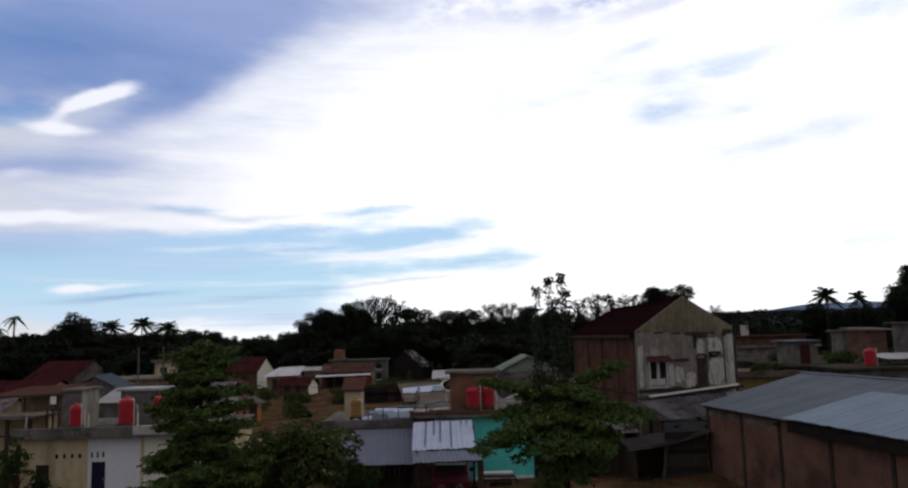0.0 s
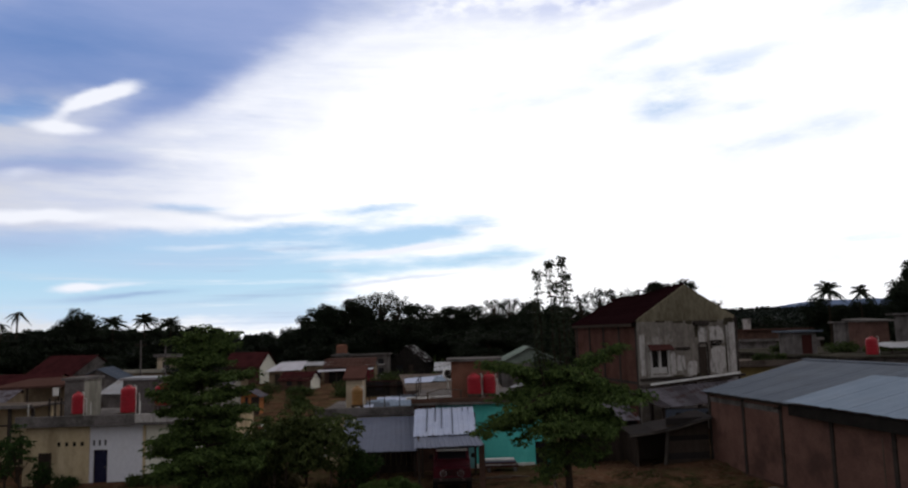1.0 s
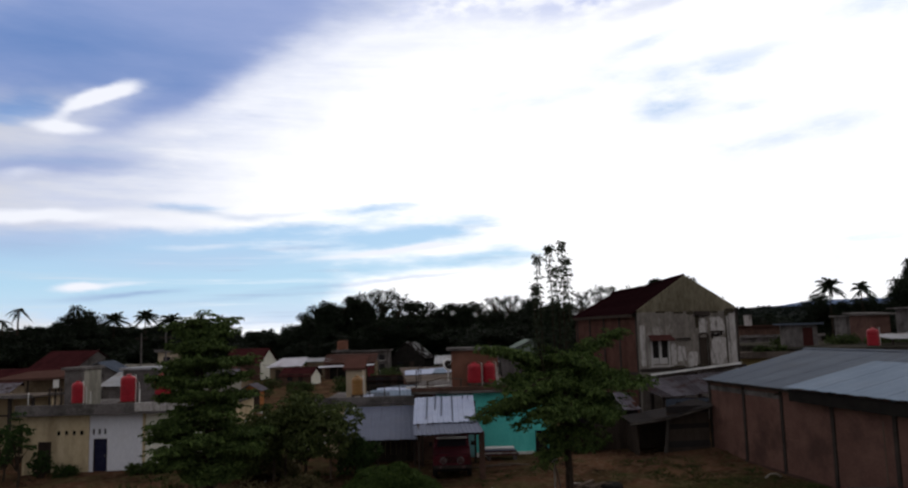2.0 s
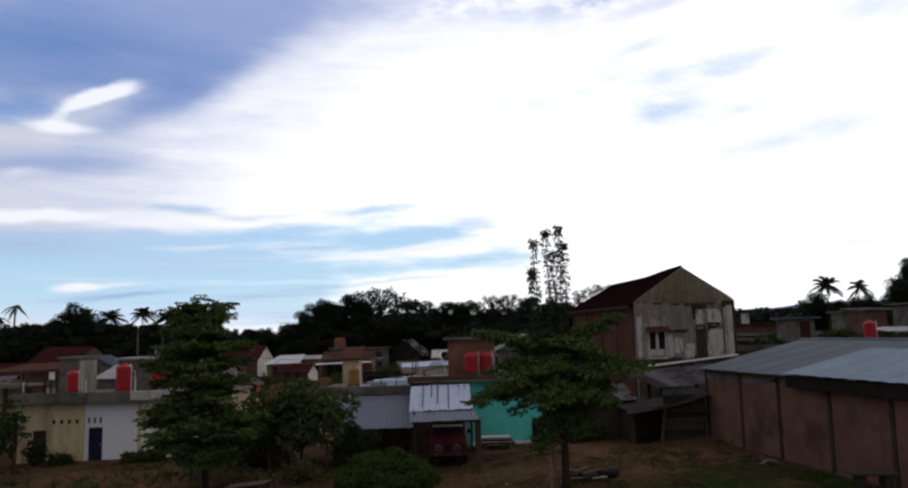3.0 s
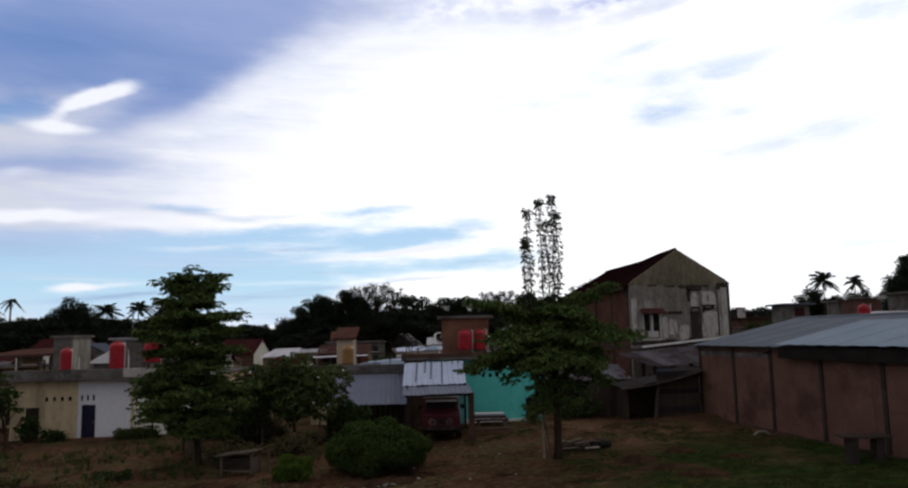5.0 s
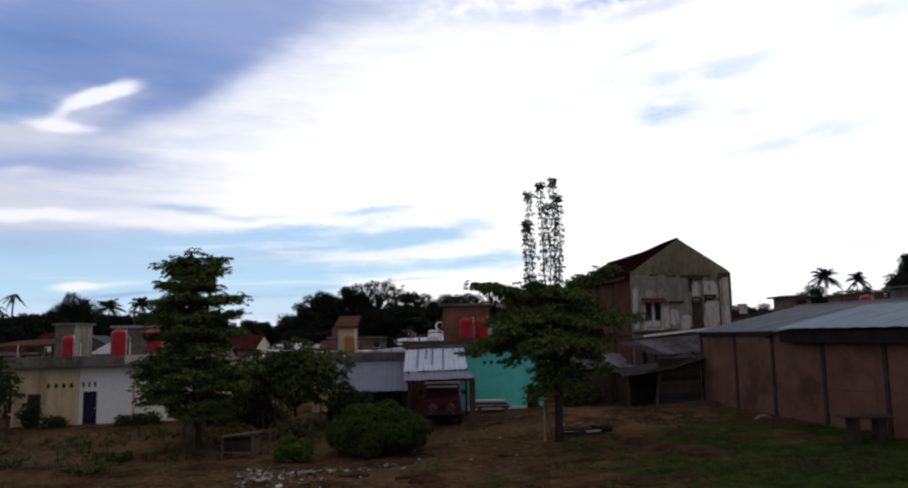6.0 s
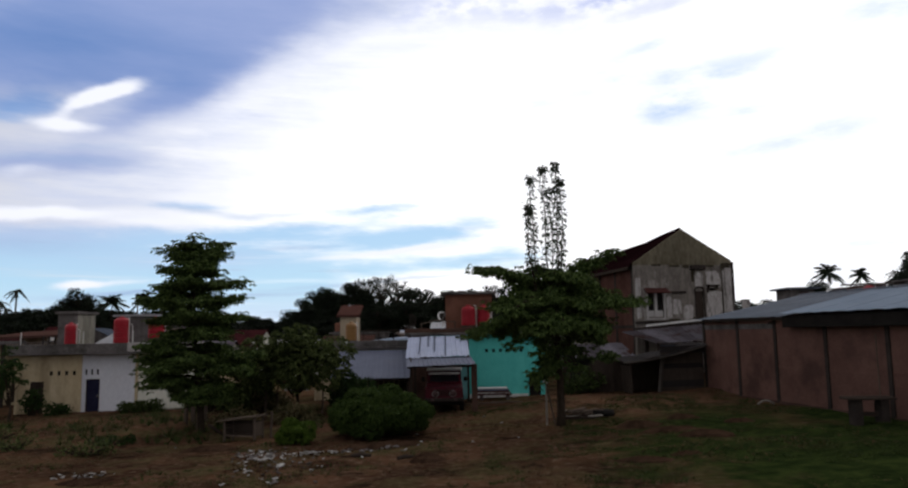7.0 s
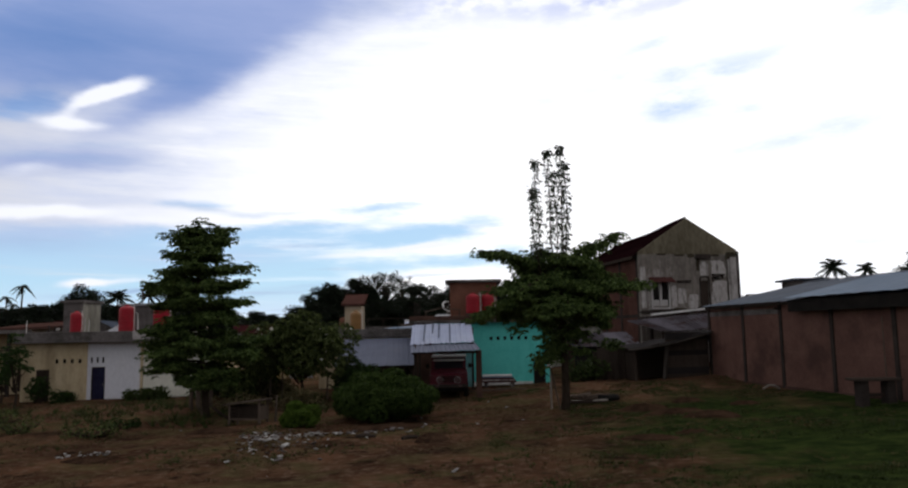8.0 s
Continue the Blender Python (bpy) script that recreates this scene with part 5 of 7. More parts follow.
    pole = thing("wall_pole", "thin pale pole leaning on the brick shed", "pole", (15.95, 28.9, 0.85))
    part("shaft", tube([(0, 0, 0), (0.02, 0.02, 3.3)], [0.03, 0.025], 6), WOOD, pole)


# ---- houses farther off ----
def small_house(x, y, w, d, h, rise, wall, roof, label, along="x", turn=0.0, over=0.4, z=None, name="house", gable=None, end=None):
    """A plain one-storey house with a pitched roof; along: the way of the ridge."""
    z = height(x, y) if z is None else z
    t = thing(name, label, "house", (x, y, z), turn)
    hw, hd = w / 2, d / 2
    holes = [(-hw * 0.55, 0.9, -hw * 0.2, 2.0), (hw * 0.15, 0.0, hw * 0.15 + 0.9, 2.05)]
    part("front_wall", pierced(-hw, hw, -0.3, h, -hd, 0.15, holes), wall, t)
    part("window", box(holes[0][0], -hd + 0.07, holes[0][1], holes[0][2], -hd + 0.09, holes[0][3]), GLASS, t)
    part("door", box(holes[1][0], -hd + 0.07, 0, holes[1][2], -hd + 0.1, 2.05), DARK_WOOD, t)
    for s in (-1, 1):
        part("side_wall", box(s * hw - (0.15 if s > 0 else 0), -hd + 0.15, -0.3, s * hw + (0.15 if s < 0 else 0), hd, h), end or wall, t)
    part("back_wall", box(-hw + 0.15, hd - 0.15, -0.3, hw - 0.15, hd, h), wall, t)
    o = over
    if along == "x":
        ends = [((-hw, -hd), (-hw, hd), (-hw, 0)), ((hw, -hd), (hw, hd), (hw, 0))]
        for s in (-1, 1):
            part("roof_pitch", ribbed((-hw - o, s * (hd + o), h - 0.05), (hw + o, s * (hd + o), h - 0.05), (hw + o, 0, h + rise), (-hw - o, 0, h + rise), 0.4, 0.04), roof, t)
    else:
        ends = [((-hw, -hd), (hw, -hd), (0, -hd)), ((-hw, hd), (hw, hd), (0, hd))]
        for s in (-1, 1):
            part("roof_pitch", ribbed((s * (hw + o), -hd - o, h - 0.05), (s * (hw + o), hd + o, h - 0.05), (0, hd + o, h + rise), (0, -hd - o, h + rise), 0.4, 0.04), roof, t)
    for i, (a, b, c) in enumerate(ends):
        gb = bmesh.new()
        n = Vector((0.0 if along != "x" else (0.12 if i == 0 else -0.12), 0.12 if along != "x" and i == 0 else (-0.12 if along != "x" else 0), 0))
        f = [gb.verts.new(p) for p in ((*a, h), (*b, h), (*c, h + rise - 0.06))]
        k = [gb.verts.new(v.co + n) for v in f]
        gb.faces.new(f), gb.faces.new(k[::-1])
        for j in range(3):
            gb.faces.new((f[j], k[j], k[(j + 1) % 3], f[(j + 1) % 3]))
        bmesh.ops.recalc_face_normals(gb, faces=gb.faces[:])
        part("gable", gb, gable or wall, t)
    return t


def flat_house(x0, y0, x1, y1, top, wall, label, parapet=0.3, windows=3, z=None, roof=None):
    z = height((x0 + x1) / 2, y0) if z is None else z
    t = thing("flat_house", label, "house", ((x0 + x1) / 2, y0, z))
    step = (x1 - x0) / windows
    holes = [(x0 + step * (i + 0.3), z + 1.0, x0 + step * (i + 0.7), z + 2.2) for i in range(windows)]
    if top - z > 4.4:
        holes += [(a, top - 1.7, b, top - 0.7) for a, _, b, _ in holes]
    part("front_wall", pierced(x0, x1, z - 0.3, top, y0, 0.18, holes), wall, t, world=True)
    for h in holes:
        w = part("window", box(h[0], y0 + 0.09, h[1], h[2], y0 + 0.12, h[3]), GLASS, t, world=True)
        part("sill", box(h[0] - 0.1, y0 - 0.1, h[1] - 0.1, h[2] + 0.1, y0 - 0.003, h[1]), WHITE_TRIM, w, world=True)
    part("side_wall", box(x0, y0 + 0.18, z - 0.3, x0 + 0.18, y1, top), wall, t, world=True)
    part("side_wall", box(x1 - 0.18, y0 + 0.18, z - 0.3, x1, y1, top), wall, t, world=True)
    part("back_wall", box(x0 + 0.18, y1 - 0.18, z - 0.3, x1 - 0.18, y1, top), wall, t, world=True)
    part("roof_slab", box(x0 - 0.4, y0 - 0.6, top, x1 + 0.4, y1 + 0.3, top + 0.18, bevel=0.02), roof or CONCRETE, t, world=True)
    if parapet:
        part("parapet", box(x0 - 0.4, y0 - 0.6, top + 0.184, x1 + 0.4, y0 - 0.45, top + 0.18 + parapet), roof or CONCRETE, t, world=True)
    return t


def far_houses():
    # behind the gable house, to the right
    flat_house(21.5, 59, 28.5, 68, 5.3, DULL_YELLOW, "dull yellow flat-roofed house with a concrete roof edge", roof=DECK)
    flat_house(28.9, 60, 52, 84, 5.7, MOSSY, "grey row of flat-roofed houses with roof huts", windows=6, roof=MOSSY)
    roof_hut(29.6, 66, 31.6, 69, 5.88, 7.75, CONCRETE, "grey stair hut with a pale blue roof", over=0.42, roof=ZINC, door=(30.3, 5.88, 31.2, 7.5), roof_label="pale blue-grey metal roof")
    flat_house(48.5, 128, 62, 138, 5.6, CONCRETE, "grey flat-roofed house far behind")
    roof_hut(50, 129, 60.5, 135, 5.78, 7.5, DARK_PARAPET, "long roof shelter with a brownish metal roof", over=0.8, roof=OLD_TILE, name="roof_shelter", roof_label="brownish metal roof")
    roof_hut(41.3, 75, 43.2, 79, 5.88, 8.5, DULL_BRICK, "red brick stair hut with a grey roof", over=0.45, roof=CONCRETE, tilt=0.2)
    roof_hut(42.0, 81, 44.5, 83.6, 5.88, 8.45, CONCRETE, "grey stair hut on a flat roof", over=0.4)
    roof_hut(48.5, 80, 51.5, 83, 5.88, 9.15, CONCRETE, "pale grey stair hut on a flat roof", over=0.6)
    box_t = thing("roof_box", "small white concrete box on a roof", "box", (53.0, 136.4, 8.6))
    part("body", box(-0.55, -0.5, -2.82, 0.55, 0.5, 0.9, bevel=0.03), PATCH, box_t)
    part("lid", box(-0.65, -0.6, 0.9, 0.65, 0.6, 1.0), CONCRETE, box_t)
    flat_house(27.5, 54.5, 45, 59.4, 5.95, CONCRETE, "low grey house with a flat roof", parapet=0.0, windows=5, roof=MOSSY)
    water_tank(30.65, 55.6, 6.13, 0.42, 1.25, RED_PLASTIC, "red plastic water tank on a grey roof", pipes=1)
    cn = thing("canopy", "white metal canopy on a flat roof", "canopy", (34.1, 56.5, 6.13))
    sheets("sheet", (31.7, 55.0, 6.6), (38.2, 55.0, 6.6), (38.2, 58.5, 6.9), (31.7, 58.5, 6.9), 5, OLD_SHEET, cn, 0.3, 0.03)
    for x in (31.9, 37.9):
        for y in (55.3, 58.2):
            part("post", box(x, y, 6.13, x + 0.1, y + 0.1, 6.62), DARK_WOOD, cn, world=True)
    # between the teal house and the gable house
    small_house(7.2, 76, 5.6, 6, 4.6, 1.5, CONCRETE, PALE_GREEN, "grey house with a pale green gable roof", along="y", z=0.9, gable=PALE_GREEN)
    small_house(1.5, 78, 6.5, 5, 4.3, 0.7, CONCRETE, OLD_SHEET, "low house with a white metal roof", z=0.6)
    # solid near-black walls stand in for the shade inside this open shelter
    small_house(-8.9, 155, 7.4, 6, 2.6, 3.3, DARK, DARK_PATCHED, "open shelter, near-black walls for its unlit inside, patched roof", along="y", z=0.3, turn=-14)
    # middle distance, to the left of the white lean-to
    small_house(-40.2, 150, 7.5, 7, 3.0, 2.7, DARK_PARAPET, RED_TILE, "house with a white gable end and a steep red roof", z=0.1, turn=-13, gable=OFF_WHITE, end=OFF_WHITE)
    lean = thing("sheet_roof_house", "low house under a pale lilac sheet roof", "house", (-31, 139, 0))
    sheets("roof_sheet", (-34.2, 137, 2.45), (-27.6, 137.5, 2.6), (-27.6, 143, 4.05), (-32.4, 142.5, 3.9), 5, PALE_SHEET, lean, 0.3, 0.03)
    part("wall", pierced(-33.6, -28, -0.3, 2.45, 138, 0.15, [(-32.6, 0, -31.6, 2.0), (-30.4, 0.9, -29.2, 1.9)]), OLD_WALL, lean, world=True)
    for x in (-33.6, -28.15):
        part("side_wall", box(x, 138.15, -0.3, x + 0.15, 142.3, 2.55), OLD_WALL, lean, world=True)
    part("window", box(-30.4, 138.08, 0.9, -29.2, 138.1, 1.9), GLASS, lean, world=True)
    part("door", box(-32.6, 138.08, 0, -31.6, 138.12, 2.0), DARK_WOOD, lean, world=True)
    small_house(-25.6, 126, 5.4, 3.8, 1.7, 1.35, DARK_PARAPET, RED_TILE, "small house with a white gable end and a maroon roof", z=-0.2, turn=-14, over=0.3, gable=OFF_WHITE, end=OFF_WHITE)
    small_house(-24.6, 147, 7, 5, 3.0, 0.6, OLD_WALL, OLD_SHEET, "low cream house with a grey sheet roof", z=0.1)
    shop = thing("shop_house", "shop house with a brown tiled roof and a white awning", "house", (-19, 138, 0.1))
    part("front_wall", pierced(-23.6, -14.6, -0.2, 2.9, 138, 0.2, [(-22.8, 0.0, -19.8, 2.2), (-19.2, 0.0, -16.4, 2.2)]), DARK_PARAPET, shop, world=True)
    for x in (-22.8, -19.2):
        # near-black sheet painted for the shade inside each shop bay
        part("shop_opening", box(x, 138.3, 0, x + 2.9, 138.34, 2.2), DARK, shop, "near-black sheet for the unlit inside of the shop", world=True)
    part("front_panel", box(-15.9, 137.9, 0.3, -14.7, 137.99, 2.3), RED_PLASTIC_DULL, shop, "dull pink-red door panel", world=True)
    for x in (-23.6, -14.8):
        part("side_wall", box(x, 138.2, -0.2, x + 0.2, 144, 2.9), OLD_WALL, shop, world=True)
    for r in range(9):
        y0, z0 = 137.6 + 0.42 * r, 2.85 + 0.17 * r
        part("tile_course", ribbed((-23.9, y0, z0 + 0.05), (-14.3, y0, z0 + 0.05), (-14.3, y0 + 0.48, z0 + 0.2), (-23.9, y0 + 0.48, z0 + 0.2), 0.8, 0.05), OLD_TILE, shop, world=True)
    part("awning", ribbed((-24.6, 136.2, 2.22), (-14.6, 136.2, 2.42), (-14.6, 137.9, 2.7), (-24.6, 137.9, 2.5), 0.4, 0.03), PALE_SHEET, shop, "white sheet awning", world=True)
    for k in range(4):
        part("post", box(-24.3 + 3.1 * k, 136.4, -0.1, -24.2 + 3.1 * k, 136.5, 2.2), WOOD, shop, world=True)
    flat_house(-23, 144.6, -12.6, 151, 4.7, CONCRETE, "grey flat-roofed house behind a shop", z=0.1, windows=4, parapet=0.15)
    bx = thing("roof_cistern", "round brown cistern on a flat roof", "cistern", (-21.6, 146.4, 4.88))
    part("base", box(-1.2, -1.2, 0, 1.2, 1.2, 0.3, bevel=0.03), CONCRETE, bx)
    part("drum", lathe([(1.0, 0.3), (1.04, 0.4), (1.04, 1.75), (0.98, 1.9), (0.2, 2.0)], 16), HUT_BRICK, bx, "brown drum")
    small_house(-9.2, 106, 5.6, 7, 1.5, 0.5, DARK, DARK_TILE, "low dark store with a dark roof", z=0.2)
    small_house(-22.9, 86, 1.9, 2.4, 2.0, 0.7, ORANGE_WALL, RUSTY, "small orange painted outhouse with a rusty roof", along="y")
    # far left
    small_house(-54, 97, 8, 7, 3.4, 1.4, OLD_WALL, RED_TILE, "cream house with a red roof", z=0)
    small_house(-61, 122, 10, 9, 3.6, 3.0, CONCRETE, RED_TILE, "house with a steep dark red roof", z=0, turn=-24)
    small_house(-40, 87, 6, 7, 3.9, 1.8, CONCRETE, ZINC, "house with a blue-grey gable roof", z=0, along="y", turn=12)
    small_house(-29, 71, 4.4, 6, 4.0, 1.1, CONCRETE, OLD_SHEET, "house with a pale metal roof", z=0, turn=-10)
    flat_house(-45, 101, -36, 108, 4.4, OLD_WALL, "cream house with a pale flat roof", z=0, roof=OLD_PALE_OR_LIT)
    sh = thing("shop_shelter", "open dark stall under a brown flat roof with a white board", "stall", (-37.2, 68, 0))
    part("roof", slab([(-41.5, 67.5, 4.78), (-35.0, 67.5, 4.95), (-34.6, 73, 5.5), (-40.8, 73, 5.3)], 0.2), OLD_TILE, sh, "brown flat roof", world=True)
    for x in (-41.2, -38.2, -35.4):
        part("post", box(x, 67.8, -0.2, x + 0.14, 67.94, 4.65), DARK_WOOD, sh, world=True)
    part("back_wall", box(-41.0, 72.4, -0.2, -35.0, 72.55, 5.0), OLD_WALL, sh, world=True)
    part("counter", box(-41.0, 68.4, -0.2, -36.0, 69.0, 1.0), DARK_WOOD, sh, world=True)
    part("board", box(-35.75, 67.6, 4.0, -35.25, 67.66, 4.72), WHITE_TRIM, sh, "plain white board", world=True)
    flat_house(-46.5, 119, -41, 125, 6.0, BEIGE, "beige block house with a flat roof", z=0, windows=2)
    small_house(-47, 75, 8, 6, 3.2, 1.2, OLD_WALL, RUSTY, "cream house with a dark roof")
    rnd = random.Random(33)
    ROWS_OF_ROOFS = [(-31, 96), (-45, 92), (-52, 84), (-36, 116), (3, 92), (12, 88), (-48, 112), (-57, 108), (-44, 66), (9, 64)]
    for i, (x, y) in enumerate(ROWS_OF_ROOFS):
        wall, roof, say = ((OLD_PALE_OR_LIT, RUSTY, "pale old house with a rusty zinc roof"), (HUT_BRICK, OLD_SHEET, "brick house with a worn white sheet roof"), (OFF_WHITE, RED_TILE, "off-white house with a dark red roof"), (OLD_WALL, OLD_TILE, "cream house with a brown roof"), (OLD_PALE_OR_LIT, OLD_SHEET, "pale house with a white sheet roof"))[i % 5]
        small_house(x, y, rnd.uniform(5, 8), rnd.uniform(5, 7), rnd.uniform(2.6, 3.3), rnd.uniform(0.7, 1.5), wall, roof, say, along="xy"[i % 2], turn=rnd.uniform(-20, 20))
    for x, y in ((-33.1, 80), (-30.7, 80.5)):
        p = thing("utility_pole", "grey concrete utility pole with a cross arm", "pole", (x, y, height(x, y)), group="utility poles")
        part("shaft", tube([(0, 0, -0.2), (0, 0, 8.8)], [0.11, 0.07], 9), CONCRETE, p)
        part("cross_arm", box(-0.6, -0.05, 8.2, 0.6, 0.05, 8.3), DARK_WOOD, p)
        for s in (-0.5, 0.5):
            part("insulator", lathe([(0.04, 0), (0.06, 0.05), (0.03, 0.12)], 8, (s, 0, 8.3)), POST, p)


PALE_GREEN = surface("pale_green_sheet", (0.12, 0.15, 0.13), (0.24, 0.28, 0.25), 0.6, 7, stain=(0.08, 0.09, 0.08))
MOSSY = surface("mossy_concrete", (0.022, 0.02, 0.016), (0.07, 0.062, 0.052), 0.5, 7, stain=(0.014, 0.016, 0.009), stain_amount=0.8)
PALE_SHEET = surface("pale_lilac_sheet", (0.34, 0.33, 0.37), (0.5, 0.48, 0.53), 0.6, 6, rough=0.7, stain=(0.25, 0.2, 0.2), vary=0.3, spec=0.05)
DULL_BRICK = surface("dull_brick", (0.075, 0.042, 0.036), (0.13, 0.075, 0.062), 0.9, 16, bump=0.5, stain=(0.05, 0.03, 0.026))
RED_PLASTIC_DULL = surface("dull_red_panel", (0.16, 0.02, 0.035), (0.24, 0.035, 0.055), 1.0, 8)
DARK_PATCHED = surface("patched_dark_roof", (0.012, 0.010, 0.010), (0.03, 0.026, 0.025), 1.0, 8, peel=(0.36, 0.36, 0.36), peel_scale=0.7)
ORANGE_WALL = surface("orange_paint", (0.26, 0.10, 0.04), (0.36, 0.15, 0.06), 0.8, 12, stain=(0.2, 0.1, 0.06))


# ---- plants ----
def leaves(name, centres, size, material, parent, droop=0.3, outward=None, wide=0.36, seed=0, label=""):
    """A crown of single folded leaves at the given places."""
    rng = np.random.default_rng(seed)
    p = np.asarray(centres, dtype=float)
    n = len(p)
    a = rng.normal(size=(n, 3))
    if outward is not None:
        a = a * 0.7 + outward
    a[:, 2] -= droop
    a /= np.linalg.norm(a, axis=1)[:, None] + 1e-9
    b = np.cross(a, rng.normal(size=(n, 3)) * 0.6 + (0, 0, 1))
    b /= np.linalg.norm(b, axis=1)[:, None] + 1e-9
    c = np.cross(b, a)
    s = (size * rng.uniform(0.6, 1.3, n))[:, None]
    v = np.stack([p, p + a * s * 0.5 + b * s * wide + c * s * 0.1, p + a * s - c * s * 0.12, p + a * s * 0.5 - b * s * wide + c * s * 0.1], axis=1).reshape(-1, 3)
    k = np.arange(n)[:, None] * 4
    faces = np.concatenate([k + (0, 1, 2), k + (0, 2, 3)], axis=1).reshape(-1, 3)
    me = bpy.data.meshes.new(name)
    me.from_pydata(v.tolist(), [], faces.tolist())
    me.materials.append(material)
    ob = new(name, me)
    ob.parent = parent
    if label:
        ob["label"] = label
    return ob


def whorls(name, centres, outs, size, material, parent, count=6, droop=0.45, wide=0.16, seed=0, label="", spread=3.8):
    """A crown of leaf whorls: each a fan of narrow leaflets that lie flat and hang at the tips."""
    rng = np.random.default_rng(seed)
    p, o = np.repeat(np.asarray(centres, float), count, 0), np.repeat(np.asarray(outs, float), count, 0)
    n = len(p)
    base = np.arctan2(o[:, 1], o[:, 0]) + np.repeat(rng.normal(size=n // count) * 0.6, count)
    turn = base + (np.tile(np.arange(count), n // count) / (count - 1) - 0.5) * spread + rng.normal(size=n) * 0.2
    a = np.stack([np.cos(turn), np.sin(turn), -droop * rng.uniform(0.0, 1.6, n)], 1)
    a /= np.linalg.norm(a, axis=1)[:, None]
    b = np.cross(a, rng.normal(size=(n, 3)) * 0.22 + (0, 0, 1))
    b /= np.linalg.norm(b, axis=1)[:, None]
    c = np.cross(b, a)
    s = (size * rng.uniform(0.65, 1.25, n))[:, None]
    v = np.stack([p, p + a * s * 0.5 + b * s * wide + c * s * 0.08, p + a * s - c * s * 0.2, p + a * s * 0.5 - b * s * wide + c * s * 0.08], axis=1).reshape(-1, 3)
    k = np.arange(n)[:, None] * 4
    faces = np.concatenate([k + (0, 1, 2), k + (0, 2, 3)], axis=1).reshape(-1, 3)
    me = bpy.data.meshes.new(name)
    me.from_pydata(v.tolist(), [], faces.tolist())
    me.materials.append(material)
    ob = new(name, me)
    ob.parent = parent
    if label:
        ob["label"] = label
    return ob


def limb_points(start, end, sag, rng, n=5):
    a, b = np.array(start, float), np.array(end, float)
    pts = []
    for i in range(n):
        f = i / (n - 1)
        q = a + (b - a) * f
        q[2] += sag * math.sin(math.pi * f)
        if 0 < i < n - 1:
            q += rng.normal(size=3) * 0.06
        pts.append(q)
    return pts


def tiered_tree(x, y, tiers, top, trunk_r, label, material, leaf=0.3, per_tuft=8, seed=1, lean=(0, 0), flat=0.09, droop=0.35, extra=(), name="tree", sag=0.25, bare=0.3):
    """A tree whose limbs stand in uneven flat tiers: rows of height, reach, number of limbs, rise at the tip."""
    rng = np.random.default_rng(seed)
    z = height(x, y)
    t = thing(name, label, "tree", (x, y, z))
    spine = [np.array((lean[0] * f + 0.08 * math.sin(5 * f + seed), lean[1] * f + 0.06 * math.cos(4 * f), -0.15 + (top + 0.15) * f)) for f in np.linspace(0, 1, 9)]
    part("trunk", tube(spine, list(np.linspace(trunk_r, 0.03, 9)), 9), BARK, t, "dark rough trunk", smooth=True)
    wood, spots, outs = bmesh.new(), [], []

    def at_height(h):
        return np.array((np.interp(h, [s[2] for s in spine], [s[0] for s in spine]), np.interp(h, [s[2] for s in spine], [s[1] for s in spine]), h))

    def limb(h, reach, ang, rise):
        s = at_height(h)
        e = s + np.array((math.cos(ang) * reach, math.sin(ang) * reach, rise))
        pts = limb_points(s, e, sag * rng.uniform(0.4, 1.2), rng)
        tube(pts, [trunk_r * 0.28 * (1 - 0.8 * i / 4) + 0.012 for i in range(5)], 5, wood)
        count = max(3, int(reach / 0.24))
        for i in range(count):
            f = bare + (1.03 - bare) * (i + rng.random() * 0.8) / count
            j = min(3, int(f * 4))
            q = pts[j] + (pts[j + 1] - pts[j]) * min(1.1, f * 4 - j)
            # side twigs fan out along the limb and shorten towards its tip
            width = 0.30 * reach * (1.15 - f) + 0.08
            off = rng.normal() * width
            tip = q + np.array((-math.sin(ang) * off, math.cos(ang) * off, -0.12 * abs(off)))
            if abs(off) > 0.2:
                tube([q, (q + tip) / 2 + (0, 0, 0.03), tip], [0.014, 0.01, 0.006], 3, wood)
            m = max(3, int(per_tuft * rng.uniform(0.6, 1.4)))
            cloud = rng.normal(size=(m, 3)) * np.array((0.24, 0.24, flat)) + tip
            spots.append(cloud)
            d = cloud - tip + 0.25 * np.array((math.cos(ang), math.sin(ang), 0))
            outs.append(d)

    for h, reach, count, rise in tiers:
        off = rng.random() * math.tau
        for i in range(count):
            limb(h + rng.normal() * 0.17, reach * rng.uniform(0.6, 1.1), off + i * math.tau / count + rng.normal() * 0.25, rise * rng.uniform(0.3, 1.5))
    for h, ex, ey, ez in extra:
        limb(h, math.hypot(ex, ey), math.atan2(ey, ex), ez - h)
    part("branchwork", wood, BARK, t)
    pts = np.concatenate(spots)
    keep = pts[:, 2] > 0.4
    whorls("crown", pts[keep], np.concatenate(outs)[keep], leaf, material, t, droop=droop, seed=seed + 5)
    return t


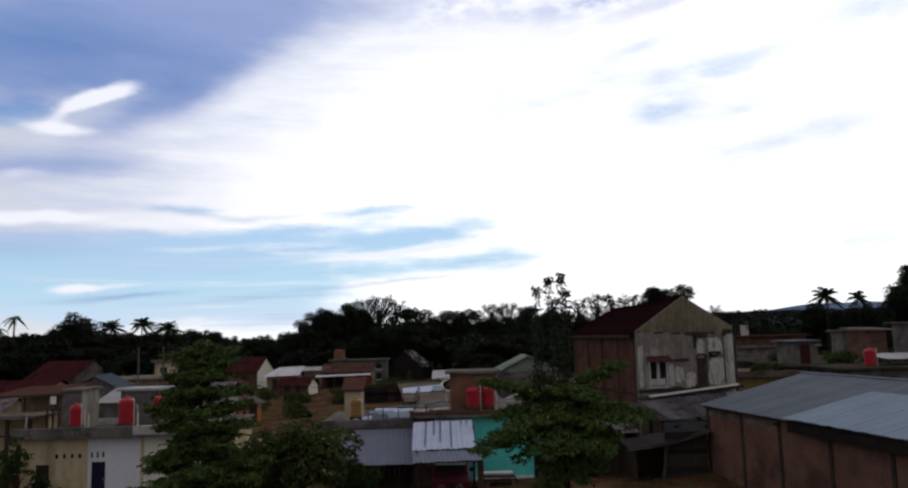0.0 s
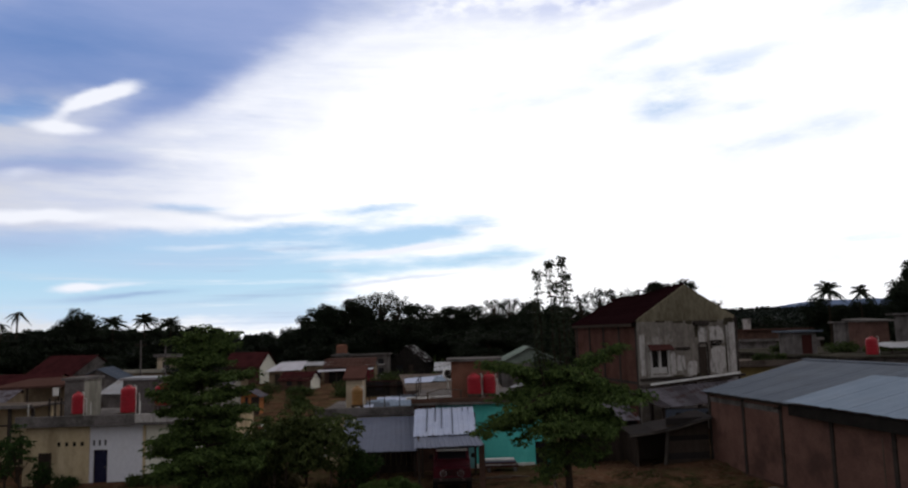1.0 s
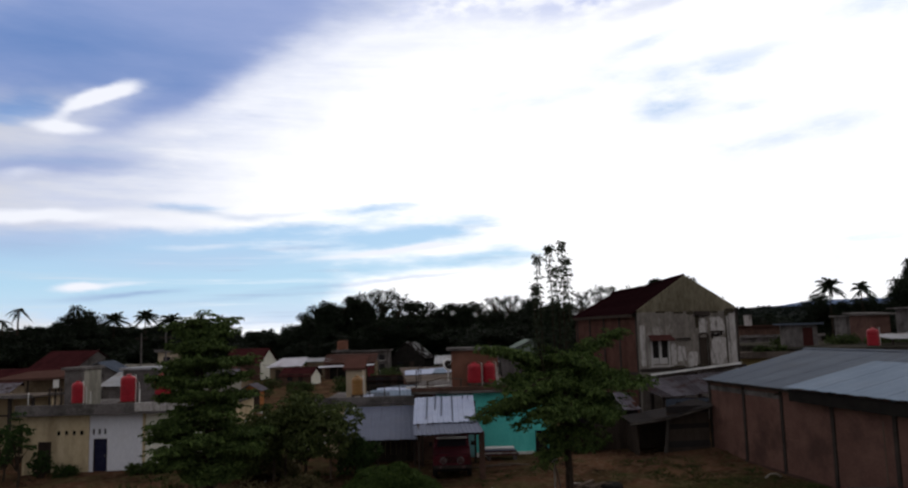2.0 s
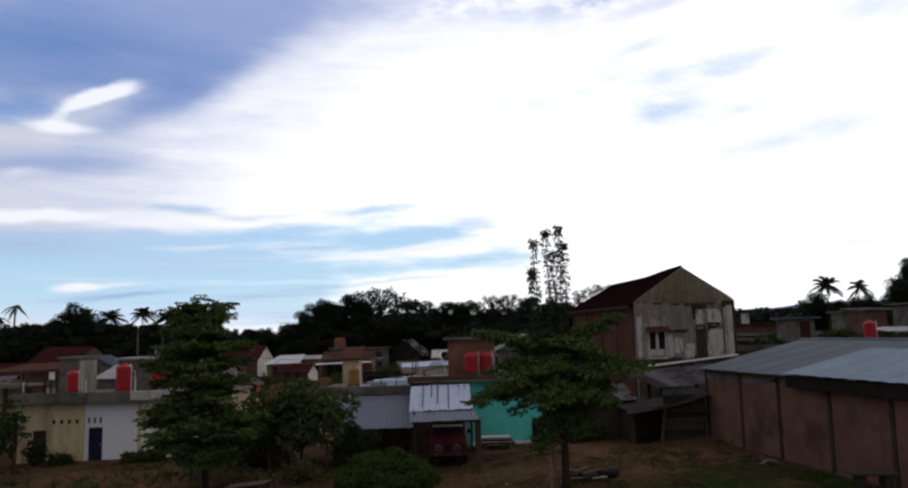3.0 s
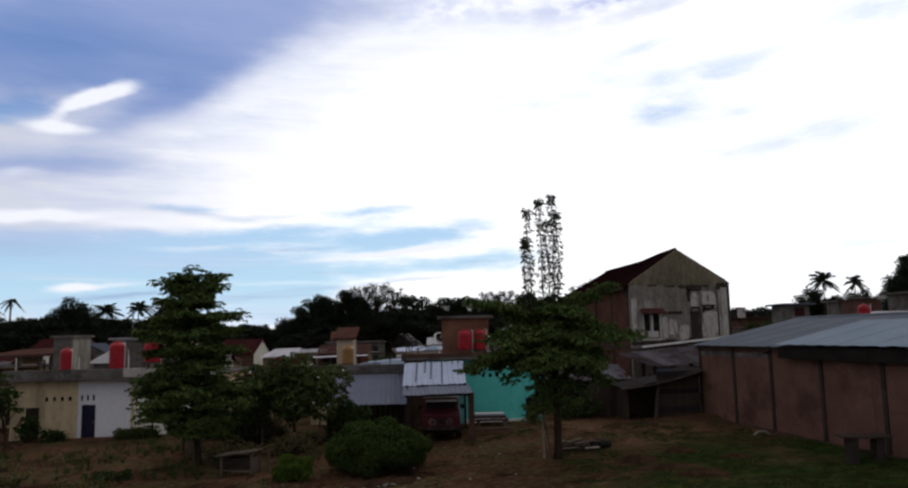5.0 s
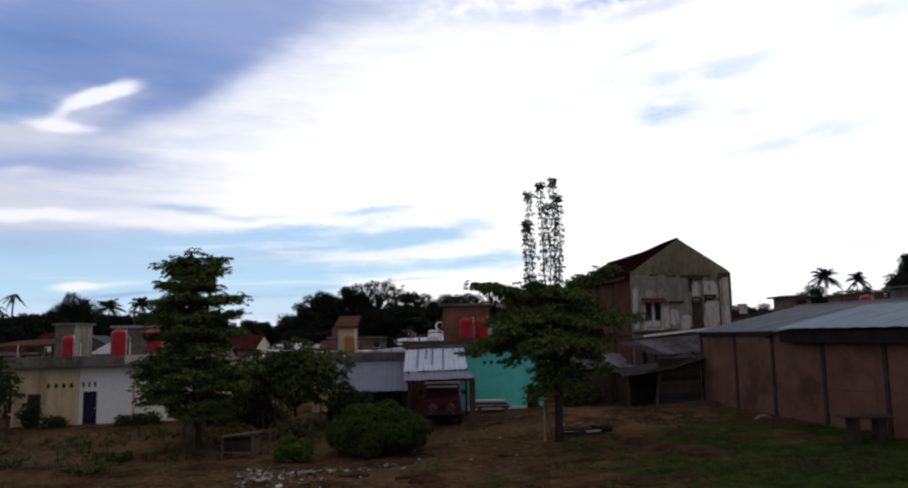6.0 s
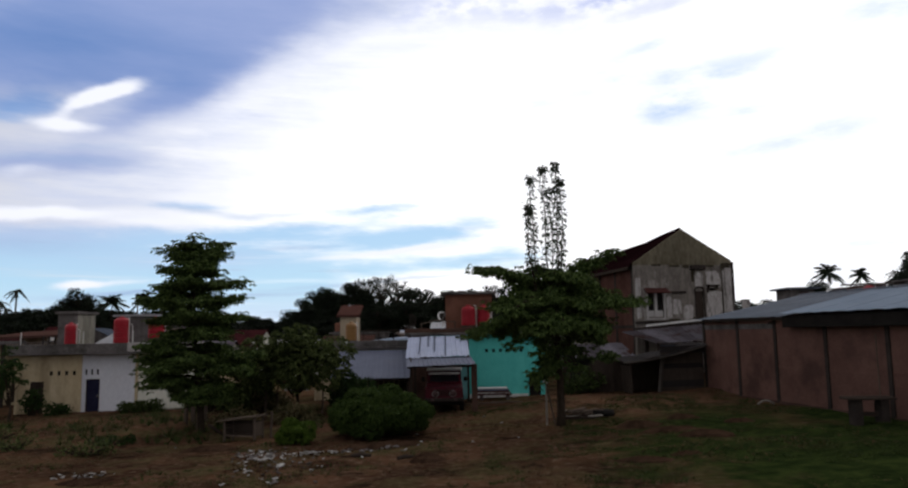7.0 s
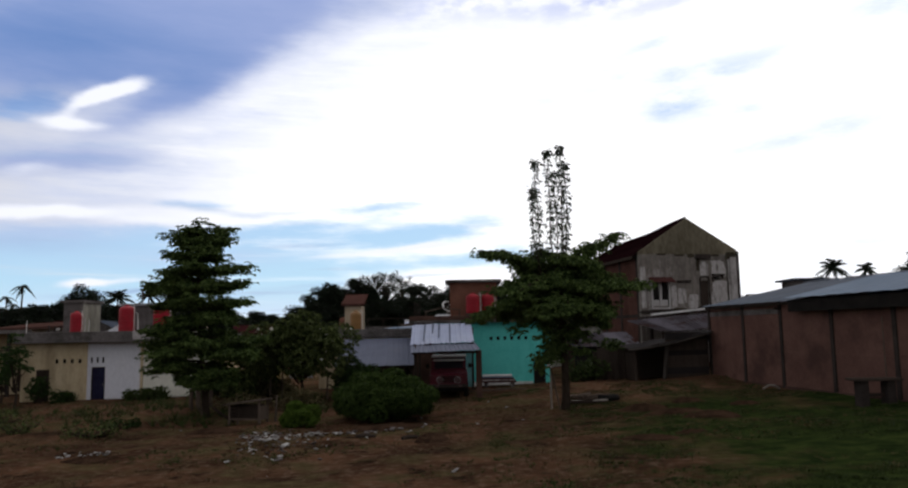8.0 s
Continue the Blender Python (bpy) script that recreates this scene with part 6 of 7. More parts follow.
def bush(x, y, rx, ry, h, label, material, leaf=0.14, count=5200, seed=3, name="bush", blossoms=0, category="bush", base=0.0, lumps_of=26, z=None, fans=False):
    rng = np.random.default_rng(seed)
    z = height(x, y) if z is None else z
    t = thing(name, label, category, (x, y, z - 0.05))
    wood = bmesh.new()
    lumps = []
    for i in range(lumps_of):
        a, f = rng.random() * math.tau, math.sqrt(rng.random())
        e = np.array((math.cos(a) * rx * f * 0.8, math.sin(a) * ry * f * 0.8, base + (h - base) * rng.uniform(0.25, 0.86) * math.sqrt(max(0.1, 1 - 0.6 * f * f))))
        foot = (0.12 * math.cos(a), 0.12 * math.sin(a), base * rng.uniform(0.9, 1.5)) if category == "tree" else (e[0] * 0.15, e[1] * 0.15, -0.05)
        tube(limb_points(foot, e, 0.05, rng, 4), [0.045, 0.03, 0.02, 0.01], 4, wood)
        lumps.append((e, rng.uniform(0.22, 0.40) * min(rx, h) * (26 / lumps_of) ** 0.3))
    if category == "tree":
        part("trunk", tube([(0, 0, -0.1), (0.08, 0.03, base * 0.7), (0, 0, base * 1.5)], [0.03 * h ** 0.7, 0.024 * h ** 0.7, 0.02 * h ** 0.7], 7), BARK, t, "dark thin trunk")
    part("branchwork", wood, BARK, t)
    pts, outs = [], []
    for e, r in lumps:
        m = count // len(lumps)
        d = rng.normal(size=(m, 3))
        d /= np.linalg.norm(d, axis=1)[:, None]
        pts.append(e + d * r * rng.uniform(0.5, 1.0, (m, 1)) ** 0.5 * (1, 1, 0.8))
        outs.append(d)
    pts, outs = np.concatenate(pts), np.concatenate(outs)
    keep = (pts[:, 2] > base * 0.8 + 0.02)
    if fans:
        whorls("crown", pts[keep], outs[keep], leaf, material, t, 5, 0.55, 0.2, seed)
    else:
        leaves("crown", pts[keep], leaf, material, t, 0.1, outs[keep], seed=seed)
    if blossoms:
        pick = pts[keep][rng.choice(keep.sum(), blossoms, replace=False)] * 1.03
        leaves("blossoms", pick, 0.16, BLOSSOM, t, 0.0, seed=seed + 1, wide=0.5, label="pale blossoms")
    return t


def tall_shoots(tree):
    """Very thin tall shoots with drooping leaf whorls that rise out of the tree's fork."""
    rng = np.random.default_rng(12)
    ox, oy, oz = tree.matrix_basis.translation
    for x, y, top, low in ((3.25, 32.4, 9.85, 6.9), (3.45, 32.7, 11.15, 7.4), (3.98, 32.6, 11.6, 6.6), (4.5, 32.5, 11.7, 6.6), (4.28, 32.8, 10.7, 6.6), (4.72, 32.7, 11.0, 6.6)):
        x, y, z1 = x * 1.02 + 0.06 - ox, y - oy, top + 0.08 - oz
        z0 = 3.3
        at = lambda h: np.array((x * (1 - (1 - (h - z0) / (z1 - z0)) ** 3) + 0.03 * math.sin(2 * h + x * 9), y * min(1, (h - z0) / 2) + 0.03 * math.cos(2 * h), h))
        hs = np.linspace(z0, z1, 15)
        s = part("shoot", tube([at(h) for h in hs], list(np.linspace(0.05, 0.012, 15)), 6), BARK, tree, "slender tall shoot")
        pts, outs = [], []
        h = low - oz
        while h < z1:
            last = h > z1 - 0.4
            for k in range(30 if last else 13):
                a = rng.random() * math.tau
                r = rng.uniform(0.02, 0.13)
                pts.append(at(h) + (math.cos(a) * r, math.sin(a) * r, rng.normal() * 0.04))
                outs.append((math.cos(a), math.sin(a), 0.1))
            h += 0.14 if last else rng.uniform(0.19, 0.30)
        leaves("foliage", np.array(pts), 0.21, LEAF_STEM, s, 0.8, np.array(outs), wide=0.2, seed=int(top * 100))


def wood_tree(seed, h, r, material, kind):
    """One far tree at the origin, to be copied."""
    rng = np.random.default_rng(seed)
    t = thing("forest_tree", "dark broad-leaved tree at the edge of the wood", "tree", (0, 0, -200), group="trees of the wood")
    part("trunk", tube([(0, 0, -0.5), (0.2, 0, h * 0.35), (0.1, 0.2, h * 0.7), (0, 0, h * 0.9)], [0.35, 0.26, 0.15, 0.05], 7), BARK, t)
    wood, pts, outs = bmesh.new(), [], []
    n = 30 if kind == "dense" else 78
    for i in range(n):
        a = rng.random() * math.tau
        f = rng.uniform(0.2, 1.0)
        zz = rng.uniform(0.35, 0.97) if kind == "dense" else rng.uniform(0.42, 1.0)
        prof = math.sqrt(max(0.05, 1 - ((zz - 0.6) / 0.45) ** 2))
        e = np.array((math.cos(a) * r * f * prof, math.sin(a) * r * f * prof, h * zz))
        tube(limb_points((0, 0, h * zz * 0.7), e, 0.2, rng, 4), [0.12, 0.08, 0.05, 0.02], 4, wood)
        m = 380 if kind == "dense" else 30
        d = rng.normal(size=(m, 3))
        d /= np.linalg.norm(d, axis=1)[:, None]
        size = r * (rng.uniform(0.24, 0.42) if kind == "dense" else rng.uniform(0.07, 0.15))
        pts.append(e + d * size * rng.uniform(0.3, 1.0, (m, 1)) * (1, 1, 0.7))
        outs.append(d)
    part("branchwork", wood, BARK, t)
    leaves("crown", np.concatenate(pts), 0.34 if kind == "dense" else 0.27, material, t, 0.1, np.concatenate(outs), seed=seed)
    return t


def palm_tree(seed, h, count=26, reach=3.1, hang=0.5, label="dark coconut palm with drooping fronds"):
    rng = np.random.default_rng(seed)
    t = thing("palm_tree", label, "palm", (0, 0, -200), group="palms of the wood")
    part("trunk", tube([(0, 0, -0.5), (0.3, 0, h * 0.5), (0.15, 0, h)], [0.2, 0.15, 0.11], 7), BARK, t)
    for i in range(count):
        a = i * 2.4 + rng.normal() * 0.2
        rise = radians(86 - 100 * i / (count - 1) + rng.normal() * 7)
        r = reach * rng.uniform(0.8, 1.1)
        out = Vector((math.cos(a), math.sin(a), 0))
        side = Vector((-math.sin(a), math.cos(a), 0))
        at = lambda f: Vector((0.15, 0, h)) + out * r * f * (math.cos(rise) + 0.25 * f) + Vector((0, 0, r * (f * math.sin(rise) - hang * f * f)))
        bm = bmesh.new()
        for k in range(1, 15):
            f = k / 14.5
            p0, p1 = at(f - 0.06), at(f + 0.03)
            l = 0.34 * r * math.sin(math.pi * (0.16 + 0.78 * f)) * rng.uniform(0.8, 1.15)
            along = (p1 - p0).normalized()
            for s in (-1, 1):
                tip = p1 + side * s * l * 0.72 + along * l * 0.45 - Vector((0, 0, l * 0.5))
                bm.faces.new([bm.verts.new(v) for v in (p0, p1, tip)])
        tube([at(k / 6) for k in range(7)], [0.05, 0.045, 0.04, 0.03, 0.025, 0.02, 0.01], 3, bm)
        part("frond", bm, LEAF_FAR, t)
    return t


def woods():
    rng = random.Random(21)
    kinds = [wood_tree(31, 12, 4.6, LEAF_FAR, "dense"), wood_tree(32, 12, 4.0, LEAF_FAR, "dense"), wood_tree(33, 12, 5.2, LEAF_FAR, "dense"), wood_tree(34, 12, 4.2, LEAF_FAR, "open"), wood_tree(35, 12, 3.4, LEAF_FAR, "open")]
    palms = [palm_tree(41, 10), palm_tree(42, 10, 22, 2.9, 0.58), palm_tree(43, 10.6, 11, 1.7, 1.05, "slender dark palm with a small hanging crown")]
    used = set()

    def put(src, x, y, top, spread=1.0):
        z = height(x, y)
        tall = (11.6 if src is not palms[2] else 11.1) if src in palms else 12.1
        s = (top - z) / tall
        m = Matrix.Translation((x, y, z)) @ Matrix.Rotation(rng.random() * 6.28, 4, "Z") @ Matrix.Diagonal((s * spread, s * spread, s, 1))
        if src in used:
            copy_thing(src, m @ Matrix.Diagonal([1 / v for v in src.scale] + [1]))
        else:
            used.add(src)
            src.matrix_basis = m

    # the skyline: bearing (x over y), distance, top, kind (0 to 4 broad-leaved, 5 and 6 palms)
    SKYLINE_LEFT = [(-0.598, 165, 13.4, 7), (-0.586, 168, 11.8, 7), (-0.574, 165, 15.9, 7), (-0.56, 180, 12.2, 1), (-0.541, 185, 12.9, 0), (-0.519, 185, 13.0, 1), (-0.493, 185, 16.7, 2), (-0.469, 190, 13.2, 0), (-0.448, 168, 14.6, 5), (-0.43, 190, 11.6, 1), (-0.409, 168, 15.2, 6), (-0.39, 190, 11.6, 2), (-0.372, 170, 14.0, 5), (-0.35, 190, 12.0, 0), (-0.329, 190, 12.2, 3), (-0.312, 190, 11.4, 1)]
    SKYLINE_MID = [(-0.289, 260, 10.7, 2), (-0.266, 270, 10.8, 0), (-0.243, 260, 10.8, 1), (-0.22, 250, 10.9, 2), (-0.201, 200, 12.0, 0), (-0.179, 190, 15.5, 1), (-0.153, 190, 17.4, 2), (-0.132, 195, 17.9, 2), (-0.112, 197, 19.0, 3), (-0.094, 200, 20.0, 3), (-0.073, 197, 18.6, 4), (-0.052, 195, 17.4, 0), (-0.031, 190, 14.2, 3), (-0.01, 190, 15.0, 2), (0.011, 190, 16.4, 0), (0.032, 190, 15.1, 4), (0.056, 195, 16.9, 3), (0.079, 195, 17.1, 3)]
    SKYLINE_RIGHT = [(0.098, 185, 15.5, 1), (0.121, 180, 15.5, 2), (0.144, 175, 14.9, 0), (0.171, 175, 16.8, 4), (0.195, 175, 17.9, 3), (0.218, 175, 17.6, 4), (0.242, 170, 17.4, 3), (0.265, 165, 18.3, 1), (0.288, 165, 19.6, 0), (0.348, 180, 14.9, 4), (0.4995, 143, 16.6, 5), (0.542, 143, 15.9, 6), (0.487, 150, 13.6, 1), (0.515, 154, 12.6, 0), (0.547, 150, 13.2, 2), (0.50, 148, 12.6, 2), (0.618, 205, 20.5, 2), (0.63, 200, 25.0, 0), (0.636, 209, 25.4, 1), (0.645, 203, 26.2, 2), (0.63, 196, 16.0, 2), (0.641, 199, 22.0, 1), (0.652, 205, 24.0, 0)]
    pool = kinds + palms
    for q, y, top, k in SKYLINE_LEFT + SKYLINE_MID + SKYLINE_RIGHT:
        put(pool[k], q * y, y, top - (0.0 if k > 4 else 0.4), 1.0 if k < 5 or k == 7 else (0.62 if q > 0 else 0.78))
    # fuller wood behind and below the skyline
    for i in range(90):
        q = -0.68 + 1.0 * (i + rng.random()) / 90
        y = rng.uniform(170, 230)
        top = rng.uniform(11.0, 12.2) if q < -0.31 else (rng.uniform(8.4, 9.8) if q < -0.2 else rng.uniform(10.5, 13.5))
        put(kinds[rng.randrange(3)], q * y, y, top, 1.35)
    for i in range(26):
        q = 0.28 + 0.42 * (i + rng.random()) / 26
        y = rng.uniform(150, 260)
        put(kinds[rng.randrange(3)], q * y, y, rng.uniform(8.0, 10.0), 1.5)
    for i in range(60):
        q = -0.68 + 1.05 * (i + rng.random()) / 60
        y = rng.uniform(146, 166) + (16 if -0.31 < q < 0.02 else 0)
        put(kinds[rng.randrange(3)], q * y, y, rng.uniform(7.5, 10.0) if q < -0.31 or q > -0.19 else rng.uniform(6.0, 7.8), 1.9)
    # low growth among the houses
    for i in range(60):
        q = -0.62 + 1.25 * (i + rng.random()) / 60
        y = rng.uniform(92, 138)
        if -0.3 < q < 0.01:
            continue
        if any(abs(q * y - hx) < 6 and abs(y - hy) < 9 for hx, hy in ((-39, 148), (-28, 127), (-22, 106), (-15, 112), (-17, 119), (-54, 97), (-62, 122), (-40, 104), (-4, 92), (-40, 87))):
            continue
        put(kinds[rng.randrange(5)], q * y, y, rng.uniform(3.6, 6.0), 1.5)


def far_woods():
    """The wooded slope far off, one tangle of crowns over a rise of the ground."""
    rng = np.random.default_rng(90)
    n = 16000
    y = rng.uniform(470, 900, n)
    q = rng.uniform(-0.1, 0.75, n)
    rise = np.clip((q - 0.12) / 0.25, 0, 1)
    crown = 4.5 + 1.6 * np.sin(q * 95 + y * 0.05) + 1.3 * np.sin(q * 41 - y * 0.09)
    z = 1.0 + rise * 0.0235 * y * np.sqrt((y - 440) / 460) + crown * rng.uniform(0.0, 1.0, n) ** 0.5
    big = np.stack([q * y, y, z], axis=1)
    pts = (big[:, None, :] + rng.normal(size=(n, 7, 3)) * (2.4, 2.4, 0.7)).reshape(-1, 3)
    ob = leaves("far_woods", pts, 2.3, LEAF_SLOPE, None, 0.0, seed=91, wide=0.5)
    tagged(ob, "dark woods on a rise far off", "woods", kind="stuff")


def grasses():
    """Tufts of dry and green grass over the open ground, and weeds."""
    rng = np.random.default_rng(77)

    def tufts(name, n, x0, x1, y0, y1, tall, material, label, patch, blades=7, cut=0.0):
        v, f = [], []
        made = 0
        while made < n:
            x, y = rng.uniform(x0, x1), rng.uniform(y0, y1)
            if noise.noise((x * 0.22 + patch, y * 0.22, patch)) < cut + 0.25 * (rng.random() - 0.5):
                continue
            made += 1
            z = height(x, y) + 0.16 * noise.noise((x * 0.35, y * 0.35, 0)) + 0.07 * noise.noise((x * 1.1, y * 1.1, 3)) - 0.03
            for b in range(blades):
                a = rng.random() * math.tau
                l = tall * rng.uniform(0.5, 1.3)
                dx, dy = math.cos(a), math.sin(a)
                w = 0.012 + 0.012 * tall
                bx, by = x + dx * 0.07 * rng.random(), y + dy * 0.07 * rng.random()
                k = len(v)
                v += [(bx - dy * w, by + dx * w, z), (bx + dy * w, by - dx * w, z), (bx + dx * l * 0.55, by + dy * l * 0.55, z + l * rng.uniform(0.5, 1.0))]
                f.append((k, k + 1, k + 2))
        me = bpy.data.meshes.new(name)
        me.from_pydata(v, [], f)
        me.materials.append(material)
        tagged(new(name, me), label, "grass", kind="stuff")

    tufts("dry_grass", 9000, -30, 16, 14, 45, 0.10, STRAW, "short dry grass on bare earth", 0.0, cut=0.02)
    tufts("green_grass", 20000, 1.0, 18, 11, 41, 0.085, GRASS, "short green grass on earth", 5.0, cut=-0.08)
    tufts("green_grass", 4200, -30, 2, 15, 45, 0.11, GRASS, "sparse green grass on bare earth", 9.0, cut=0.12)
    tufts("weeds", 420, -28, -6, 33, 46, 0.5, GRASS, "tall green weeds near the houses", 3.0, 12, cut=0.05)


OLD_POST = surface("pale_old_post", (0.16, 0.14, 0.12), (0.34, 0.31, 0.28), 3, 20, squash=0.3)


def clutter():
    rnd = random.Random(5)
    # litter and rubble heaps
    def chip(x, y, s, mat, label, group, cat="litter", name="litter"):
        z = height(x, y) + 0.16 * noise.noise((x * 0.35, y * 0.35, 0)) + 0.07 * noise.noise((x * 1.1, y * 1.1, 3))
        bm = bmesh.new()
        bmesh.ops.create_icosphere(bm, subdivisions=1, radius=s)
        for v in bm.verts:
            v.co *= rnd.uniform(0.55, 1.25)
            v.co.z *= 0.4
            v.co.x *= 1.5
        ob = part(name, bm, mat)
        ob.matrix_basis = pose(x, y, z + 0.25 * s + 0.03, rnd.uniform(-25, 25), rnd.uniform(-25, 25), rnd.uniform(0, 360))
        tagged(ob, label, cat, group)

    SPREAD = ((-5.0, 0.5, 28.9, 0.4, 0.6), (-7.3, 0.4, 28.6, 0.8, 0.4), (-6.1, 0.8, 27.6, 1.1, 0.3), (-5.4, 0.9, 25.6, 1.5, 0.35), (-3.2, 0.8, 29.4, 0.4, 0.2))
    for i in range(300):
        cx, sx, cy, sy, share = SPREAD[(0, 1, 2, 3, 3, 2, 1, 4)[i % 8]]
        x, y = rnd.gauss(cx, sx), rnd.gauss(cy, sy)
        white = rnd.random() < share
        chip(x, y, rnd.uniform(0.02, 0.08) * (1.5 if i % 11 == 0 else 1), CLOTH if white else (CONCRETE if i % 2 else DARK_SOIL), "white scrap of litter on bare earth" if white else "grey lump of rubble on bare earth", "rubble heap", "litter" if white else "rubble", "litter" if white else "rubble")
    for i in range(80):
        x, y = rnd.gauss(-12.1, 0.5), rnd.gauss(25.8, 0.3)
        chip(x, y, rnd.uniform(0.025, 0.09), CLOTH if i % 2 else DARK_SOIL, "white scrap of litter on bare earth" if i % 2 else "dark lump of earth beside litter", "small litter heap", "litter" if i % 2 else "rubble", "litter" if i % 2 else "rubble")
    for i in range(14):
        x, y = rnd.uniform(-14, 10), rnd.uniform(20, 42)
        chip(x, y, rnd.uniform(0.04, 0.1), CLOTH, "small pale scrap on the ground", "scattered scraps")
    # large white sheet scraps in the heap
    for x, y, r in ((-5.2, 28.2, 15), (-6.5, 27.0, 40)):
        s = thing("plastic_sheet", "crumpled white plastic sheet on rubble", "litter", (x, y, height(x, y) + 0.05), r, group="rubble heap sheets")
        bm = bmesh.new()
        g = [[bm.verts.new((0.1 * i - 0.3, 0.1 * j - 0.15, 0.1 * rnd.random() + 0.04)) for i in range(7)] for j in range(4)]
        for a, b in zip(g, g[1:]):
            for k in range(6):
                bm.faces.new((a[k], a[k + 1], b[k + 1], b[k]))
        bmesh.ops.solidify(bm, geom=bm.faces[:], thickness=0.02)
        part("sheet", bm, CLOTH, s)
    # tilted wooden hutch
    z = height(-8.7, 33.4)
    t = thing("wooden_hutch", "tilted grey wooden hutch standing on the ground", "hutch", (-8.95, 33.4, z), -14)
    t.scale = (1.0, 0.95, 0.92)
    for x in (-0.75, 0.67):
        for y in (-0.4, 0.32):
            part("leg", box(x, y, -0.1, x + 0.08, y + 0.08, 0.86 if x < 0 else 1.06), WOOD, t)
    part("top", slab([(-0.95, -0.55, 0.92), (0.9, -0.55, 1.16), (0.9, 0.5, 1.16), (-0.95, 0.5, 0.92)], 0.06), WOOD, t, "weathered board top")
    part("floor", box(-0.75, -0.38, 0.2, 0.75, 0.38, 0.25), WOOD, t)
    part("back_panel", box(-0.67, 0.34, 0.25, 0.67, 0.37, 0.84), DARK_WOOD, t)
    for s in (-0.72, 0.69):
        part("side_panel", box(s, -0.32, 0.25, s + 0.03, 0.32, 0.84), DARK_WOOD if s < 0 else WOOD, t)
    for i in range(4):
        part("front_slat", box(-0.67, -0.37, 0.28 + 0.14 * i, 0.66, -0.35, 0.33 + 0.14 * i), DARK_WOOD, t)
    part("leaning_panel", slab([(-1.55, -0.3, 0.72), (-1.48, -0.3, 0.76), (-0.82, 0.3, 0.06), (-0.9, 0.3, 0.02)], 0.06), DARK_WOOD, t, "dark panel leaning on the hutch")
    part("corner_board", box(0.66, -0.44, 0.0, 0.78, -0.41, 1.08), WOOD, t, "pale corner board")
    # thin posts
    for x, y, h, m in ((-7.8, 33.4, 1.15, WOOD), (-12.7, 38.2, 1.5, WOOD), (-12.3, 37.4, 1.4, WOOD), (-13.2, 38.6, 1.2, DARK_WOOD), (-6.9, 41.0, 1.6, WOOD), (-9.4, 41.5, 1.9, WOOD), (-9.9, 41.0, 1.7, WOOD), (-5.3, 41.6, 1.5, WOOD)):
        p = thing("fence_post", "thin weathered wooden post in the earth", "post", (x, y, height(x, y)), rnd.uniform(0, 90), group="old fence posts")
        part("stake", tube([(0, 0, -0.2), (0.03, 0.02, h * 0.6), (0.05, 0.0, h)], [0.055, 0.05, 0.04], 6), m, p)
    for i in range(4):
        x, y = -13.6 + 0.32 * i, 39.6 + 0.05 * i
        p = thing("fence_board", "short pale fence board in the earth", "board", (x, y, height(x, y)), group="short board fence")
        part("board", box(-0.1, -0.015, -0.2, 0.1, 0.015, 0.9 + 0.25 * rnd.random()), WOOD, p)
    # pale water stand pipe beside the tree
    t = thing("tap_post", "pale post with a water tap and brace", "post", (4.08, 33.6, height(4.08, 33.6)))
    part("post", box(-0.035, -0.035, -0.2, 0.035, 0.035, 1.75, bevel=0.008), OLD_POST, t)
    part("cap", lathe([(0.1, 1.75), (0.14, 1.8), (0.13, 1.95), (0.05, 2.02)], 10), WHITE_TRIM, t, "white cap")
    part("brace", tube([(0.07, -0.02, 1.5), (0.2, -0.15, 0.7), (0.36, -0.3, -0.1)], [0.035] * 3, 6), WOOD, t, "pale leaning brace")
    # planks and logs by the tree
    for i in range(13):
        x, y = 5.75 + rnd.gauss(0, 0.45), 35.2 + rnd.gauss(0, 0.35)
        l, w = rnd.uniform(0.35, 0.85), rnd.uniform(0.05, 0.1)
        p = thing("plank", "old timber lying in a heap on the earth", "plank", (x, y, height(x, y) + 0.05 + 0.06 * (i % 4)), rnd.uniform(-60, 60), group="plank pile")
        part("board", box(-l, -w, 0, l, w, rnd.uniform(0.05, 0.12), bevel=0.01), (DARK_WOOD, OLD_POST, WOOD, WOOD)[i % 4], p)
    for x, y, l, r in ((5.4, 34.5, 0.8, 12),):
        p = thing("pole", "pale debarked pole lying on the earth", "pole", (x, y, height(x, y) + 0.1), r, group="plank pile")
        part("stem", tube([(-l, 0, 0), (0, 0.03, 0.03), (l, 0, 0)], [0.06, 0.065, 0.05], 7), OLD_POST, p)
    tyre = thing("old_tyre", "old black tyre lying on the earth", "tyre", (6.85, 35.4, height(6.85, 35.4) + 0.12))
    part("tread", lathe([(0.3, -0.1), (0.5, -0.12), (0.56, 0), (0.5, 0.12), (0.3, 0.1)], 18), RUBBER, tyre)
    # stack of boards on blocks in front of the teal wall
    t = thing("board_stack", "stack of white and red boards on blocks", "boards", (2.35, 43.9, height(2.3, 43.9)))
    for x in (-0.8, 0.7):
        part("block", box(x, -0.3, -0.05, x + 0.2, 0.3, 0.28), CONCRETE, t)
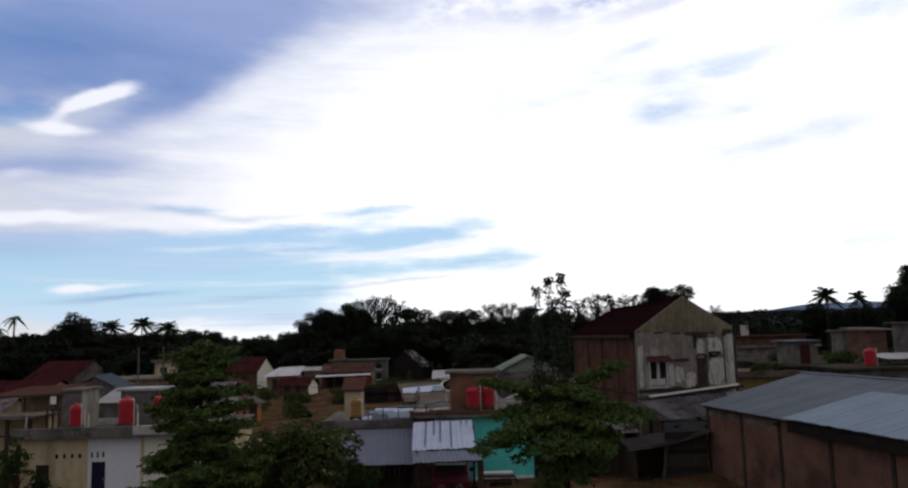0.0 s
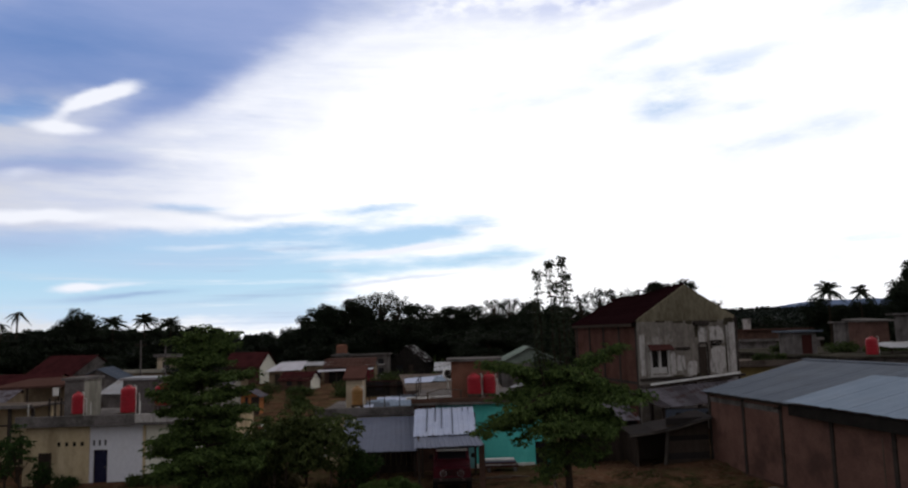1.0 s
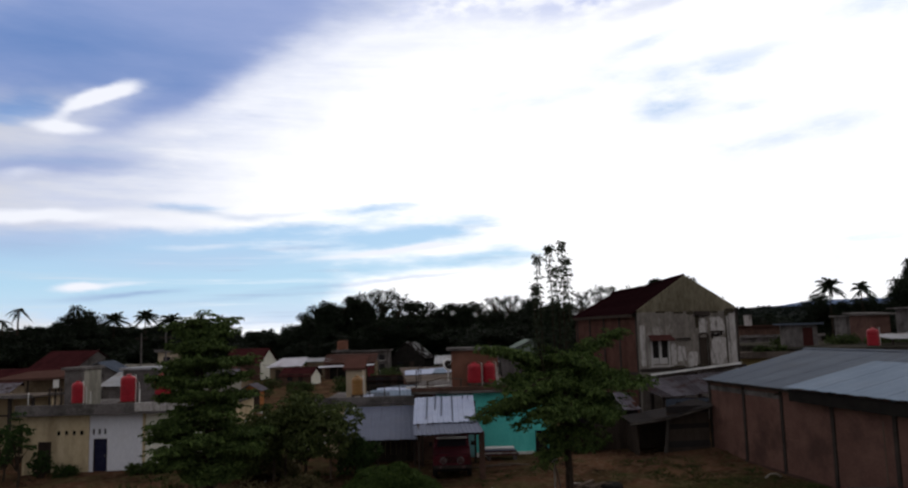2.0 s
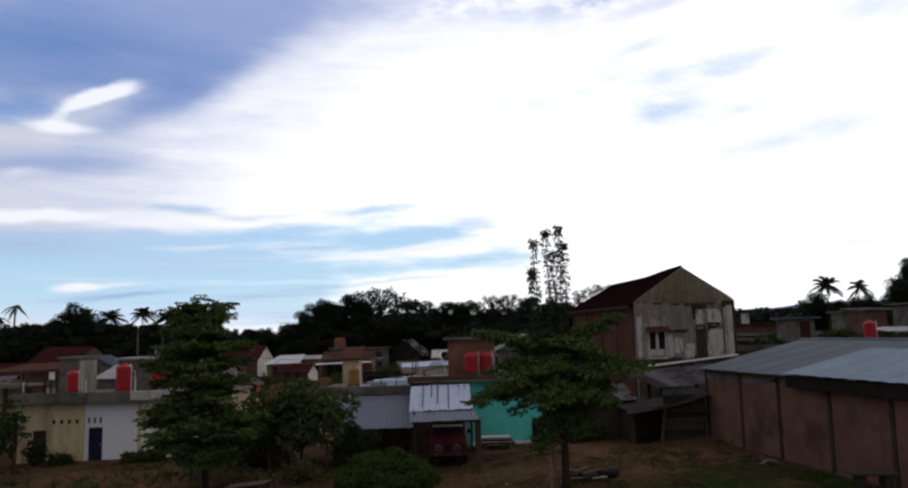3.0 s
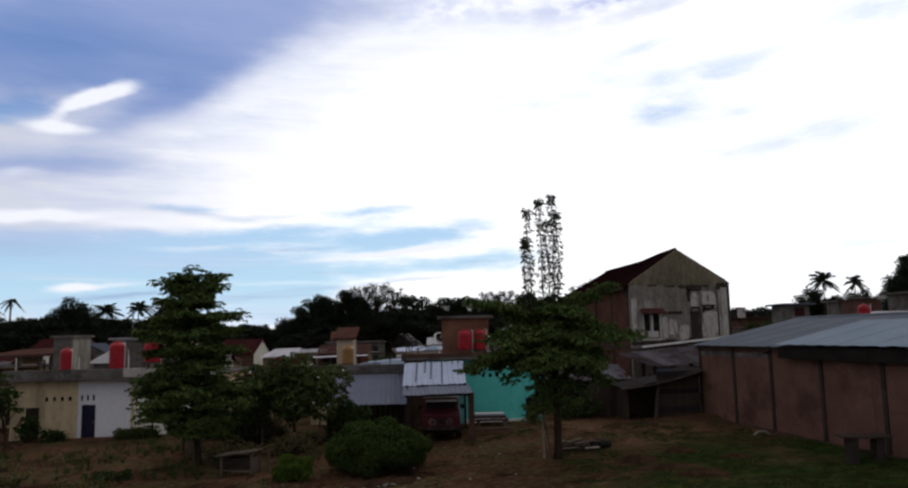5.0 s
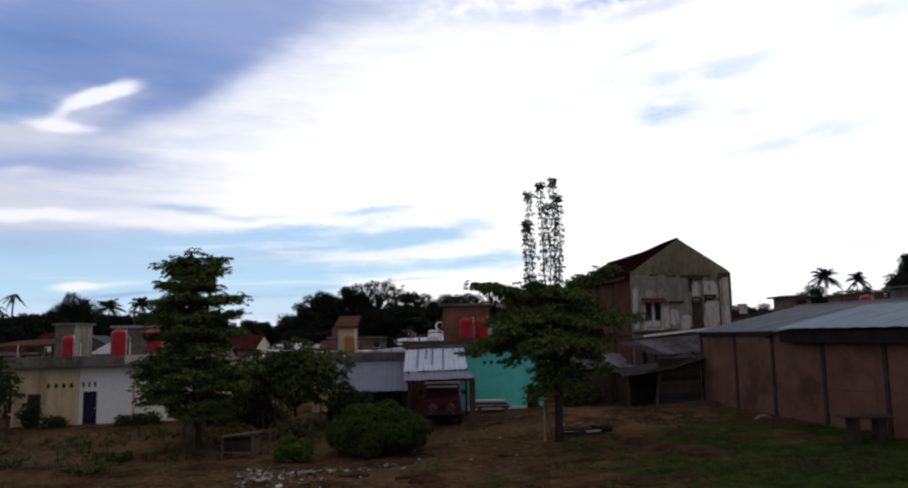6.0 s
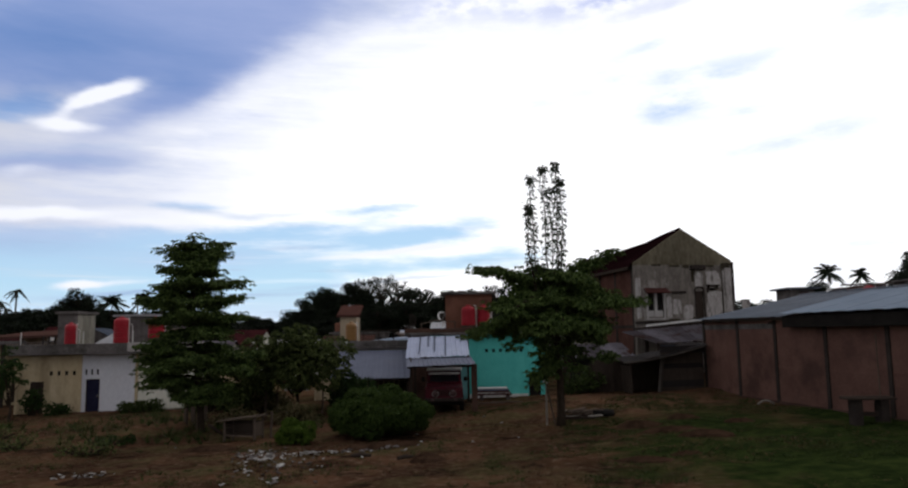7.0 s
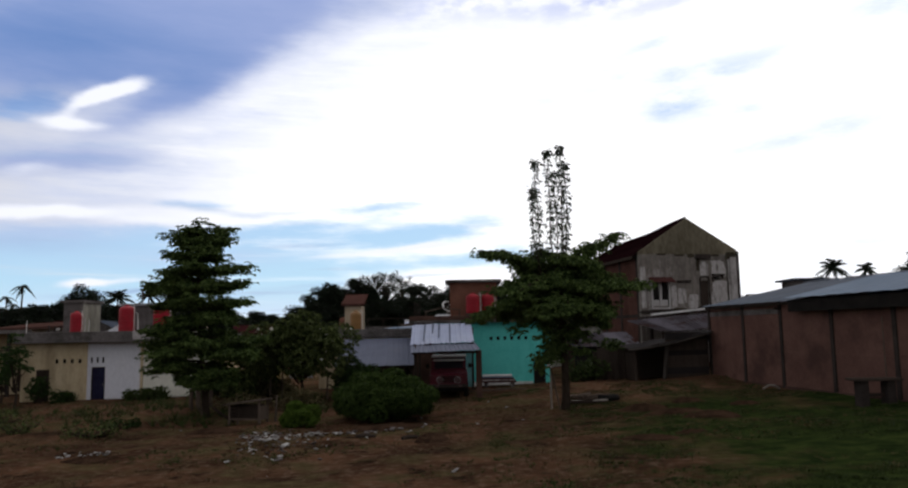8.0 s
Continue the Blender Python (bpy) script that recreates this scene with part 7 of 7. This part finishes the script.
    for k, m in enumerate((DOOR_RED, PATCH, DOOR_RED, NEW_ZINC, WHITE_TRIM)):
        part("board", box(-1.05 + 0.04 * k, -0.35 + 0.03 * k, 0.28 + 0.085 * k, 1.0 - 0.06 * k, 0.35, 0.36 + 0.085 * k, bevel=0.008), m, t)
    for i in range(5):
        x, y = 1.2 + 0.5 * i, 42.0 + 0.3 * (i % 2)
        p = thing("plank", "pale plank lying on the ground", "plank", (x, y, height(x, y) + 0.03), rnd.uniform(-20, 20), group="planks before the teal house")
        part("board", box(-0.6, -0.06, 0, 0.6, 0.06, 0.04), WOOD, p)
    # concrete bench by the shed
    z = height(14.9, 27.9)
    t = thing("work_stand", "rough grey stand with a dark plank top", "stand", (14.85, 27.7, z), -6)
    part("top", box(-0.85, -0.4, 0.86, 0.8, 0.4, 0.95, bevel=0.012), DARK_WOOD, t)
    for x in (-0.6, 0.3):
        part("leg_block", box(x, -0.3, -0.1, x + 0.28, 0.3, 0.86, bevel=0.02), POST, t)
    part("brace", box(-0.3, -0.03, 0.3, 0.3, 0.03, 0.42), DARK_WOOD, t)
    p = thing("bent_pipe", "short bent pale pipe lying at the foot of the shed", "pipe", (14.15, 34.9, height(14.15, 34.9) + 0.06), 20)
    part("tube", tube([(-0.5, 0, 0.02), (-0.2, 0.0, 0.16), (0.15, 0.02, 0.14), (0.45, 0.05, 0.0)], [0.045] * 4, 7), OLD_POST, p)
    # laundry and pale things behind the bushes
    for i, (x, y, m) in enumerate(((-9.4, 44.6, CLOTH), (-8.6, 44.5, CLOTH), (-7.9, 44.7, CREAM), (-10.2, 44.8, CREAM))):
        p = thing("hung_cloth", "pale cloth hung on a line behind the bushes", "cloth", (x, y, height(x, y)), group="washing on the line")
        bm = bmesh.new()
        g = [[bm.verts.new((0.12 * a - 0.3, 0.04 * math.sin(3 * a + b), 1.75 - 0.2 * b)) for a in range(6)] for b in range(5)]
        for a, b in zip(g, g[1:]):
            for k in range(5):
                bm.faces.new((a[k], a[k + 1], b[k + 1], b[k]))
        bmesh.ops.solidify(bm, geom=bm.faces[:], thickness=0.015)
        part("cloth", bm, m, p)
        part("peg", box(-0.02, -0.02, 1.74, 0.02, 0.02, 1.84), WOOD, p)
    line = thing("washing_line", "thin washing line between two posts", "line", (-9, 44.6, height(-9, 44.6)))
    part("cord", tube([(-2, 0, 1.8), (0, 0, 1.76), (2, 0, 1.8)], [0.012] * 3, 5), PIPE, line)
    for x in (-2, 2):
        part("post", box(x - 0.04, -0.04, -0.2, x + 0.04, 0.04, 1.85), WOOD, line)
    # logs and dark mounds on the field
    for x, y, l, r in ((-3.2, 27.4, 0.35, 5), (-1.6, 26.6, 0.3, 30)):
        p = thing("log", "dark rotten log lying on the earth", "log", (x, y, height(x, y) + 0.08), r, group="rotten logs")
        part("stem", tube([(-l, 0, 0), (0, 0.05, 0.02), (l, -0.03, 0)], [0.06, 0.08, 0.05], 8), DARK_WOOD, p)


def mounds():
    """Low dark heaps of earth on the field, the last before the round bush."""
    rnd = random.Random(19)
    for x, y, rx, ry, h in ((7.6, 31.4, 1.3, 0.6, 0.16), (9.6, 32.4, 1.0, 0.7, 0.2), (8.4, 29.3, 1.5, 0.5, 0.14), (11.2, 30.2, 0.9, 0.5, 0.14), (-0.8, 26.4, 0.8, 0.5, 0.2), (-9.5, 30.8, 1.4, 0.5, 0.14), (-11.4, 24.2, 0.9, 0.5, 0.18), (5.9, 23.5, 1.2, 0.5, 0.12), (7.2, 23.9, 0.8, 0.4, 0.12), (9.0, 27.6, 1.1, 0.6, 0.2), (-2.6, 30.0, 1.7, 0.6, 0.14)):
        t = thing("earth_mound", "low heap of dark earth", "mound", (x, y, height(x, y) - 0.06), rnd.uniform(-12, 12), group="earth mounds")
        bm = bmesh.new()
        top = bm.verts.new((0, 0, h + 0.1))
        last = None
        rings = []
        for r in (0.35, 0.7, 1.0):
            rings.append([bm.verts.new((rx * r * rnd.uniform(0.8, 1.15) * math.cos(k * math.tau / 14), ry * r * rnd.uniform(0.8, 1.15) * math.sin(k * math.tau / 14), (h + 0.1) * (1 - r * r) * rnd.uniform(0.8, 1.2) + (0.0 if r < 1 else -0.08))) for k in range(14)])
        for k in range(14):
            bm.faces.new((top, rings[0][k], rings[0][(k + 1) % 14]))
            for a, b in zip(rings, rings[1:]):
                bm.faces.new((a[k], b[k], b[(k + 1) % 14], a[(k + 1) % 14]))
        part("earth_body", bm, DARK_SOIL, t)


DARK_SOIL = surface("dark_soil", (0.02, 0.012, 0.008), (0.062, 0.036, 0.023), 2.4, 16, bump=0.9)


def cable():
    a, b = Vector((-30.7, 80.5, height(-30.7, 80.5) + 8.3)), Vector((-0.37, 47.2, 6.6))
    t = thing("power_cable", "thin black cable strung from a pole to a roof mast", "cable", tuple(a))
    pts = [a.lerp(b, f / 16) - a - Vector((0, 0, 1.9 * 4 * (f / 16) * (1 - f / 16))) for f in range(17)]
    part("wire", tube(pts, [0.014] * 17, 5), RUBBER, t)


cream_and_white_house()
terrace_house()
middle_house()
teal_house()
carport()
red_jeep()
gable_house()
lean_tos()
long_shed()
far_houses()
woods()
tiered_tree(-11.55, 35.6, [(1.7, 1.5, 5, 0.1), (2.3, 2.1, 6, 0.05), (3.0, 2.4, 7, 0.05), (3.7, 2.4, 7, 0.05), (4.4, 2.1, 7, 0.1), (5.2, 1.8, 6, 0.15), (6.0, 1.75, 6, 0.2), (6.7, 1.45, 6, 0.25), (7.35, 1.15, 6, 0.4), (7.8, 0.9, 5, 0.6)], 8.5, 0.17, "tall dark green tree with limbs in flat tiers", LEAF_A, seed=2, lean=(-0.5, 0.0), droop=0.4, sag=0.12, per_tuft=22, leaf=0.23, flat=0.095, extra=((7.5, 1.5, 0.1, 8.4), (7.7, 1.35, 0.2, 8.75), (7.7, 0.9, 0.3, 9.0), (7.3, -1.3, 0.2, 8.6), (7.5, -0.95, -0.2, 8.75), (7.9, 0.1, -0.3, 9.1), (7.9, -0.3, 0.2, 9.0), (7.0, -1.3, -0.2, 7.7), (6.5, 2.1, -0.2, 7.0), (5.9, 2.15, 0.3, 6.3), (5.1, 2.3, -0.2, 5.35), (6.2, -1.7, 0.1, 6.85), (5.6, -2.25, -0.2, 6.2), (4.9, -2.0, 0.3, 5.2), (3.6, 2.6, 0.6, 3.6), (2.9, 2.6, -0.3, 2.9), (3.4, -2.3, -0.3, 3.5), (2.6, -2.2, 0.3, 2.5)))
umbrella = tiered_tree(4.55, 33.0, [(3.5, 1.0, 4, -0.8), (4.3, 2.5, 7, -0.75), (4.75, 3.1, 9, -0.65), (5.25, 2.9, 9, -0.45), (5.75, 2.1, 7, -0.1), (6.2, 1.4, 5, 0.15)], 6.7, 0.2, "spreading green tree with flat tiers and tall thin shoots", LEAF_A, seed=7, lean=(0.05, 0), droop=0.6, bare=0.2, per_tuft=21, leaf=0.21, flat=0.1, extra=((5.5, -3.5, -0.3, 6.75), (5.6, -2.6, 0.3, 6.7), (5.6, 2.5, -0.3, 7.4), (5.5, 1.9, 0.4, 7.1), (5.6, 1.5, -0.5, 7.0), (4.9, 3.6, -0.4, 5.2), (4.7, -3.7, -0.4, 3.9), (4.6, -3.0, 0.6, 4.3), (3.2, -1.2, -0.3, 1.7), (3.4, 1.3, -0.4, 2.9), (3.0, -0.8, -0.5, 1.9), (3.0, -1.0, 0.4, 1.4)), sag=0.3)
tall_shoots(umbrella)
bush(-8.2, 40.6, 3.3, 2.0, 5.4, "loose leafy green fruit tree with pale blossoms", LEAF_FRUIT, 0.28, 2300, 14, "fruit_tree", 34, "tree", base=1.1, lumps_of=38, fans=True)
bush(-11.4, 42.4, 1.7, 1.2, 3.4, "leafy green bush behind a tree", LEAF_FRUIT, 0.32, 900, 27, fans=True)
bush(-10.2, 42.4, 1.6, 0.9, 1.3, "half-dry undergrowth under a fruit tree", LEAF_DRY, 0.18, 1500, 28)
bush(-12.6, 44.6, 2.6, 1.0, 1.6, "half-dry undergrowth beside a house", LEAF_DRY, 0.18, 2200, 29)
bush(-5.4, 41.6, 1.3, 1.0, 2.4, "low leafy bush beside the lean-to", LEAF_B, 0.18, 2200, 15)
bush(-3.05, 33.5, 2.35, 2.8, 2.2, "broad round dark green bush", LEAF_ROUND, 0.16, 13000, 16, base=0.0, lumps_of=90, fans=True)
bush(-6.4, 31.7, 0.8, 0.75, 1.15, "small round lime-green bush on earth", LEAF_LIME, 0.14, 1600, 17, fans=True)
bush(-29.2, 45.4, 1.3, 1.0, 4.4, "thin young tree beside a house", LEAF_B, 0.34, 150, 30, "young_tree", 0, "tree", base=0.9, lumps_of=14, fans=True)
bush(-31.5, 44.4, 1.8, 1.2, 2.4, "dark undergrowth beside a house", LEAF_BUSH, 0.2, 2200, 31)
bush(9.2, 46.2, 1.6, 0.8, 2.6, "dark bush between the houses", LEAF_BUSH, 0.18, 2600, 32)
bush(-24.75, 43.2, 1.0, 0.8, 4.7, "thin young tree beside a house", LEAF_B, 0.32, 90, 18, "young_tree", 0, "tree", base=0.9, lumps_of=11, fans=True)
bush(-26.4, 44.6, 1.0, 0.8, 4.2, "thin young tree beside a house", LEAF_B, 0.32, 90, 19, "young_tree", 0, "tree", base=0.8, lumps_of=11, fans=True)
bush(-24.7, 45.6, 0.7, 0.5, 1.9, "small leafy shrub before a door", LEAF_B, 0.2, 500, 20, "shrub")
bush(-23.5, 45.9, 1.0, 0.5, 0.7, "low weedy shrub along a wall", LEAF_B, 0.15, 700, 25, "shrub")
bush(-18.2, 45.4, 1.8, 0.6, 0.8, "low weedy shrub along a wall", LEAF_BUSH, 0.15, 1500, 21, "shrub")
bush(-13.8, 43.8, 1.4, 1.0, 1.3, "low weedy green shrub on earth", LEAF_B, 0.16, 1400, 22, "shrub")
bush(-10.2, 37.6, 1.8, 0.8, 1.0, "low dry shrub on bare earth", LEAF_DRY, 0.13, 1400, 23, "shrub")
bush(-7.6, 38.2, 1.7, 0.7, 0.9, "low dry shrub on bare earth", LEAF_DRY, 0.13, 1300, 33, "shrub")
bush(-14.2, 30.6, 1.5, 1.0, 0.75, "patch of soft green weeds on bare earth", LEAF_FRUIT, 0.11, 520, 101, "shrub")
bush(-18.6, 33.2, 1.5, 1.0, 0.7, "patch of soft green weeds on bare earth", LEAF_FRUIT, 0.11, 520, 102, "shrub")
bush(-21.5, 36.5, 1.6, 1.0, 0.8, "patch of soft green weeds on bare earth", LEAF_FRUIT, 0.11, 520, 103, "shrub")
bush(-14.6, 33.4, 1.3, 0.9, 0.5, "patch of low green weeds", LEAF_B, 0.1, 900, 24, "shrub")
for k, (x, y, z, w) in enumerate(((31, 61.2, 5.88, 1.8), (34.5, 61.0, 5.88, 2.0), (38, 61.3, 5.88, 1.8), (42, 61.2, 5.88, 2.0), (25, 60.2, 5.48, 1.6), (36, 70, 5.88, 2.2), (46, 66, 5.88, 2.2), (31.5, 72.5, 5.88, 1.6))):
    bush(x, y, w, 0.6, 0.9, "row of dark potted plants on a flat roof", LEAF_BUSH, 0.2, 900, 60 + k, "roof_plants", 0, "plants", z=z)
for k, (x, y, w, h) in enumerate(((-26, 100, 2.2, 1.4), (-22, 108, 2.6, 1.5), (-20, 96, 1.8, 1.1), (-16.5, 118, 3.0, 1.6), (-15, 104, 2.4, 1.3), (-12.5, 112, 2.6, 1.9), (-9, 120, 3.0, 2.6), (-12, 128, 3.2, 2.2), (-6.5, 116, 2.6, 2.4), (-29, 118, 2.6, 1.8), (-24, 116, 2.0, 1.2), (-18, 88, 2.0, 1.0))):
    bush(x, y, w, 1.4, h, "dark bush on open ground among the houses", LEAF_BUSH, 0.26, 900, 80 + k)
bush(7.5, 44.4, 1.6, 0.8, 1.3, "dark shrub between the houses", LEAF_BUSH, 0.16, 1500, 26, "shrub")
far_woods()
grasses()
clutter()
mounds()
cable()
